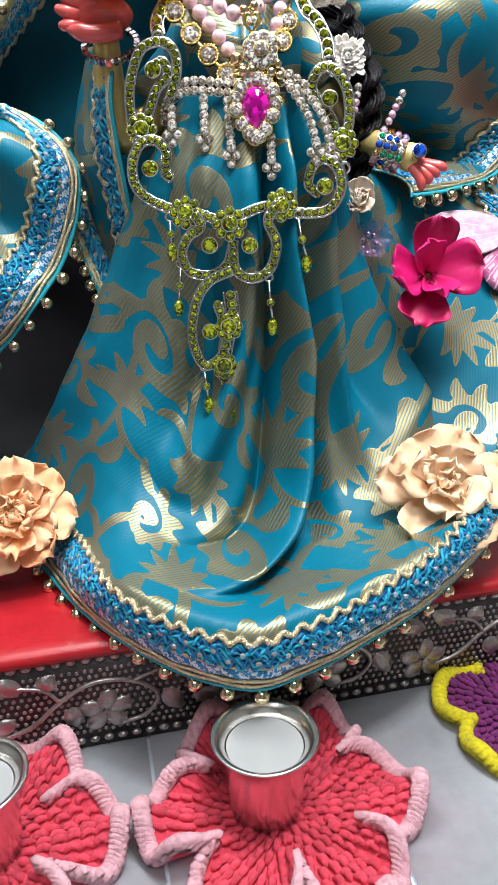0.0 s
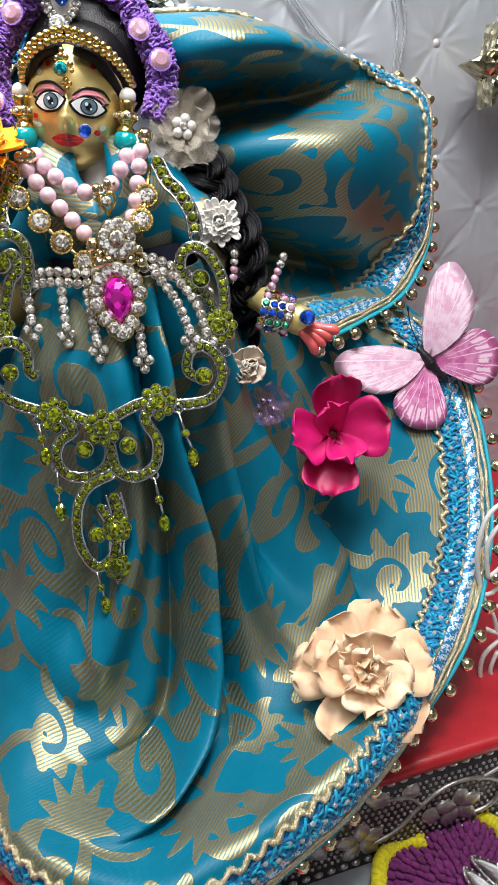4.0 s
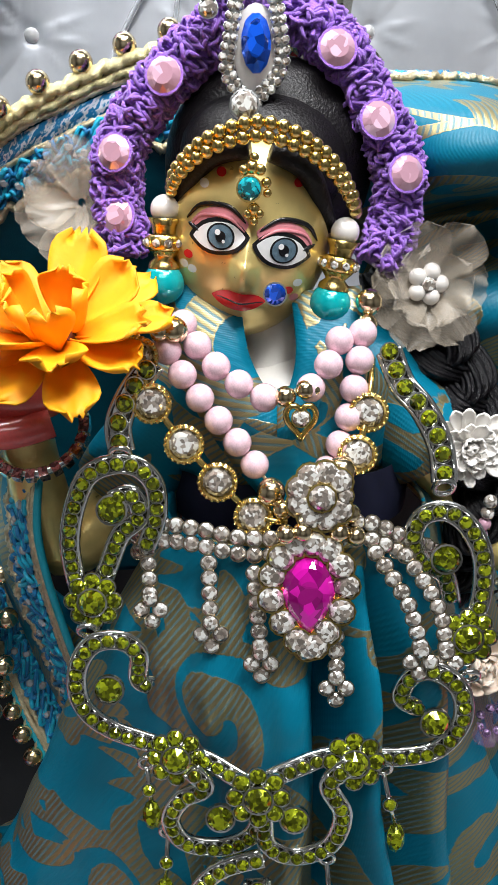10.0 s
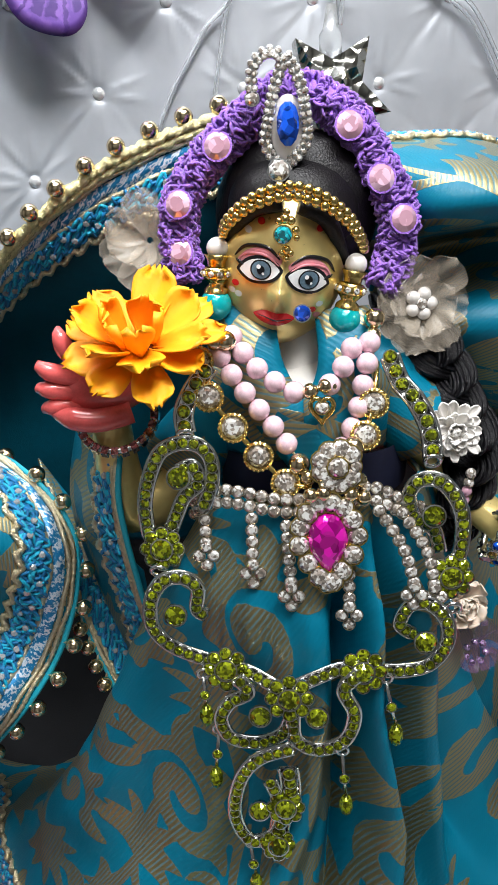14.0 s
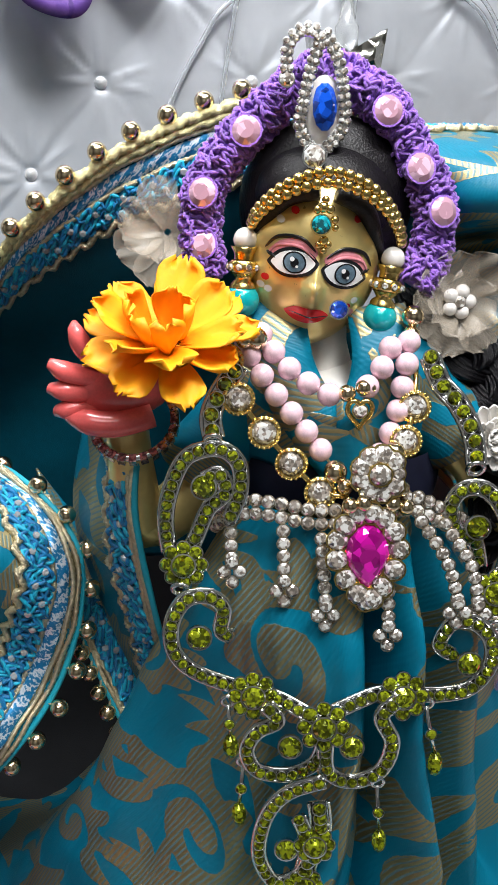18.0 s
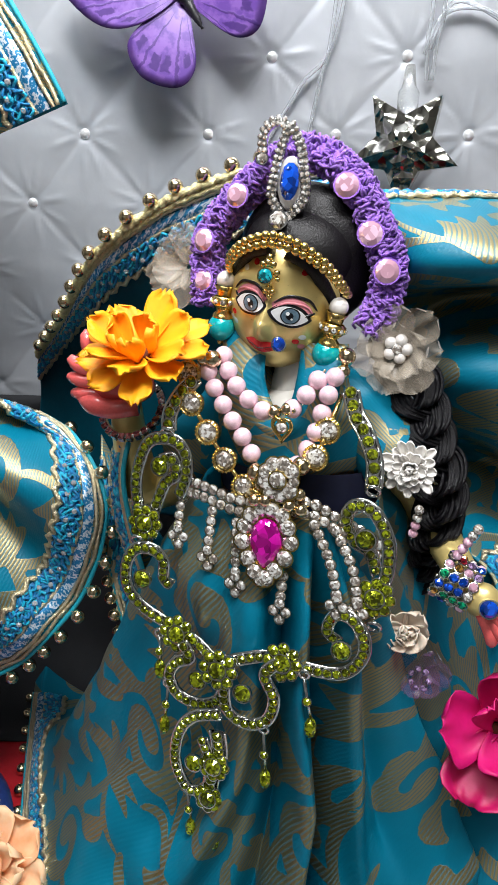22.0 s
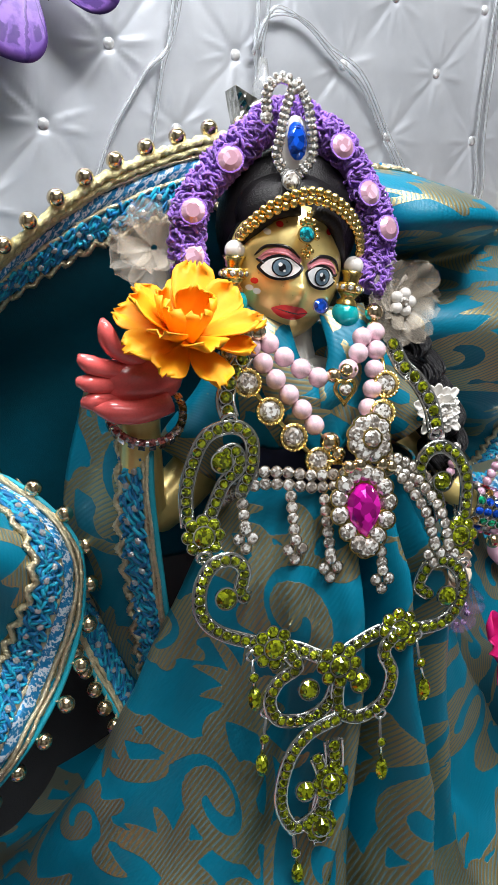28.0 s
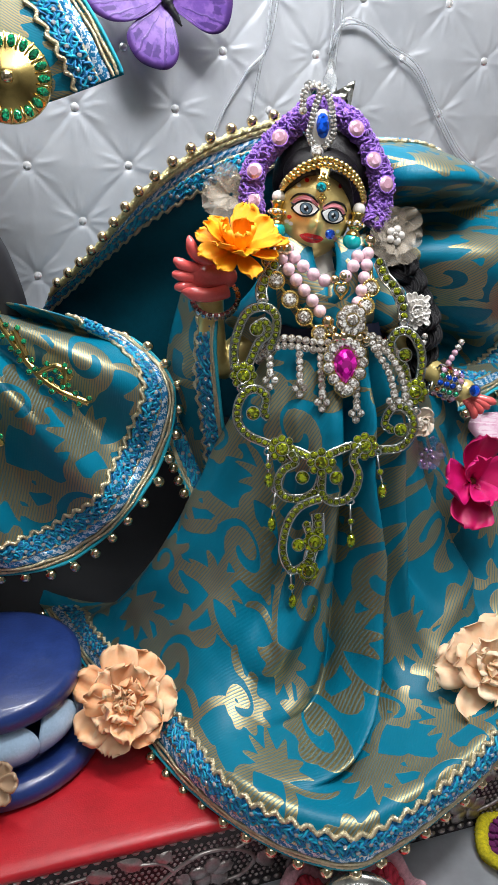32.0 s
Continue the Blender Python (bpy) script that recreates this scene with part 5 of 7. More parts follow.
def crystal_chain():
    t = thing("crystal_chain", "gold necklace of round bezel-set crystals", "necklace", at=(-0.02, 0.325, 0.35))
    b = Build().gem((0, 0, 0), (0, 0, 1), 0.0032, 0.0017, 12)
    b.slot = 1
    b.lathe([(0.0008, -0.0022), (0.0034, -0.0020), (0.0043, -0.0008), (0.0043, 0.0007), (0.0037, 0.0012), (0.0032, 0.0006)], 24)
    for i in range(20):
        a = 2 * math.pi * i / 20
        b.ball((math.cos(a) * 0.0040, math.sin(a) * 0.0040, 0.0009), 0.0005, 5, 4)
    me = b.mesh("bezel_crystal", [F_CLEAR, M_GOLD], smooth=False)
    pts = [(-0.0300, 0.331, 0.3728), (-0.0272, 0.3265, 0.3640), (-0.0207, 0.3245, 0.3555), (-0.0138, 0.3225, 0.3475), (-0.0063, 0.3205, 0.3400)]
    pts2 = [(0.0185, 0.330, 0.3600), (0.0160, 0.326, 0.3520)]
    for p in pts + pts2:
        stone("bezel_crystal", me, t, p)
    for a, e in list(zip(pts, pts[1:])) + [((-0.0312, 0.338, 0.380), pts[0]), (pts[-1], (0.0010, 0.318, 0.3395)), ((0.0200, 0.338, 0.369), pts2[0]), (pts2[0], pts2[1])]:
        link = Build().tube([vec3(a) + vec3(0, 0.001, 0), vec3(a) * 0.5 + vec3(e) * 0.5, vec3(e) + vec3(0, 0.001, 0)], 0.0008, 6)
        part("gold_link", link, M_GOLD, t)
    for p, r in (((-0.0225, 0.334, 0.3775), 0.0029), ((-0.0255, 0.333, 0.3775), 0.0022), ((-0.0024, 0.3215, 0.3455), 0.0031), ((0.0000, 0.320, 0.3420), 0.0022), ((0.0125, 0.3225, 0.3500), 0.0031), ((0.0195, 0.3450, 0.3800), 0.0030), ((0.0190, 0.343, 0.3755), 0.0024), ((0.0095, 0.319, 0.3405), 0.0022)):
        bead("gold_bead", r, M_GOLDBEAD, t, p)


crystal_chain()


def ruby_pendant():
    t = thing("magenta_pendant", "gold pendant with a magenta pear-cut stone and crystal petals", "pendant", at=(0.005, 0.313, 0.328))
    c = vec3(0.0052, 0.3108, 0.3275)
    fr = unit(FRONT)
    m = basis(FRONT)

    def pear(a, k=1.0):
        x, y = math.cos(a), math.sin(a)
        return m @ vec3(x * 0.0056 * k * (1 - 0.0 if y > 0 else (1 - 0.55 * (-y) ** 1.6)), y * (0.0076 if y > 0 else 0.0088) * k, 0)

    b = Build()
    n = 18
    rings = [(0.45, 0.0034), (0.78, 0.0025), (1.0, 0.0008), (0.98, -0.0006)]
    v = [c + pear(2 * math.pi * (i + 0.5 * (k % 2)) / n, s) + fr * h for k, (s, h) in enumerate(rings) for i in range(n)]
    f = [tuple(range(n))]
    for k in range(len(rings) - 1):
        for i in range(n):
            j = (i + 1) % n
            if k % 2 == 0:
                f += [(k * n + i, (k + 1) * n + i, k * n + j), (k * n + j, (k + 1) * n + i, (k + 1) * n + j)]
            else:
                f += [(k * n + i, (k + 1) * n + j, k * n + j), (k * n + i, (k + 1) * n + i, (k + 1) * n + j)]
    b.add(v, f)
    part("pear_stone", b, F_RUBY, t, "large magenta pear-cut stone", smooth=False)
    part("gold_rim", Build().tube([c + pear(a, 1.06) for a in np.linspace(0, 2 * math.pi, 40, endpoint=False)], 0.0007, 6, closed=True), M_GOLD, t)
    plate = np.array([[c + pear(a, s) - fr * 0.0018 for s in (0.02, 1.4)] for a in np.linspace(0, 2 * math.pi, 40, endpoint=False)])
    part("gold_plate", Build().grid(plate, closed_u=True), M_GOLD, t, thick=0.0008)
    me = stone_mesh("petal_crystal", 0.0028, 0.0016, F_CLEAR, M_GOLD)
    for i in range(14):
        a = 2 * math.pi * (i + 0.25) / 14
        stone("petal_crystal", me, t, c + pear(a, 1.42) + fr * (0.0002 + 0.0004 * (i % 2)))
    # upper crystal rosette
    c2 = vec3(0.0078, 0.3150, 0.3480)
    for i in range(9):
        a = 2 * math.pi * i / 9
        stone("petal_crystal", stone_mesh("petal_crystal", 0.0019, 0.0013, F_CLEAR, M_GOLD) if i == 0 else me, t, c2 + m @ vec3(math.cos(a) * 0.0046, math.sin(a) * 0.0046, 0))
    stone("petal_crystal", me, t, c2 + fr * 0.0016)
    part("rosette_back", Build().lathe([(0.0, -0.002), (0.006, -0.0018), (0.0068, -0.0006)], 18, m, c2), M_GOLD, t)
    for p in ((0.0005, 0.3125, 0.3405), (0.0040, 0.3130, 0.3408), (0.0115, 0.3140, 0.3400), (0.0150, 0.3150, 0.3385), (0.0140, 0.3165, 0.3430)):
        bead("gold_bead", 0.0021, M_GOLDBEAD, t, p)


ruby_pendant()


def waist_belt():
    t = thing("rhinestone_belt", "waist belt of clear rhinestone chains with flower dangles", "belt", at=(0, 0.325, 0.335))
    me = stone_mesh("clear_stone", 0.00172, 0.0007, F_CLEAR, M_CHAMPAGNE)
    row = [(-0.0345, 0.333, 0.327), (-0.0310, 0.326, 0.3335), (-0.0250, 0.3215, 0.3375), (-0.0170, 0.3185, 0.3380), (-0.0080, 0.3170, 0.3368), (0.005, 0.3170, 0.3368)]
    right = [(0.0120, 0.3175, 0.3400), (0.0185, 0.3185, 0.3395), (0.0262, 0.3205, 0.3345), (0.0330, 0.3250, 0.3290), (0.0375, 0.330, 0.322)]
    for src, dz in ((row, 0.0), (row, -0.0036), (right, 0.0), (right, -0.0036)):
        q = [(x, y - (0.0008 if dz else 0), z + dz) for x, y, z in src]
        c, _ = along(spline(q, 80), 0.0035)
        for p in c:
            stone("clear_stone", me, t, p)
        part("chain", Build().tube(spline(q, 60) + vec3(0, 0.0006, 0), 0.0006, 5), M_SILVER, t)
    for pts in ([(-0.0300, 0.3225, 0.3310), (-0.0296, 0.3180, 0.3210)], [(-0.0160, 0.3170, 0.3310), (-0.0158, 0.3120, 0.3190)], [(-0.0062, 0.3145, 0.3300), (-0.0050, 0.3100, 0.3125)], [(0.0112, 0.3110, 0.3160), (0.0113, 0.3080, 0.3075)],
                [(0.0195, 0.3160, 0.3340), (0.0262, 0.3120, 0.3240), (0.0295, 0.3100, 0.3130)], [(0.0262, 0.3180, 0.3320), (0.0330, 0.3140, 0.3220), (0.0355, 0.3120, 0.3110)]):
        line = spline(pts, 20)
        e = line[-1]
        ob = part("dangle", Build().tube(line, 0.0006, 5), M_SILVER, t, "hanging row of clear rhinestones")
        for p in along(line, 0.0033)[0]:
            stone("clear_stone", me, ob, p - vec3(0, 0.0006, 0))
        for dx, dz in ((-0.0021, -0.0030), (0.0021, -0.0030), (0, -0.0062), (0, 0.0)):
            stone("clear_stone", me, ob, e + vec3(dx, -0.0008, dz))


waist_belt()

# ---- head ornaments ----
def wreath():
    t = thing("yarn_wreath", "fluffy purple yarn wreath set with pink rhinestones", "wreath", at=(-0.005, 0.367, 0.41))
    arc = spline([(-0.0365, 0.362, 0.3875), (-0.0375, 0.364, 0.398), (-0.0368, 0.365, 0.410), (-0.0300, 0.366, 0.4205), (-0.0215, 0.367, 0.4285), (-0.0115, 0.368, 0.4365), (-0.0040, 0.369, 0.4395), (0.0050, 0.369, 0.4370), (0.0135, 0.368, 0.4305), (0.0210, 0.366, 0.4190), (0.0272, 0.364, 0.4060), (0.0262, 0.361, 0.3925), (0.0225, 0.359, 0.3850)], 150)
    part("core", Build().tube(arc, 0.0042, 10), M_PURPLE, t)
    rnd = random.Random(7)
    yarn = Build()
    tan = np.gradient(arc, axis=0)
    for i in range(1, 149):
        tn = unit(tan[i])
        s = unit(np.cross(tn, (0, -1, 0)))
        u = np.cross(s, tn)
        for k in range(16):
            a = rnd.uniform(0, 6.28)
            c0 = arc[i] + (s * math.cos(a) + u * math.sin(a)) * 0.0036 + tn * rnd.uniform(-0.001, 0.001)
            lean = unit(tn * rnd.uniform(-0.7, 0.7) + np.cross(tn, s * math.cos(a) + u * math.sin(a)) * rnd.uniform(-1, 1))
            rad = s * math.cos(a) + u * math.sin(a)
            w, h = rnd.uniform(0.0008, 0.0020), rnd.uniform(0.0014, 0.0030)
            yarn.tube([c0 - lean * w, c0 - lean * w * 0.7 + rad * h * 0.8, c0 + rad * h, c0 + lean * w * 0.7 + rad * h * 0.8, c0 + lean * w], 0.00050, 4)
    tagged(part("yarn_fluff", yarn, M_PURPLE, t), kind="stuff")
    me = stone_mesh("pink_stone", 0.0039, 0.0014, F_PINK, M_PURPLE, n=12, sides=14)
    for x, y, z, nx in ((-0.0370, 0.3585, 0.3975, -0.25), (-0.0365, 0.3590, 0.4110, -0.25), (-0.0245, 0.3605, 0.4262, -0.15), (0.0125, 0.3615, 0.4305, 0.15), (0.0215, 0.3590, 0.4165, 0.25), (0.0280, 0.3570, 0.4055, 0.3)):
        stone("pink_stone", me, t, (x, y, z), (nx, -1, 0.3))


wreath()


def crown():
    t = thing("crown_jewel", "rhinestone crown loop with a blue marquise stone", "crown", at=(-0.006, 0.358, 0.425))
    c = vec3(-0.0046, 0.3560, 0.4315)
    marq = Build().gem(c, FRONT, 0.0060, 0.0022, 12, (0.52, 1.0))
    part("marquise_stone", marq, F_BLUE, t, "deep blue marquise stone", smooth=False)
    me = stone_mesh("clear_stone", 0.0009, 0.0007, F_CLEAR, M_SILVER, n=6, sides=8)
    loop = spline([(-0.0070, 0.357, 0.4205), (-0.0108, 0.357, 0.4262), (-0.0098, 0.357, 0.4330), (-0.0082, 0.3575, 0.4400), (-0.0060, 0.358, 0.4470), (-0.0100, 0.358, 0.4488), (-0.0138, 0.358, 0.4455), (-0.0142, 0.3575, 0.4395)], 60)
    loop2 = spline([(-0.0050, 0.357, 0.4205), (0.0004, 0.357, 0.4265), (0.0000, 0.357, 0.4350), (-0.0015, 0.3575, 0.4420), (-0.0050, 0.358, 0.4480)], 50)
    for q in (loop, loop2):
        ob = part("rhinestone_wire", Build().tube(q, 0.0014, 7), M_SILVER, t)
        for off in (-0.0008, 0.0008):
            cs, tg = along(q, 0.0019)
            for p, d in zip(cs, tg):
                stone("clear_stone", me, ob, p + unit(np.cross(d, FRONT)) * off + unit(FRONT) * 0.0012)
    part("backing", Build().ball(c + vec3(0, 0.0016, -0.001), (0.0050, 0.0014, 0.0085), 16, 10), M_PEARLWHITE, t)
    stone("clear_stone", stone_mesh("clear_stone", 0.0029, 0.0017, F_CLEAR, M_SILVER), t, (-0.0072, 0.3525, 0.4200))
    stone("clear_stone", stone_mesh("clear_stone", 0.0019, 0.0012, F_CLEAR, M_SILVER), t, (-0.0142, 0.3565, 0.4380))
    # headband of gold beads in two rows
    h = thing("bead_headband", "double row of small gold beads across the hair", "headband", at=(-0.004, 0.345, 0.415))
    for k in range(2):
        q = spline([(-0.0235, 0.3520, 0.4040 - 0.0010 * k), (-0.0215, 0.3465, 0.4085 - 0.0018 * k), (-0.0150, 0.3420, 0.4142 - 0.0024 * k), (-0.0052, 0.3405, 0.4173 - 0.0026 * k), (0.0037, 0.3415, 0.4150 - 0.0026 * k), (0.0112, 0.3450, 0.4092 - 0.0024 * k), (0.0157, 0.3500, 0.4020 - 0.0016 * k), (0.0170, 0.354, 0.397)], 80)
        cs, _ = along(q, 0.0026, 0.0013 * k)
        for p in cs:
            bead("gold_bead", 0.00145, M_GOLD, h, p, 10, 7)
    # forehead drop
    d = thing("forehead_jewel", "gold forehead ornament with an aqua stone", "ornament", at=(-0.006, 0.342, 0.405))
    stone("aqua_stone", stone_mesh("aqua_stone", 0.0024, 0.0013, F_AQUA, M_GOLD, n=10, sides=16), d, (-0.0062, 0.3388, 0.4050))
    for x, z, r in ((-0.0051, 0.4108, 0.0010), (-0.0056, 0.4090, 0.0014), (-0.0040, 0.4085, 0.0012), (-0.0072, 0.4085, 0.0011), (-0.0054, 0.4010, 0.0013), (-0.0066, 0.4000, 0.0010), (-0.0043, 0.4000, 0.0010), (-0.0054, 0.3985, 0.0009), (-0.0028, 0.4060, 0.0011), (-0.0026, 0.4040, 0.0009)):
        bead("gold_bead", r, M_GOLD, d, (x, 0.3398, z), 10, 7)
    n = thing("nose_stud", "round blue nose stud in a silver cup", "stud", at=(-0.001, 0.341, 0.384))
    stone("blue_stone", stone_mesh("blue_stone", 0.0023, 0.0013, F_BLUE, M_SILVER, n=12, sides=16), n, (-0.0012, 0.3380, 0.3838))


crown()


def earrings():
    for c, s in ((vec3(0.0113, 0.3495, 0.3785), 1), (vec3(-0.0262, 0.3495, 0.3838), -1)):
        t = thing("earring", "gold earring with crystal band and turquoise bead", "earring", "pair of earrings", at=c)
        ax = unit(vec3(0.0030 * s if s > 0 else 0.0010, 0.002, 0.0150))
        m = basis(ax, (0, 1, 0))
        bead("turquoise_bead", 0.0048, M_TURQ, t, c, 20, 14)
        part("gold_cap", Build().lathe([(0.0036, 0.0034), (0.0034, 0.0045), (0.0022, 0.0056), (0.0030, 0.0066), (0.0036, 0.0072)], 16, m, c), M_GOLD, t)
        b = Build().lathe([(0.0034, 0.0072), (0.0040, 0.0078), (0.0040, 0.0100), (0.0034, 0.0106)], 18, m, c)
        part("ring_band", b, M_GOLD, t)
        me = stone_mesh("clear_stone", 0.0010, 0.0007, F_CLEAR, M_GOLD, n=6, sides=8)
        for i in range(10):
            a = 2 * math.pi * i / 10
            dr = m @ vec3(math.cos(a), math.sin(a), 0)
            stone("clear_stone", me, t, c + ax * 0.0089 + dr * 0.0041, dr)
        part("crown_cup", Build().lathe([(0.0026, 0.0106), (0.0028, 0.0124), (0.0038, 0.0142), (0.0034, 0.0142)], 12, m, c), M_GOLD, t)
        bead("white_pearl", 0.0032, M_PEARLWHITE, t, c + ax * 0.0160, 16, 11)
        bead("gold_tip", 0.0011, M_GOLD, t, c - ax * 0.0050, 10, 7)


earrings()


def wrists():
    t = thing("stone_bangle", "silver bangle of square dark stones", "bangle", at=(-0.056, 0.337, 0.352))
    me = Build().box((-0.0012, -0.0010, -0.0012), (0.0012, 0.0010, 0.0012)).mesh("square_stone", foil("foiled_smoky_stone", (0.60, 0.48, 0.47), 0.12, 0.8), smooth=False)
    ring = np.array([(-0.0560 + 0.0112 * math.cos(a), 0.3375 - 0.0090 * math.sin(a), 0.3540 - 0.0072 * math.sin(a)) for a in np.linspace(0, 2 * math.pi, 64, endpoint=False)])
    part("setting", Build().tube(ring, 0.0012, 7, closed=True), M_SILVER, t)
    cs, tg = along(np.vstack([ring, ring[:1]]), 0.0029)
    for p, d in zip(cs, tg):
        ob = part("square_stone", me, None, t, at=tuple(p + vec3(0, -0.0008, -0.0003)))
        ob.rotation_euler = turned(np.cross(d, (0, -0.6, 0.8)), d)
    t = thing("jewelled_bracelet", "stacked bracelet of many-coloured rhinestones", "bracelet", at=(0.0635, 0.335, 0.306))
    mats = [F_RED, F_BLUE, F_LILAC, F_CLEAR, F_PINK, F_EMER, foil("foiled_amber_stone", (0.75, 0.42, 0.08))]
    meshes = [stone_mesh("colour_stone", 0.00165, 0.0012, q, M_SILVER, n=6, sides=8) for q in mats]
    rnd = random.Random(3)
    ax = unit(vec3(0.0095, -0.001, -0.0035))
    m = basis(ax, (0, 0, 1))
    for k in range(4):
        c = vec3(0.0655, 0.3375, 0.3085) - ax * (0.0033 * (k - 0.6))
        part("band", Build().tube([c + m @ vec3(math.cos(a) * 0.0066, math.sin(a) * 0.0066, 0) for a in np.linspace(0, 6.283, 24, endpoint=False)], 0.0012, 6, closed=True), M_SILVER, t)
        for i in range(13):
            a = 2 * math.pi * i / 13 + k
            dr = m @ vec3(math.cos(a), math.sin(a), 0)
            stone("colour_stone", rnd.choice(meshes), t, c + dr * 0.0074, dr)
    t = thing("finger_ring", "silver finger ring with a round blue stone", "ring", at=(0.0745, 0.329, 0.309))
    stone("blue_stone", stone_mesh("blue_stone", 0.0029, 0.0018, F_BLUE, M_SILVER, n=12, sides=16), t, (0.0742, 0.3265, 0.3092), (0.1, -1, 0.4))
    part("cup", Build().ball((0.0745, 0.3285, 0.3085), (0.0030, 0.0022, 0.0028), 12, 8), M_SILVER, t)
    for pts in ([(0.0673, 0.335, 0.3320), (0.0645, 0.335, 0.3262), (0.0614, 0.335, 0.3200)], [(0.0485, 0.335, 0.3350), (0.0478, 0.335, 0.3295), (0.0468, 0.335, 0.3235)]):
        t = thing("crystal_sprig", "short spray of clear and pink crystal beads", "beads", "crystal sprigs", at=pts[1])
        for i, p in enumerate(along(spline(pts, 30), 0.0030)[0]):
            bead("crystal_bead", 0.0017, F_CLEAR if i < 2 else F_PINK, t, p, 8, 6)
        part("wire", Build().tube(spline(pts, 12), 0.0004, 5), M_SILVER, t)


wrists()


def braid():
    t = thing("hair_braid", "thick black plait of false hair", "hair braid", at=(0.05, 0.363, 0.32))
    ax = spline([(0.028, 0.372, 0.380), (0.040, 0.362, 0.364), (0.048, 0.355, 0.348), (0.053, 0.353, 0.331), (0.052, 0.3545, 0.312), (0.047, 0.362, 0.288), (0.046, 0.362, 0.265)], 160)
    s = np.linspace(0, 1, 160)
    rnd = random.Random(9)
    for k in range(3):
        b = Build()
        for j in range(26):
            a, rr = rnd.uniform(0, 6.28), rnd.uniform(0.0008, 0.0044)
            ph = s * 2 * math.pi * 4.2 + k * 2.094
            off = np.stack([0.0062 * np.sin(ph) + rr * math.cos(a), 0.0040 * np.sin(2 * ph) + rr * 0.8 * math.sin(a) - 0.001, 0.001 * np.cos(ph) + rr * 0.3 * math.sin(a + 1)], 1)
            b.tube(ax + off * np.interp(s, [0, 0.1, 0.9, 1], [0.8, 1, 0.8, 0.5])[:, None], 0.00075, 4)
        tagged(part("hair_strand", b, M_GREYBLACK, t), kind="stuff")


braid()

# ---- flowers ----
def petal_grid(length, width, cup=0.0, curl=0.0, ripple=0.0, notch=0.0, seed=0.0, nu=11, nv=9, base=0.22, tip=0.76):
    """A petal lying along +x, face towards +z."""
    g = np.zeros((nu, nv, 3))
    for i, s in enumerate(np.linspace(0, 1, nu)):
        w = width * (base + (1 - base) * math.sin(math.pi * min(1, s / (2 * tip))) if s < tip else (base + (1 - base)) * math.sqrt(max(0.02, 1 - ((s - tip) / (1.02 - tip)) ** 2)))
        for k, q in enumerate(np.linspace(-1, 1, nv)):
            edge = 1 + (notch * (math.sin(q * 13 + seed * 5) - q * q) * max(0.0, s - 0.7) * 2.5)
            x = length * s * edge
            z = cup * width * q * q + curl * length * s * s + ripple * math.sin(q * 6 + seed * 7 + s * 4) * s * s
            g[i, k] = (x, w * q * 0.5, z)
    return g


def petal_mat(name, base, tip, rough=0.55, translucent=0.25):
    g = Nodes(name)
    co = g.n("ShaderNodeTexCoord").outputs["Object"]
    rnd = g.n("ShaderNodeObjectInfo").outputs["Random"]
    f = g.math("ADD", g.math("MULTIPLY", g.noise(co, 160.0, 3.0), 0.7), g.math("MULTIPLY", rnd, 0.35))
    g.set(base=g.ramp(f, [(0.3, base), (0.75, tip)]), rough=rough, sss=translucent)
    g.bsdf.inputs["Subsurface Radius"].default_value = (0.006, 0.004, 0.003)
    g.bump(g.noise(co, 900.0, 2.0), 0.10, 0.0005)
    return g.m


M_PEACH = petal_mat("peach_petal", (0.88, 0.45, 0.22), (0.95, 0.66, 0.42), 0.8, 0.35)
M_PEACHPALE = petal_mat("pale_peach_petal", (0.88, 0.56, 0.34), (0.94, 0.75, 0.54), 0.85, 0.25)
M_ORANGE = petal_mat("orange_petal", (0.90, 0.34, 0.001), (0.95, 0.43, 0.002), 0.62)
M_MAGENTA = petal_mat("magenta_petal", (0.50, 0.003, 0.10), (0.64, 0.006, 0.17), 0.5)
M_DARKCORE = mat("dark_flower_core", (0.10, 0.02, 0.005), 0.8, vary=0.4, scale=600)
M_GREENLEAF = mat("green_sepal", (0.06, 0.13, 0.03), 0.6, vary=0.3, scale=300)
M_OFFWHITE = mat("white_resin", (0.80, 0.77, 0.73), 0.5, vary=0.06, scale=300)
M_CREAM = petal_mat("cream_petal", (0.62, 0.50, 0.40), (0.78, 0.68, 0.57))


def tulle_mat(name, colour):
    g = Nodes(name)
    co = g.n("ShaderNodeTexCoord").outputs["Object"]
    w = g.noise(co, 2500.0, 1.0)
    g.set(base=colour, rough=0.35, alpha=g.math("ADD", 0.22, g.math("MULTIPLY", w, 0.25)), sheen=0.5)
    return g.m


M_TULLE = tulle_mat("grey_organza", (0.50, 0.43, 0.34))
M_LILAC = tulle_mat("lilac_organza", (0.17, 0.07, 0.20))


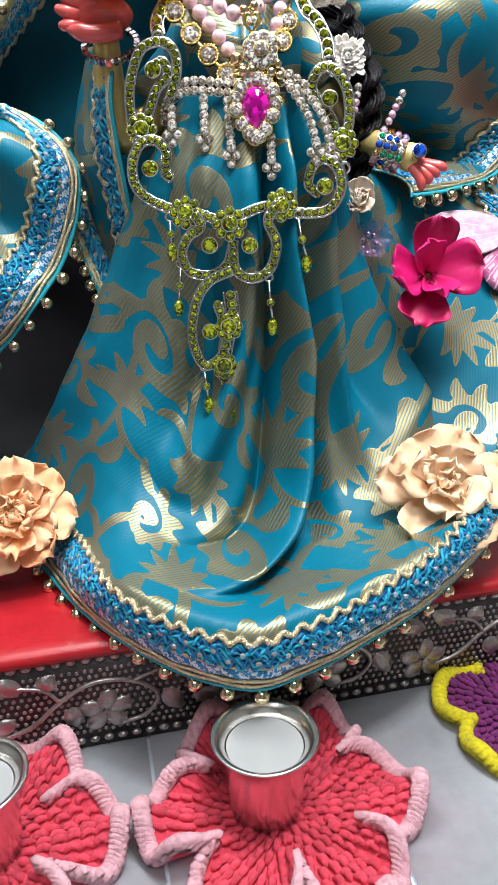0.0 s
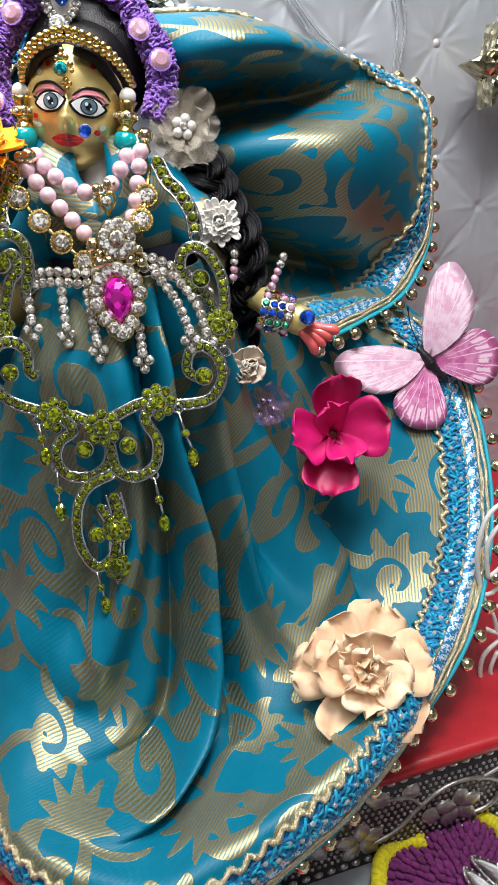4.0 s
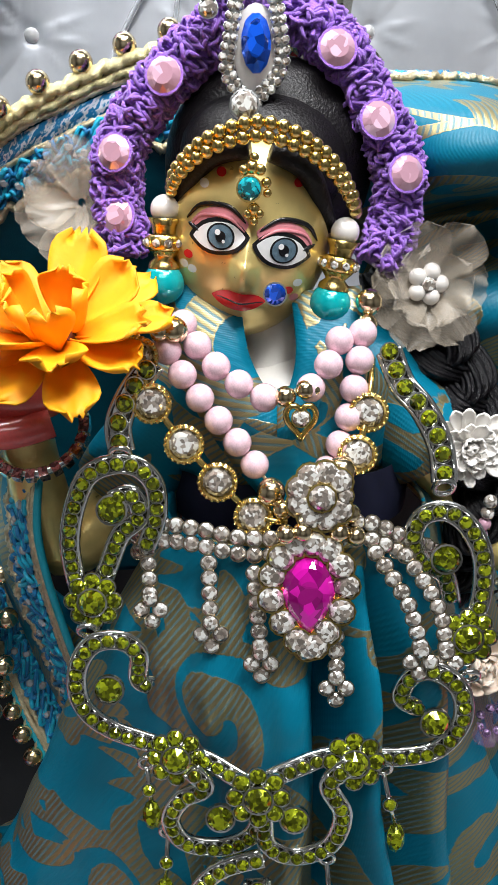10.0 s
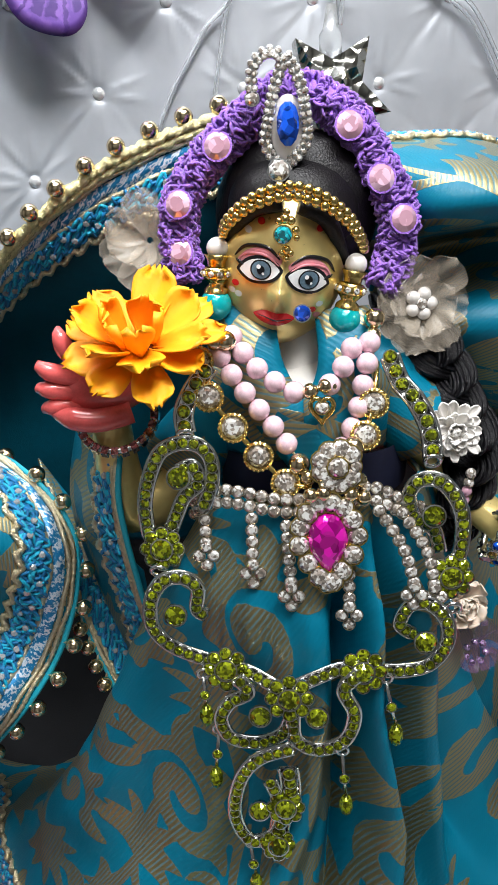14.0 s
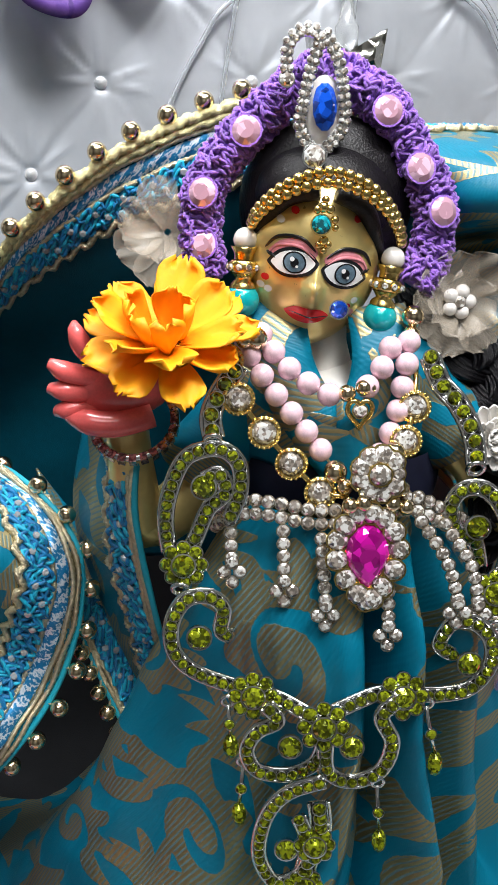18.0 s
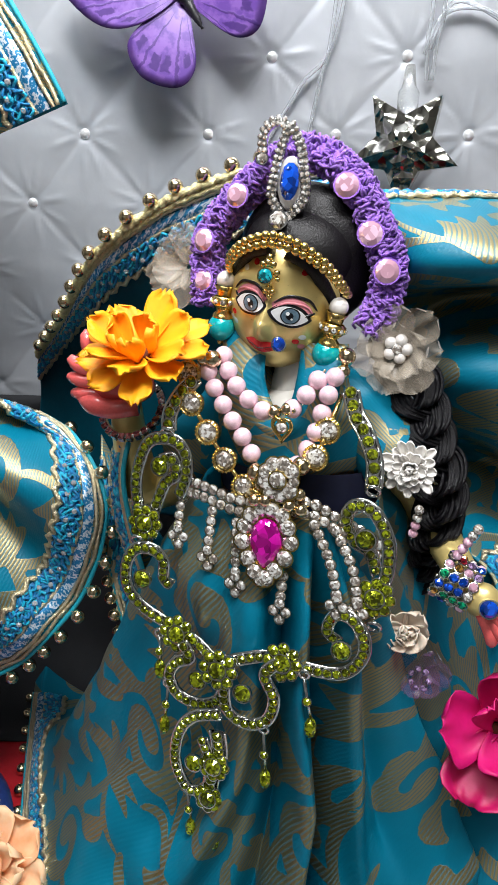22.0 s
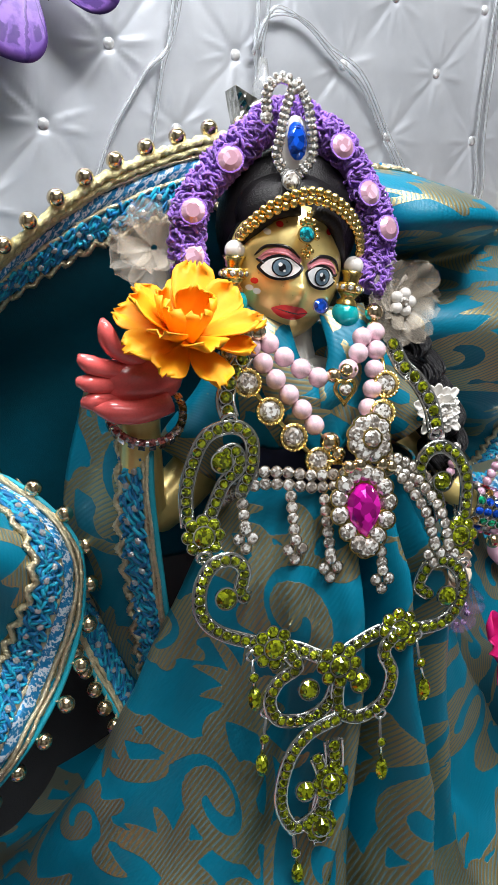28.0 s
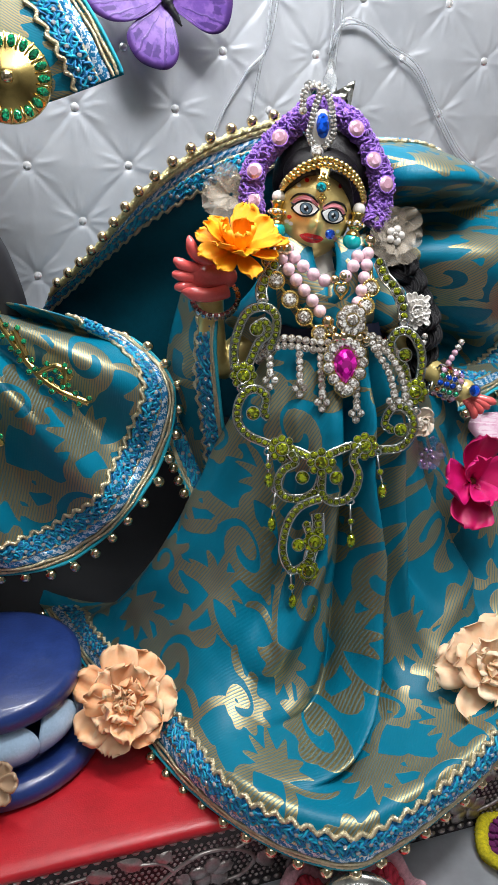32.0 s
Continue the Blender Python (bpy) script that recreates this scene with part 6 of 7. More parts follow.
def put_petals(t, name, c, nrm, spec, material, seed=0, up=(0, 0, 1), thick=0.0004):
    """spec: rows of count, radius where it starts, length, width, lift in degrees, cup, curl, ripple, notch."""
    m = basis(nrm, up)
    rnd = random.Random(seed)
    for row, (n, r0, ln, wd, lift, cup, curl, rip, notch) in enumerate(spec):
        for i in range(n):
            a = 2 * math.pi * (i + 0.5 * (row % 2) + rnd.uniform(-0.18, 0.18)) / n
            k = rnd.uniform(0.85, 1.12)
            g = petal_grid(ln * k, wd * rnd.uniform(0.9, 1.12), cup, curl * rnd.uniform(0.5, 1.4), rip, notch, rnd.random())
            e = radians(lift + rnd.uniform(-8, 8))
            tw = radians(rnd.uniform(-14, 14))
            rx = np.array(((1, 0, 0), (0, math.cos(tw), -math.sin(tw)), (0, math.sin(tw), math.cos(tw))))
            ry = np.array(((math.cos(e), 0, -math.sin(e)), (0, 1, 0), (math.sin(e), 0, math.cos(e))))
            rz = np.array(((math.cos(a), -math.sin(a), 0), (math.sin(a), math.cos(a), 0), (0, 0, 1)))
            p = (g @ rx.T) @ ry.T + vec3(r0, 0, 0.0006 * row)
            part(name, Build().grid((p @ rz.T) @ m.T + np.asarray(c)), material, t, thick=thick)


def flowers():
    t = thing("marigold", "fresh orange pot marigold resting in the raised palm", "flower", at=(-0.049, 0.328, 0.372))
    put_petals(t, "petal", (-0.0450, 0.3270, 0.3780), (0.05, -0.46, 0.88), [(9, 0.0034, 0.0195, 0.0112, 8, 0.10, -0.05, 0.0008, 0.06), (7, 0.0040, 0.0185, 0.0112, 38, 0.16, 0.0, 0.0008, 0.06), (5, 0.0046, 0.0135, 0.0090, 64, 0.20, 0.10, 0.0008, 0.06)], M_ORANGE, 5)
    part("flower_core", Build().ball((-0.0450, 0.3275, 0.3785), (0.0044, 0.0034, 0.0026), 14, 9), M_DARKCORE, t)
    part("sepal", Build().ball((-0.0455, 0.3310, 0.3765), (0.0048, 0.0040, 0.0045), 12, 8), M_GREENLEAF, t)
    for c, nrm, mats, sd, lab in (((0.0825, 0.2815, 0.1715), (0.10, -0.80, 0.75), (M_PEACHPALE, M_PEACHPALE), 11, "pale peach cloth carnation lying on the skirt hem"), ((-0.1030, 0.2785, 0.1590), (0.05, -0.75, 0.65), (M_PEACH, M_PEACH), 12, "orange peach cloth carnation beside the skirt hem")):
        t = thing("carnation", lab, "flower", "peach carnations", at=(c[0], c[1], 0.14))
        spec = [(6, 0.003, 0.0255, 0.0250, 6, 0.06, 0.03, 0.0024, 0.05), (5, 0.002, 0.0200, 0.0215, 26, 0.10, 0.06, 0.0028, 0.05), (5, 0.001, 0.0145, 0.0130, 50, 0.20, 0.05, 0.0026, 0.05), (4, 0.0005, 0.0110, 0.0090, 74, 0.28, 0.05, 0.0020, 0.05)] if sd == 11 else \
               [(7, 0.003, 0.0230, 0.0215, 6, 0.08, 0.04, 0.0026, 0.05), (7, 0.002, 0.0195, 0.0185, 26, 0.12, 0.06, 0.0030, 0.05), (6, 0.001, 0.0155, 0.0140, 46, 0.18, 0.06, 0.0028, 0.05), (6, 0.0005, 0.0125, 0.0100, 66, 0.24, 0.06, 0.0022, 0.05), (4, 0.0, 0.0095, 0.0080, 82, 0.28, 0.06, 0.0016, 0.05)]
        put_petals(t, "petal", vec3(c) + unit(nrm) * 0.004, nrm, spec, mats[0], sd, thick=0.0003)
        part("sepal", Build().lathe([(0.0008, -0.014), (0.0035, -0.011), (0.0050, -0.004), (0.0040, 0.0)], 14, basis(nrm), c), M_GREENLEAF, t)
    t = thing("magenta_flower", "magenta silk blossom tucked behind the skirt", "flower", at=(0.0825, 0.345, 0.235))
    put_petals(t, "petal", (0.0825, 0.3370, 0.2540), (0.10, -1, 0.40), [(4, 0.001, 0.0245, 0.0235, 22, 0.14, 0.16, 0.0018, 0.03), (2, 0.002, 0.0190, 0.0190, 42, 0.20, 0.12, 0.002, 0.03)], M_MAGENTA, 27)
    part("flower_core", Build().ball((0.0825, 0.3355, 0.2542), 0.0022, 10, 7), M_DARKCORE, t)
    t = thing("white_button_flower", "white resin chrysanthemum pinned on the plait", "flower", at=(0.0435, 0.345, 0.346))
    put_petals(t, "petal", (0.0435, 0.3425, 0.3460), (0.05, -1, 0.25), [(16, 0.0010, 0.0086, 0.0032, 16, 0.2, 0.06, 0, 0), (14, 0.0006, 0.0072, 0.0030, 36, 0.2, 0.08, 0, 0), (11, 0.0004, 0.0056, 0.0028, 55, 0.2, 0.1, 0, 0), (8, 0.0002, 0.0042, 0.0026, 74, 0.2, 0.1, 0, 0)], M_OFFWHITE, 31)
    for c, nrm, sd, lab in (((0.0335, 0.3580, 0.3810), (0.1, -1, 0.15), 41, "grey organza flower with a cluster of pearls"), ((-0.0475, 0.3700, 0.3990), (-0.2, -1, 0.3), 42, "white organza flower half hidden behind the marigold")):
        t = thing("organza_flower", lab, "flower", at=c)
        put_petals(t, "petal", c, nrm, [(7, 0.001, 0.0150, 0.0125, 10, 0.12, 0.06, 0.0016, 0.03), (6, 0.001, 0.0115, 0.0110, 34, 0.15, 0.1, 0.0014, 0.03)], M_TULLE, sd, thick=0.0)
        if sd == 42:
            continue
        m = basis(nrm)
        for i in range(5):
            a = 2 * math.pi * i / 5
            bead("white_pearl", 0.0021, M_PEARLWHITE, t, vec3(c) + m @ vec3(math.cos(a) * 0.0029, math.sin(a) * 0.0029, 0.0040), 12, 8)
        stone("crystal", stone_mesh("crystal", 0.0018, 0.0012, F_CLEAR, M_SILVER), t, vec3(c) + m @ vec3(0, 0, 0.0050), nrm)
    t = thing("small_rose", "small cream cloth rose at the waist", "flower", at=(0.0475, 0.333, 0.290))
    put_petals(t, "petal", (0.0480, 0.3325, 0.2905), (0.35, -1, 0.2), [(6, 0.001, 0.0080, 0.0080, 25, 0.2, 0.1, 0.0008, 0.03), (5, 0.0005, 0.0062, 0.0062, 52, 0.25, 0.15, 0.0006, 0.03), (4, 0.0, 0.0048, 0.0048, 76, 0.3, 0.2, 0.0004, 0.03)], M_CREAM, 51)
    t = thing("lilac_flower", "sheer lilac blossom with crystal stamens", "flower", at=(0.055, 0.336, 0.271))
    put_petals(t, "petal", (0.0550, 0.3350, 0.2720), (0.3, -1, 0.3), [(5, 0.001, 0.0100, 0.0082, 20, 0.15, 0.1, 0.0010, 0.03)], M_LILAC, 61, thick=0.0)
    for i in range(7):
        bead("crystal_bead", 0.0012, F_LILAC, t, (0.055 + 0.0032 * math.cos(i * 0.9), 0.3315, 0.2705 + 0.0045 * math.sin(i * 0.9)), 8, 6)


flowers()


# ---- butterflies ----
def wing_mat(name, ground, vein, edge, ribs):
    """Printed wing: ribs raying from the root, a row of spots, a margin and mottling."""
    g = Nodes(name)
    sep = g.n("ShaderNodeSeparateXYZ")
    g.put(sep.inputs[0], g.n("ShaderNodeUVMap").outputs[0])
    r, a = sep.outputs[0], sep.outputs[1]
    co = g.n("ShaderNodeTexCoord").outputs["Object"]
    n = g.noise(co, 220.0, 3.0)
    cell = g.math("ABSOLUTE", g.math("SUBTRACT", g.math("FRACT", g.math("ADD", g.math("MULTIPLY", a, ribs), g.math("MULTIPLY", n, 0.5))), 0.5))
    rib = g.math("MULTIPLY", g.step(cell, 0.41, 0.46), g.step(r, 0.12, 0.3))
    spot = g.math("MULTIPLY", g.math("SUBTRACT", 1.0, g.step(cell, 0.16, 0.26)), g.math("SUBTRACT", 1.0, g.step(g.math("ABSOLUTE", g.math("SUBTRACT", r, g.math("ADD", 0.62, g.math("MULTIPLY", n, 0.3)))), 0.07, 0.11)))
    col = g.mix(g.step(n, 0.38, 0.62), ground, edge)
    col = g.mix(g.math("MULTIPLY", g.step(r, 0.86, 0.95), 0.7), col, tuple(c * 0.45 for c in ground))
    col = g.mix(g.math("MAXIMUM", g.math("MULTIPLY", rib, 0.75), g.math("MULTIPLY", spot, 0.85)), col, vein)
    g.set(base=col, rough=0.42, coat=0.2)
    g.bump(rib, 0.25, 0.0005)
    return g.m


def wing(outline, root, m, c):
    """Fan of the outline round its root; outline in the butterfly's plane."""
    q = spline([(x, y, 0) for x, y in outline], 60, closed=True)
    g = np.zeros((60, 9, 3))
    uv = np.zeros((60, 9, 2))
    for i in range(60):
        for k, s in enumerate(np.linspace(0.02, 1, 9)):
            x, y = root[0] + (q[i, 0] - root[0]) * s, root[1] + (q[i, 1] - root[1]) * s
            g[i, k] = (x, y, 0.0022 * math.sin(math.hypot(x, y) * 70) + abs(x) * 0.18)
            uv[i, k] = (s, abs(i / 30.0 - 1.0))
    return Build().grid(g @ m.T + c, closed_u=True, uv=uv)


def butterfly(name, label, c, nrm, up, size, upper, lower, body):
    t = thing(name, label, "butterfly ornament", "cloth butterflies", at=c)
    m = basis(nrm, up)
    c = vec3(c)
    k = size
    for sx in (-1, 1):
        fore = [(sx * 0.02 * k, 0.10 * k), (sx * 0.30 * k, 0.55 * k), (sx * 0.75 * k, 0.86 * k), (sx * 1.02 * k, 0.80 * k), (sx * 0.98 * k, 0.45 * k), (sx * 0.80 * k, 0.16 * k), (sx * 0.45 * k, 0.02 * k)]
        hind = [(sx * 0.02 * k, 0.02 * k), (sx * 0.42 * k, 0.04 * k), (sx * 0.74 * k, -0.06 * k), (sx * 0.78 * k, -0.40 * k), (sx * 0.52 * k, -0.68 * k), (sx * 0.26 * k, -0.62 * k), (sx * 0.08 * k, -0.26 * k)]
        part("forewing", wing(fore, (sx * 0.02 * k, 0.06 * k), m, c + m[:, 2] * 0.0012), upper, t, thick=0.0005)
        part("hindwing", wing(hind, (sx * 0.02 * k, 0.0), m, c), lower, t, thick=0.0005)
        ant = spline([(sx * 0.03 * k, 0.28 * k, 0.002), (sx * 0.10 * k, 0.55 * k, 0.004), (sx * 0.22 * k, 0.78 * k, 0.006)], 12)
        part("antenna", Build().tube(ant @ m.T + c, np.r_[np.full(10, 0.00028), 0.0005, 0.0005], 5), body, t)
    b = Build()
    prof = np.linspace(0, 1, 26)
    pts = np.stack([np.zeros(26), (0.28 - 0.62 * prof) * k, np.full(26, 0.0016)], 1)
    rad = 0.075 * k * (0.25 + 0.75 * np.sin(np.pi * np.clip(prof * 1.05, 0, 1)) ** 0.6) * (1 - 0.25 * (prof > 0.5)) * (1 + 0.10 * np.sin(prof * 70) * (prof > 0.45))
    part("body", b.tube(pts @ m.T + c, rad, 10), body, t, "ridged black body")


M_BODY = mat("black_plastic_body", (0.012, 0.011, 0.014), 0.35, vary=0.2, scale=400, bump=0.3, bump_scale=1500)
butterfly("pink_butterfly", "pale pink cloth butterfly with white spots on the skirt edge", (0.1345, 0.3770, 0.2680), (0.05, -1, 0.35), (-0.55, 0.2, 0.75), 0.036,
          wing_mat("pale_pink_wing", (0.74, 0.40, 0.56), (0.88, 0.72, 0.80), (0.84, 0.60, 0.72), 7.0), wing_mat("pink_wing", (0.50, 0.10, 0.28), (0.86, 0.66, 0.76), (0.66, 0.24, 0.44), 8.0), M_BODY)
butterfly("purple_butterfly", "purple cloth butterfly on the quilted board", (-0.0815, 0.4440, 0.4930), (0.2, -1, 0.1), (-0.55, 0, 0.83), 0.040,
          wing_mat("purple_wing", (0.12, 0.05, 0.27), (0.05, 0.018, 0.14), (0.20, 0.10, 0.38), 5.0), wing_mat("lilac_wing", (0.11, 0.045, 0.26), (0.045, 0.016, 0.13), (0.19, 0.09, 0.36), 4.0), M_BODY)


def white_filigree():
    t = thing("filigree_butterfly", "white lacy cut-out butterfly leaning at the skirt", "ornament", at=(0.148, 0.318, 0.155))
    def curve(pts, r=0.0011):
        return Build().tube(spline([(0.149 + x, 0.318 + x * 0.2, z) for x, z in pts], 40), r, 7)
    for pts in ([(-0.006, 0.178), (-0.0085, 0.200), (-0.004, 0.218), (0.006, 0.222), (0.014, 0.208), (0.010, 0.190), (0.000, 0.178), (-0.006, 0.178)],
                [(-0.003, 0.186), (-0.004, 0.202), (0.002, 0.212), (0.008, 0.206), (0.004, 0.192), (-0.003, 0.186)],
                [(0.004, 0.150), (-0.004, 0.142), (-0.0045, 0.128), (0.003, 0.118), (0.013, 0.121), (0.016, 0.134), (0.012, 0.148), (0.004, 0.150)],
                [(0.003, 0.143), (0.0, 0.132), (0.006, 0.124), (0.011, 0.131), (0.008, 0.141), (0.003, 0.143)], [(-0.006, 0.178), (0.0, 0.165), (0.004, 0.150)], [(-0.002, 0.172), (0.008, 0.166), (0.016, 0.170)], [(-0.003, 0.158), (0.004, 0.154), (0.014, 0.158)]):
        part("lace_rib", curve(pts), M_OFFWHITE, t)


white_filigree()


# ---- the offerings in front ----
def yarn_mat(name, colour):
    return mat(name, colour, 0.85, vary=0.35, scale=500, bump=0.8, bump_scale=2600, island=0.2, sheen=0.05)


M_CORAL = yarn_mat("coral_yarn", (0.80, 0.06, 0.11))
M_PALEPINK = yarn_mat("pale_pink_yarn", (0.88, 0.44, 0.51))
M_YELLOW = yarn_mat("yellow_yarn", (0.72, 0.62, 0.01))
M_PLUM = yarn_mat("plum_yarn", (0.17, 0.012, 0.13))


def crochet_mat(label, c, petals, radius, turn, body, edge, ruffle, seed, depth=0.36):
    t = thing("crochet_mat", label, "crochet mat", "crochet flower mats", at=c)
    rnd = random.Random(seed)

    def rim(a):
        s = abs(math.cos((a - turn) * petals / 2))
        return radius * (1 - depth + depth * s ** 0.40)

    def z_of(a, k):
        return c[2] + 0.0022 + ruffle * k ** 3 * (0.5 + 0.5 * math.sin(a * petals * 2 + 0.8 * math.sin(a * 3 + seed)))

    g = np.zeros((120, 14, 3))
    for i, a in enumerate(np.linspace(0, 2 * math.pi, 120, endpoint=False)):
        for j, k in enumerate(np.linspace(0.0, 0.93, 14)):
            g[i, j] = (c[0] + rim(a) * k * math.cos(a), c[1] + rim(a) * k * math.sin(a), z_of(a, k) - 0.0004)
    part("base_stitches", Build().grid(g, closed_u=True), body, t, thick=0.0025)
    st = Build()
    for k in np.arange(0.10, 0.93, 0.095):
        n = int(2 * math.pi * radius * k * 0.85 / 0.0031)
        for i in range(n):
            a = 2 * math.pi * (i + rnd.uniform(-0.2, 0.2)) / n
            q = np.array([(c[0] + rim(b) * kk * math.cos(b), c[1] + rim(b) * kk * math.sin(b), z_of(b, kk) + dz) for b, kk, dz in ((a, k - 0.055, 0.0003), (a + 0.02, k - 0.01, 0.0024), (a, k + 0.05, 0.0010))])
            st.tube(spline(q, 6), np.array((0.0008, 0.0013, 0.0015, 0.0014, 0.0013, 0.0008)) * rnd.uniform(0.85, 1.15), 5, up=(0, 0, 1))
    tagged(part("raised_stitch", st, body, t), kind="stuff")
    aa = np.linspace(0, 2 * math.pi, 900, endpoint=False)
    ed = Build()
    for ph in range(3):
        q = [(c[0] + (rim(a) * 0.97 + 0.0021 * math.cos(a * 110 + ph * 2.094)) * math.cos(a), c[1] + (rim(a) * 0.97 + 0.0021 * math.cos(a * 110 + ph * 2.094)) * math.sin(a), z_of(a, 1.0) + 0.0012 + 0.0021 * math.sin(a * 110 + ph * 2.094)) for a in aa]
        ed.tube(q, 0.0018, 5, closed=True, up=(0, 0, 1))
    part("looped_edge", ed, edge, t, "contrasting looped yarn edging")
    return t


crochet_mat("coral crochet flower mat with ruffled pale pink edge", (0.0125, 0.1900, TABLE + 0.0005), 6, 0.0530, 0.17, M_CORAL, M_PALEPINK, 0.0120, 2, 0.48)
crochet_mat("coral crochet flower mat with ruffled pale pink edge", (-0.0980, 0.1680, TABLE + 0.0005), 6, 0.0560, 0.20, M_CORAL, M_PALEPINK, 0.0120, 5, 0.48)
crochet_mat("plum crochet flower mat with bright yellow edge", (0.1215, 0.2440, TABLE + 0.0005), 5, 0.0410, 0.30, M_PLUM, M_YELLOW, 0.0030, 8, 0.30)


def cup(c):
    t = thing("steel_tumbler", "small stainless steel tumbler filled with water", "tumbler", "steel tumblers", at=c)
    prof = [(0.0, 0.0), (0.0120, 0.0), (0.0134, 0.0012), (0.0140, 0.010), (0.0142, 0.022), (0.0150, 0.0285), (0.0176, 0.0318), (0.0193, 0.0328), (0.0196, 0.0334), (0.0190, 0.0338), (0.0170, 0.0328), (0.0146, 0.0298), (0.0136, 0.022), (0.0132, 0.004), (0.0, 0.003)]
    part("body", Build().lathe(prof, 48, c=c), mat("polished_steel", (0.80, 0.79, 0.76), 0.24, 1.0, vary=0.06, scale=80), t)
    g = Nodes("water")
    g.set(base=(0.52, 0.54, 0.55), rough=0.14, trans=0.35, ior=1.33)
    part("water", Build().lathe([(0.0, 0.0285), (0.0060, 0.0286), (0.0140, 0.0287)], 40, c=c), g.m, t, "clear water")


cup((0.0065, 0.1925, TABLE + 0.0050))
cup((-0.0930, 0.1720, TABLE + 0.0050))


def sandals():
    for dx, dy, rot in ((0.0, 0.0, -62), (0.0075, 0.0065, -48)):
        c = vec3(0.1250 + dx, 0.2400 + dy, TABLE + 0.0082)
        t = thing("silver_sandal", "tiny embossed silver sandal on the plum mat", "sandal", "pair of silver sandals", at=c)
        ca, sa = math.cos(radians(rot)), math.sin(radians(rot))
        m = np.array(((ca, -sa, 0), (sa, ca, 0), (0, 0, 1)))
        out = np.array([(0.0145 * math.cos(a), (0.0046 + 0.0012 * math.cos(a)) * math.sin(a), 0) for a in np.linspace(0, 2 * math.pi, 40, endpoint=False)])
        g = np.stack([out * 0.02 + vec3(0, 0, 0.0012), out * 0.8 + vec3(0, 0, 0.0008), out + vec3(0, 0, 0.0016), out * 1.02, out * 0.9 - vec3(0, 0, 0.0010)], 1)
        part("sole", Build().grid(g @ m.T + c, closed_u=True), M_SILVER, t)
        b = Build()
        for p in out[::2]:
            b.ball((m @ (p * 0.96 + vec3(0, 0, 0.0017))) + c, 0.0006, 6, 5)
        part("beaded_rim", b, M_SILVER, t)
        strap = np.array([(0.006, -0.0050 + 0.0100 * s, 0.0010 + 0.0052 * math.sin(math.pi * s)) for s in np.linspace(0, 1, 12)])
        part("strap", Build().tube(strap @ m.T + c, 0.0012, 6, flat=0.5), M_SILVER, t)


sandals()


# ---- star lights and clear cables on the board ----
def star_mat(name, colour):
    g = Nodes(name)
    co = g.n("ShaderNodeTexCoord").outputs["Object"]
    v = g.n("ShaderNodeTexVoronoi")
    g.put(v.inputs["Vector"], co)
    g.put(v.inputs["Scale"], 150.0)
    g.set(base=g.mix(v.outputs["Distance"], tuple(c * 0.7 for c in colour), colour), rough=0.16, metal=1.0)
    g.bump(v.outputs["Distance"], 1.0, 0.003)
    return g.m


def star(c, size, yaw, roll, colour, label):
    t = thing("star_light", label, "star ornament", "star lights", at=c)
    m = basis((math.sin(yaw), -math.cos(yaw), 0.1))
    b = Build()
    pts = []
    for i in range(10):
        a = math.pi / 2 + roll + math.pi * i / 5
        r = size if i % 2 == 0 else size * 0.50
        pts.append((r * math.cos(a), r * math.sin(a)))
    v = [m @ vec3(x, y, 0.30 * size * -1) + c for x, y in pts] + [m @ vec3(x, y, 0.30 * size) + c for x, y in pts] + [m @ vec3(0, 0, size * 0.52) + c, m @ vec3(0, 0, -size * 0.52) + c]
    f = []
    for i in range(10):
        j = (i + 1) % 10
        f += [(i, j, 10 + j, 10 + i), (10 + i, 10 + j, 20), (j, i, 21)]
    b.add(v, f)
    part("hammered_shell", b, star_mat("hammered_" + ("gold" if colour[2] < 0.4 else "silver"), colour), t, "hammered metallic star shell", smooth=False)
    g = Nodes("clear_socket")
    g.set(base=(0.85, 0.87, 0.88), rough=0.12, trans=0.85, ior=1.45)
    part("bulb_socket", Build().lathe([(0.0, -0.002), (0.0042, -0.002), (0.0044, 0.006), (0.0030, 0.008), (0.0018, 0.016), (0.0, 0.0165)], 16, np.eye(3), vec3(c) + vec3(0, 0, size * 0.62)), g.m, t, "clear plastic bulb socket")


star(vec3(0.0115, 0.4560, 0.4370), 0.0235, 0.1, 0.63, (0.60, 0.59, 0.53), "hammered silver star light hanging before the board")
star(vec3(0.2060, 0.5080, 0.3930), 0.0230, 0.3, 0.15, (0.66, 0.60, 0.38), "hammered pale gold star light hanging before the board")


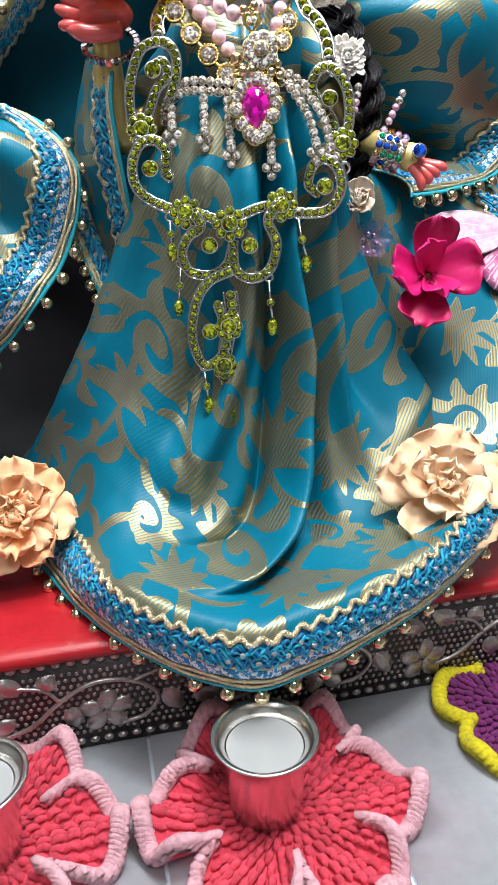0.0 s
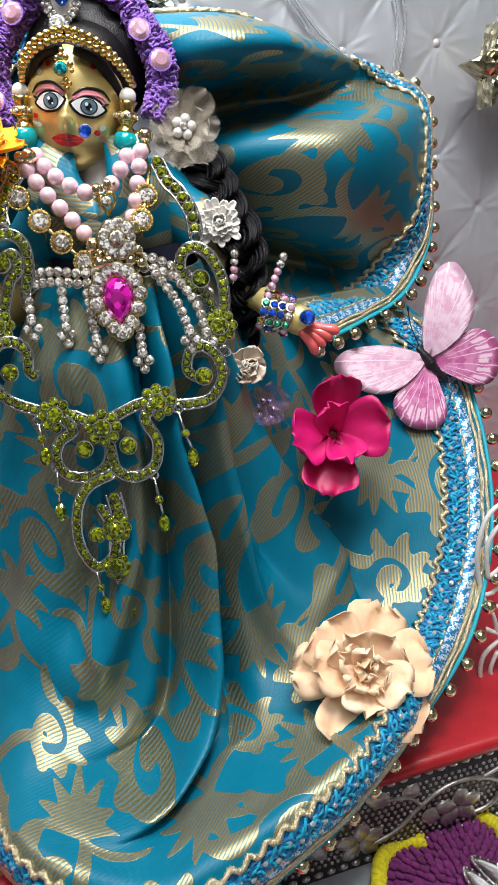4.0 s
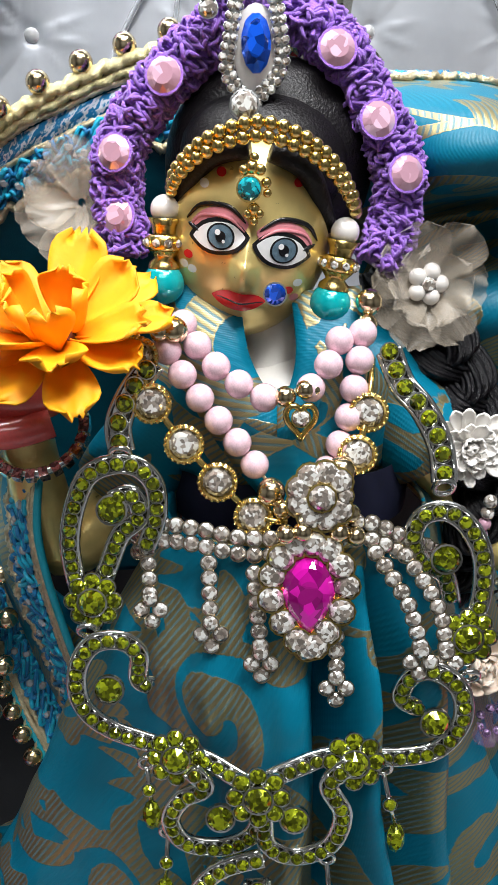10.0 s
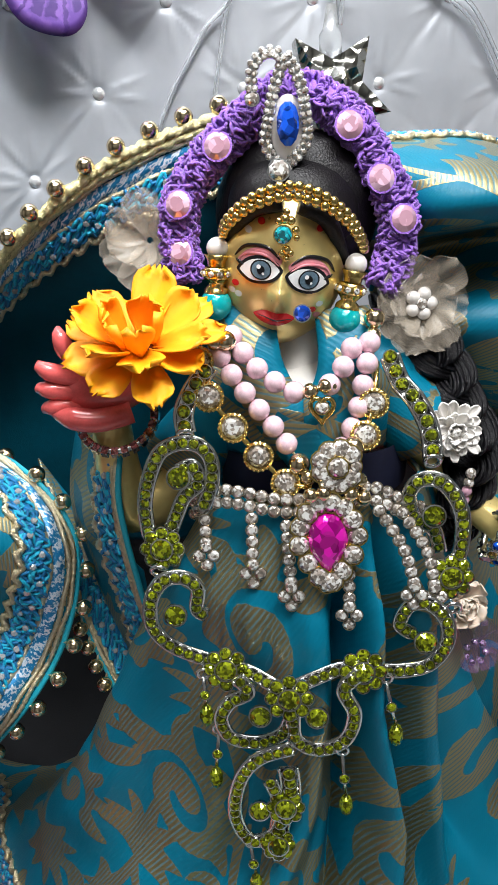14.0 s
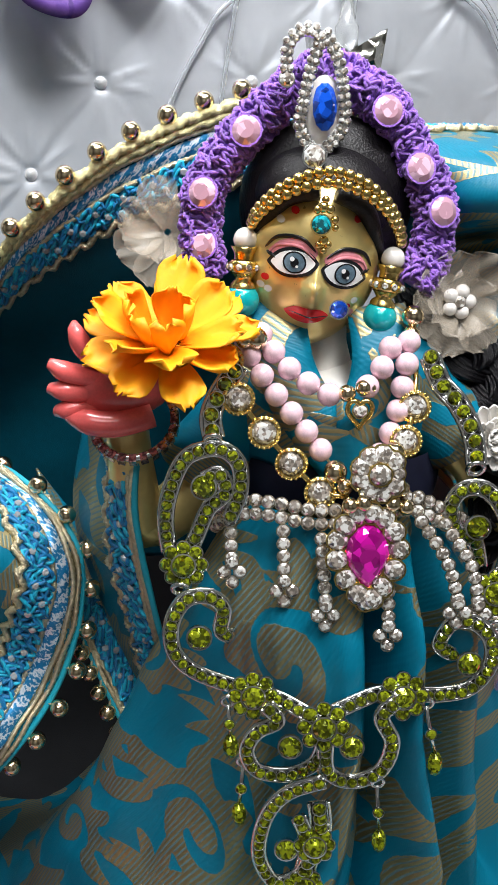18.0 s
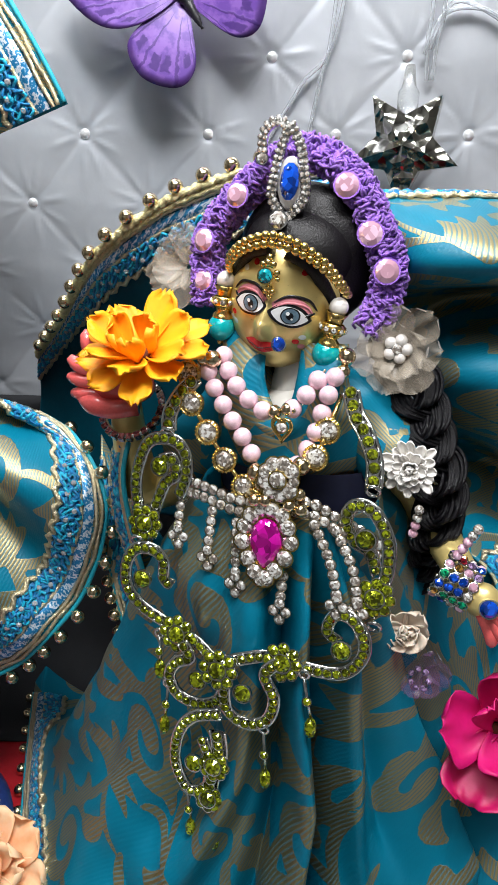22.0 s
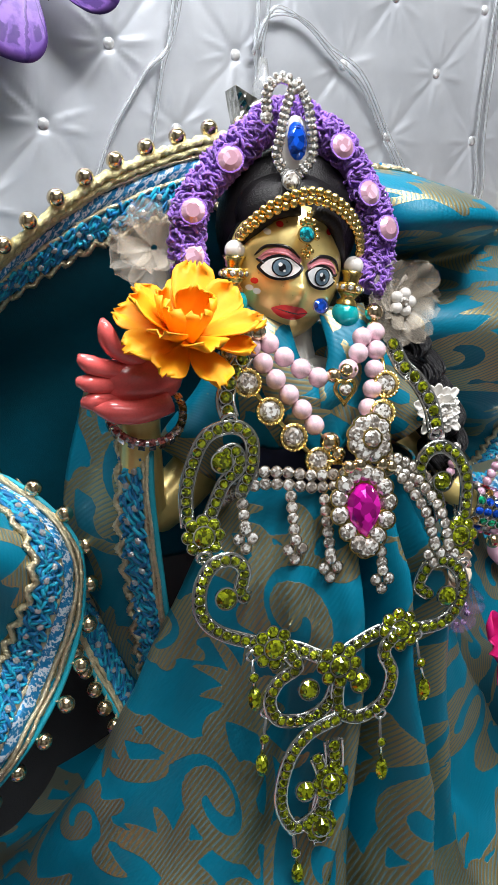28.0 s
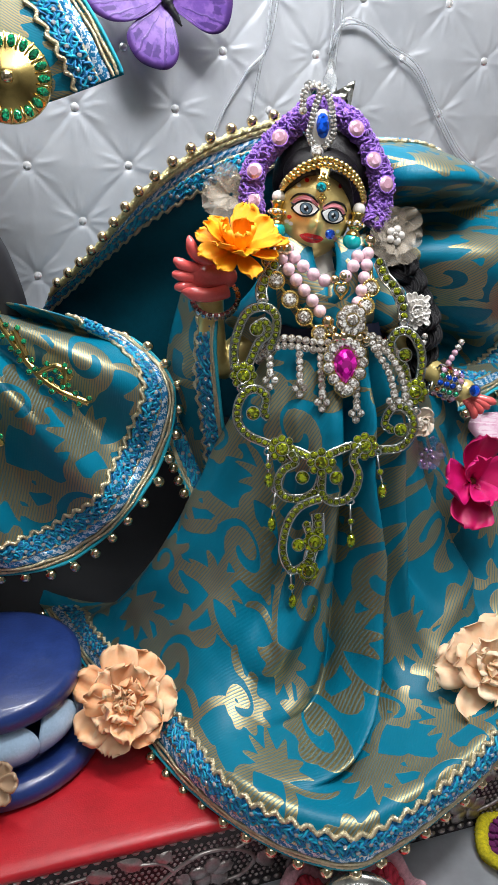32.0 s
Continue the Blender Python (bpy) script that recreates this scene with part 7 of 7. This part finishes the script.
def cables():
    g = Nodes("clear_cable")
    g.set(base=(0.90, 0.92, 0.94), rough=0.06, trans=0.9, ior=1.38, spec=0.6)
    for nm, pts in (("cable", [(-0.008, 0.62), (-0.023, 0.489), (-0.040, 0.460), (-0.058, 0.430), (-0.075, 0.38)]), ("cable", [(-0.014, 0.62), (-0.026, 0.489), (-0.031, 0.464), (-0.037, 0.432), (-0.044, 0.38)]),
                    ("cable", [(0.012, 0.62), (0.014, 0.50), (0.013, 0.478), (0.014, 0.462)]), ("cable", [(0.018, 0.62), (0.019, 0.50), (0.017, 0.478), (0.016, 0.462)]),
                    ("cable", [(0.012, 0.472), (0.019, 0.487), (0.036, 0.488), (0.053, 0.478), (0.072, 0.468), (0.090, 0.443), (0.107, 0.420), (0.127, 0.398), (0.14, 0.34)]), ("cable", [(0.014, 0.474), (0.022, 0.491), (0.039, 0.486), (0.055, 0.474), (0.072, 0.463), (0.088, 0.440), (0.104, 0.418), (0.122, 0.398), (0.134, 0.34)]),
                    ("cable", [(0.165, 0.62), (0.151, 0.46), (0.154, 0.42), (0.150, 0.387), (0.15, 0.30)]), ("cable", [(0.168, 0.62), (0.156, 0.46), (0.159, 0.42), (0.153, 0.387), (0.156, 0.30)])):
        t = thing("clear_cable", "thin clear plastic cable of the light string", "cable", "clear cables", at=tuple(wallpt(*pts[0], 0.006)))
        part("sleeve", Build().tube(spline([wallpt(u, z, 0.0042 + 0.001 * math.sin(z * 40)) for u, z in pts], 70), 0.0009, 8), g.m, t)


cables()


# ---- the neighbouring figure ----
M_BLUE = mat("blue_painted_wood", (0.015, 0.035, 0.15), 0.35, vary=0.25, scale=90, bump=0.1, bump_scale=700, coat=0.3)
M_PALEBLUE = mat("pale_blue_enamel", (0.36, 0.50, 0.66), 0.25, vary=0.15, scale=120, coat=0.5)
M_DARKSKIN = mat("dark_stone", (0.02, 0.02, 0.024), 0.45, vary=0.3, scale=100)
M_REDGOLD = mat("red_cloth_with_gold", (0.40, 0.035, 0.03), 0.45, 0.2, vary=0.6, scale=220, bump=0.4, bump_scale=900)


def neighbour():
    c = vec3(-0.170, 0.285, TOP + 0.0020)
    t = thing("lotus_pedestal", "blue painted lotus pedestal with pale blue petals", "pedestal", at=c)
    part("lower_ring", Build().lathe([(0.0, 0.0), (0.050, 0.0), (0.0535, 0.003), (0.0535, 0.009), (0.050, 0.0125), (0.045, 0.0125), (0.042, 0.010), (0.0, 0.010)], 56, c=c), M_BLUE, t)
    part("upper_disc", Build().lathe([(0.0, 0.036), (0.036, 0.036), (0.0405, 0.037), (0.044, 0.040), (0.044, 0.048), (0.040, 0.0505), (0.0, 0.0505)], 56, c=c), M_BLUE, t)
    part("core", Build().lathe([(0.036, 0.009), (0.030, 0.022), (0.034, 0.037)], 40, c=c), M_BLUE, t)
    for i in range(10):
        a = 2 * math.pi * i / 10 + 0.1
        rz = np.array(((math.cos(a), -math.sin(a), 0), (math.sin(a), math.cos(a), 0), (0, 0, 1)))
        g = np.zeros((18, 14, 3))
        for j, q in enumerate(np.linspace(-1, 1, 18)):
            for k, w in enumerate(np.linspace(0, 1, 14)):
                half = 0.0135 * math.sin(math.pi * (0.12 + 0.80 * w)) ** 0.7
                g[j, k] = (0.034 + 0.0085 * math.sin(math.pi * w) * math.sqrt(max(0, 1 - 0.75 * q * q)) + 0.004 * w, half * q, 0.011 + 0.027 * w)
        part("lotus_petal", Build().grid(g @ rz.T + c), M_PALEBLUE, t, thick=0.002)
    f = thing("bead_flower", "translucent amber resin flower on the pedestal rim", "flower", at=(-0.158, 0.236, 0.150))
    g = Nodes("amber_resin")
    g.set(base=(0.62, 0.42, 0.26), rough=0.15, trans=0.45, ior=1.45, coat=0.6)
    put_petals(f, "petal", (-0.158, 0.2360, 0.1500), (0.15, -0.8, 0.6), [(5, 0.001, 0.0105, 0.0095, 18, 0.2, 0.1, 0, 0)], g.m, 71, thick=0.0016)
    s = Build()
    base = vec3(-0.200, 0.300, TOP + 0.0525)
    s.lathe([(0.0, 0.0), (0.024, 0.0), (0.026, 0.02), (0.022, 0.06), (0.026, 0.11), (0.030, 0.14), (0.022, 0.17), (0.016, 0.19), (0.010, 0.205), (0.018, 0.22), (0.021, 0.24), (0.017, 0.262), (0.0, 0.272)], 32, c=base + vec3(-0.03, 0.05, 0))
    s.slot = 1
    s.lathe([(0.0, 0.0), (0.020, 0.0), (0.022, 0.01), (0.018, 0.05), (0.019, 0.075), (0.0, 0.078)], 28, c=base + vec3(0.006, -0.010, 0))
    s.slot = 0
    s.tube(spline([base + vec3(-0.02, 0.06, 0.24), base + vec3(0.010, 0.062, 0.21), base + vec3(0.030, 0.066, 0.17), base + vec3(0.040, 0.075, 0.12)], 24), np.interp(np.linspace(0, 1, 24), [0, 0.5, 1], [0.012, 0.016, 0.008]), 14)
    tagged(part("neighbour_statue", s, [M_DARKSKIN, M_REDGOLD]), "dark figure with black curls under the neighbouring dress", "statue")
    tb = thing("neighbour_turban", "turquoise brocade turban end with braid border", "turban", at=(-0.14, 0.39, 0.45))
    fl = patch([[(-0.215, 0.372, 0.430), (-0.215, 0.362, 0.462), (-0.215, 0.372, 0.500)], [(-0.175, 0.366, 0.432), (-0.175, 0.357, 0.462), (-0.172, 0.368, 0.498)], [(-0.138, 0.371, 0.4400), (-0.140, 0.364, 0.462), (-0.138, 0.371, 0.496)],
                [(-0.0995, 0.378, 0.4535), (-0.1020, 0.377, 0.4600), (-0.1110, 0.376, 0.4770), (-0.126, 0.376, 0.5000)]], 40, 40)
    cl = Cloth(fl, 40, 40)
    cl.build("turban_cloth", M_BROCADE, tb)
    trim(cl, tb, 0.02, 1.0, width=0.026, pearls=False)
    md = thing("turban_medallion", "gold medallion rimmed with emerald stones", "medallion", at=(-0.152, 0.373, 0.450))
    mm = basis((0.12, -1, 0.1))
    cm = vec3(-0.1500, 0.3580, 0.4500)
    part("gold_disc", Build().lathe([(0.0, 0.004), (0.006, 0.0045), (0.0075, 0.003), (0.0105, 0.0030), (0.0120, 0.0015), (0.019, 0.0008), (0.0195, -0.0010), (0.0, -0.0015)], 40, mm, cm), M_GOLD, md)
    me = stone_mesh("emerald_stone", 0.0025, 0.0012, F_EMER, M_GOLD, 8, (0.75, 1.15))
    for i in range(18):
        a = 2 * math.pi * i / 18
        dr = mm @ vec3(math.cos(a), math.sin(a), 0)
        stone("emerald_stone", me, md, cm + dr * 0.0160 + mm[:, 2] * 0.0014, mm[:, 2], dr)
        part("gold_ray", Build().tube([cm + (mm @ vec3(math.cos(a + 0.175), math.sin(a + 0.175), 0)) * r + mm[:, 2] * 0.0012 for r in (0.0125, 0.0195)], 0.0006, 5), M_GOLD, md)
    bead("white_pearl", 0.0030, M_GOLDBEAD, md, cm + mm[:, 2] * 0.0060)
    nk = thing("green_gold_necklace", "gold necklace with emerald stones over the neighbouring dress", "necklace", at=(-0.14, 0.325, 0.33))
    eme = stone_mesh("emerald_stone", 0.0014, 0.0010, F_EMER, M_GOLD, 6, sides=8)
    for pts in ([(-0.166, 0.325, 0.360), (-0.153, 0.322, 0.338), (-0.140, 0.316, 0.322), (-0.128, 0.312, 0.314), (-0.116, 0.312, 0.3085)], [(-0.140, 0.316, 0.322), (-0.130, 0.314, 0.326), (-0.124, 0.314, 0.320)], [(-0.150, 0.320, 0.342), (-0.145, 0.318, 0.330)], [(-0.128, 0.313, 0.314), (-0.126, 0.313, 0.326)], [(-0.175, 0.322, 0.320), (-0.168, 0.316, 0.300), (-0.160, 0.314, 0.286)]):
        q = spline(pts, 40)
        ob = part("gold_scroll", Build().tube(q, 0.0018, 7), M_GOLD, nk)
        cs, tg = along(q, 0.0034)
        for i, (p, d) in enumerate(zip(cs, tg)):
            stone("emerald_stone", eme, ob, p + unit(np.cross(d, FRONT)) * (0.0022 if i % 2 else -0.0022) + unit(FRONT) * 0.0012)


neighbour()


# ---- hanging veil ends beside the raised hand ----
def veil_ends():
    t = thing("veil_end", "narrow hanging veil end with silver braid edges", "veil", "hanging veil ends", at=(-0.058, 0.35, 0.24))
    f = patch([[(-0.072, 0.366, 0.356), (-0.082, 0.362, 0.315), (-0.074, 0.354, 0.280), (-0.057, 0.345, 0.238)], [(-0.064, 0.346, 0.354), (-0.070, 0.340, 0.318), (-0.063, 0.340, 0.285), (-0.054, 0.341, 0.240)],
               [(-0.0545, 0.334, 0.347), (-0.0555, 0.327, 0.330), (-0.0530, 0.329, 0.300), (-0.0500, 0.334, 0.270), (-0.0505, 0.338, 0.246)]], 60, 20)
    c = Cloth(f, 60, 20)
    c.build("veil_cloth", M_BROCADE2, t)
    trim(c, t, 0.0, 1.0, width=0.014, slim=True, pearls=False)
    t = thing("veil_end", "folded veil corner with blue braid and small beads", "veil", "hanging veil ends", at=(-0.075, 0.35, 0.24))
    f = patch([[(-0.098, 0.378, 0.320), (-0.082, 0.372, 0.300), (-0.060, 0.364, 0.280)], [(-0.094, 0.370, 0.312), (-0.076, 0.362, 0.285), (-0.058, 0.356, 0.258)], [(-0.092, 0.362, 0.298), (-0.080, 0.350, 0.264), (-0.0675, 0.340, 0.2365)]], 50, 24)
    c = Cloth(f, 50, 24)
    c.build("veil_cloth", M_BROCADE2, t)
    trim(c, t, 0.0, 1.0, width=0.018, slim=True, pearls=True, pearl_step=0.0075)
    b = Build()
    rnd = random.Random(2)
    for i in range(16):
        b.tube(spline([(-0.066, 0.339, 0.2375), (-0.068 + rnd.uniform(-0.003, 0.001), 0.336, 0.235), (-0.071 + rnd.uniform(-0.004, 0.003), 0.334 + rnd.uniform(-0.002, 0.002), 0.231 + rnd.uniform(-0.003, 0.001))], 6), 0.00022, 4)
    part("frayed_thread", b, M_OFFWHITE, t, "frayed silver threads")


veil_ends()
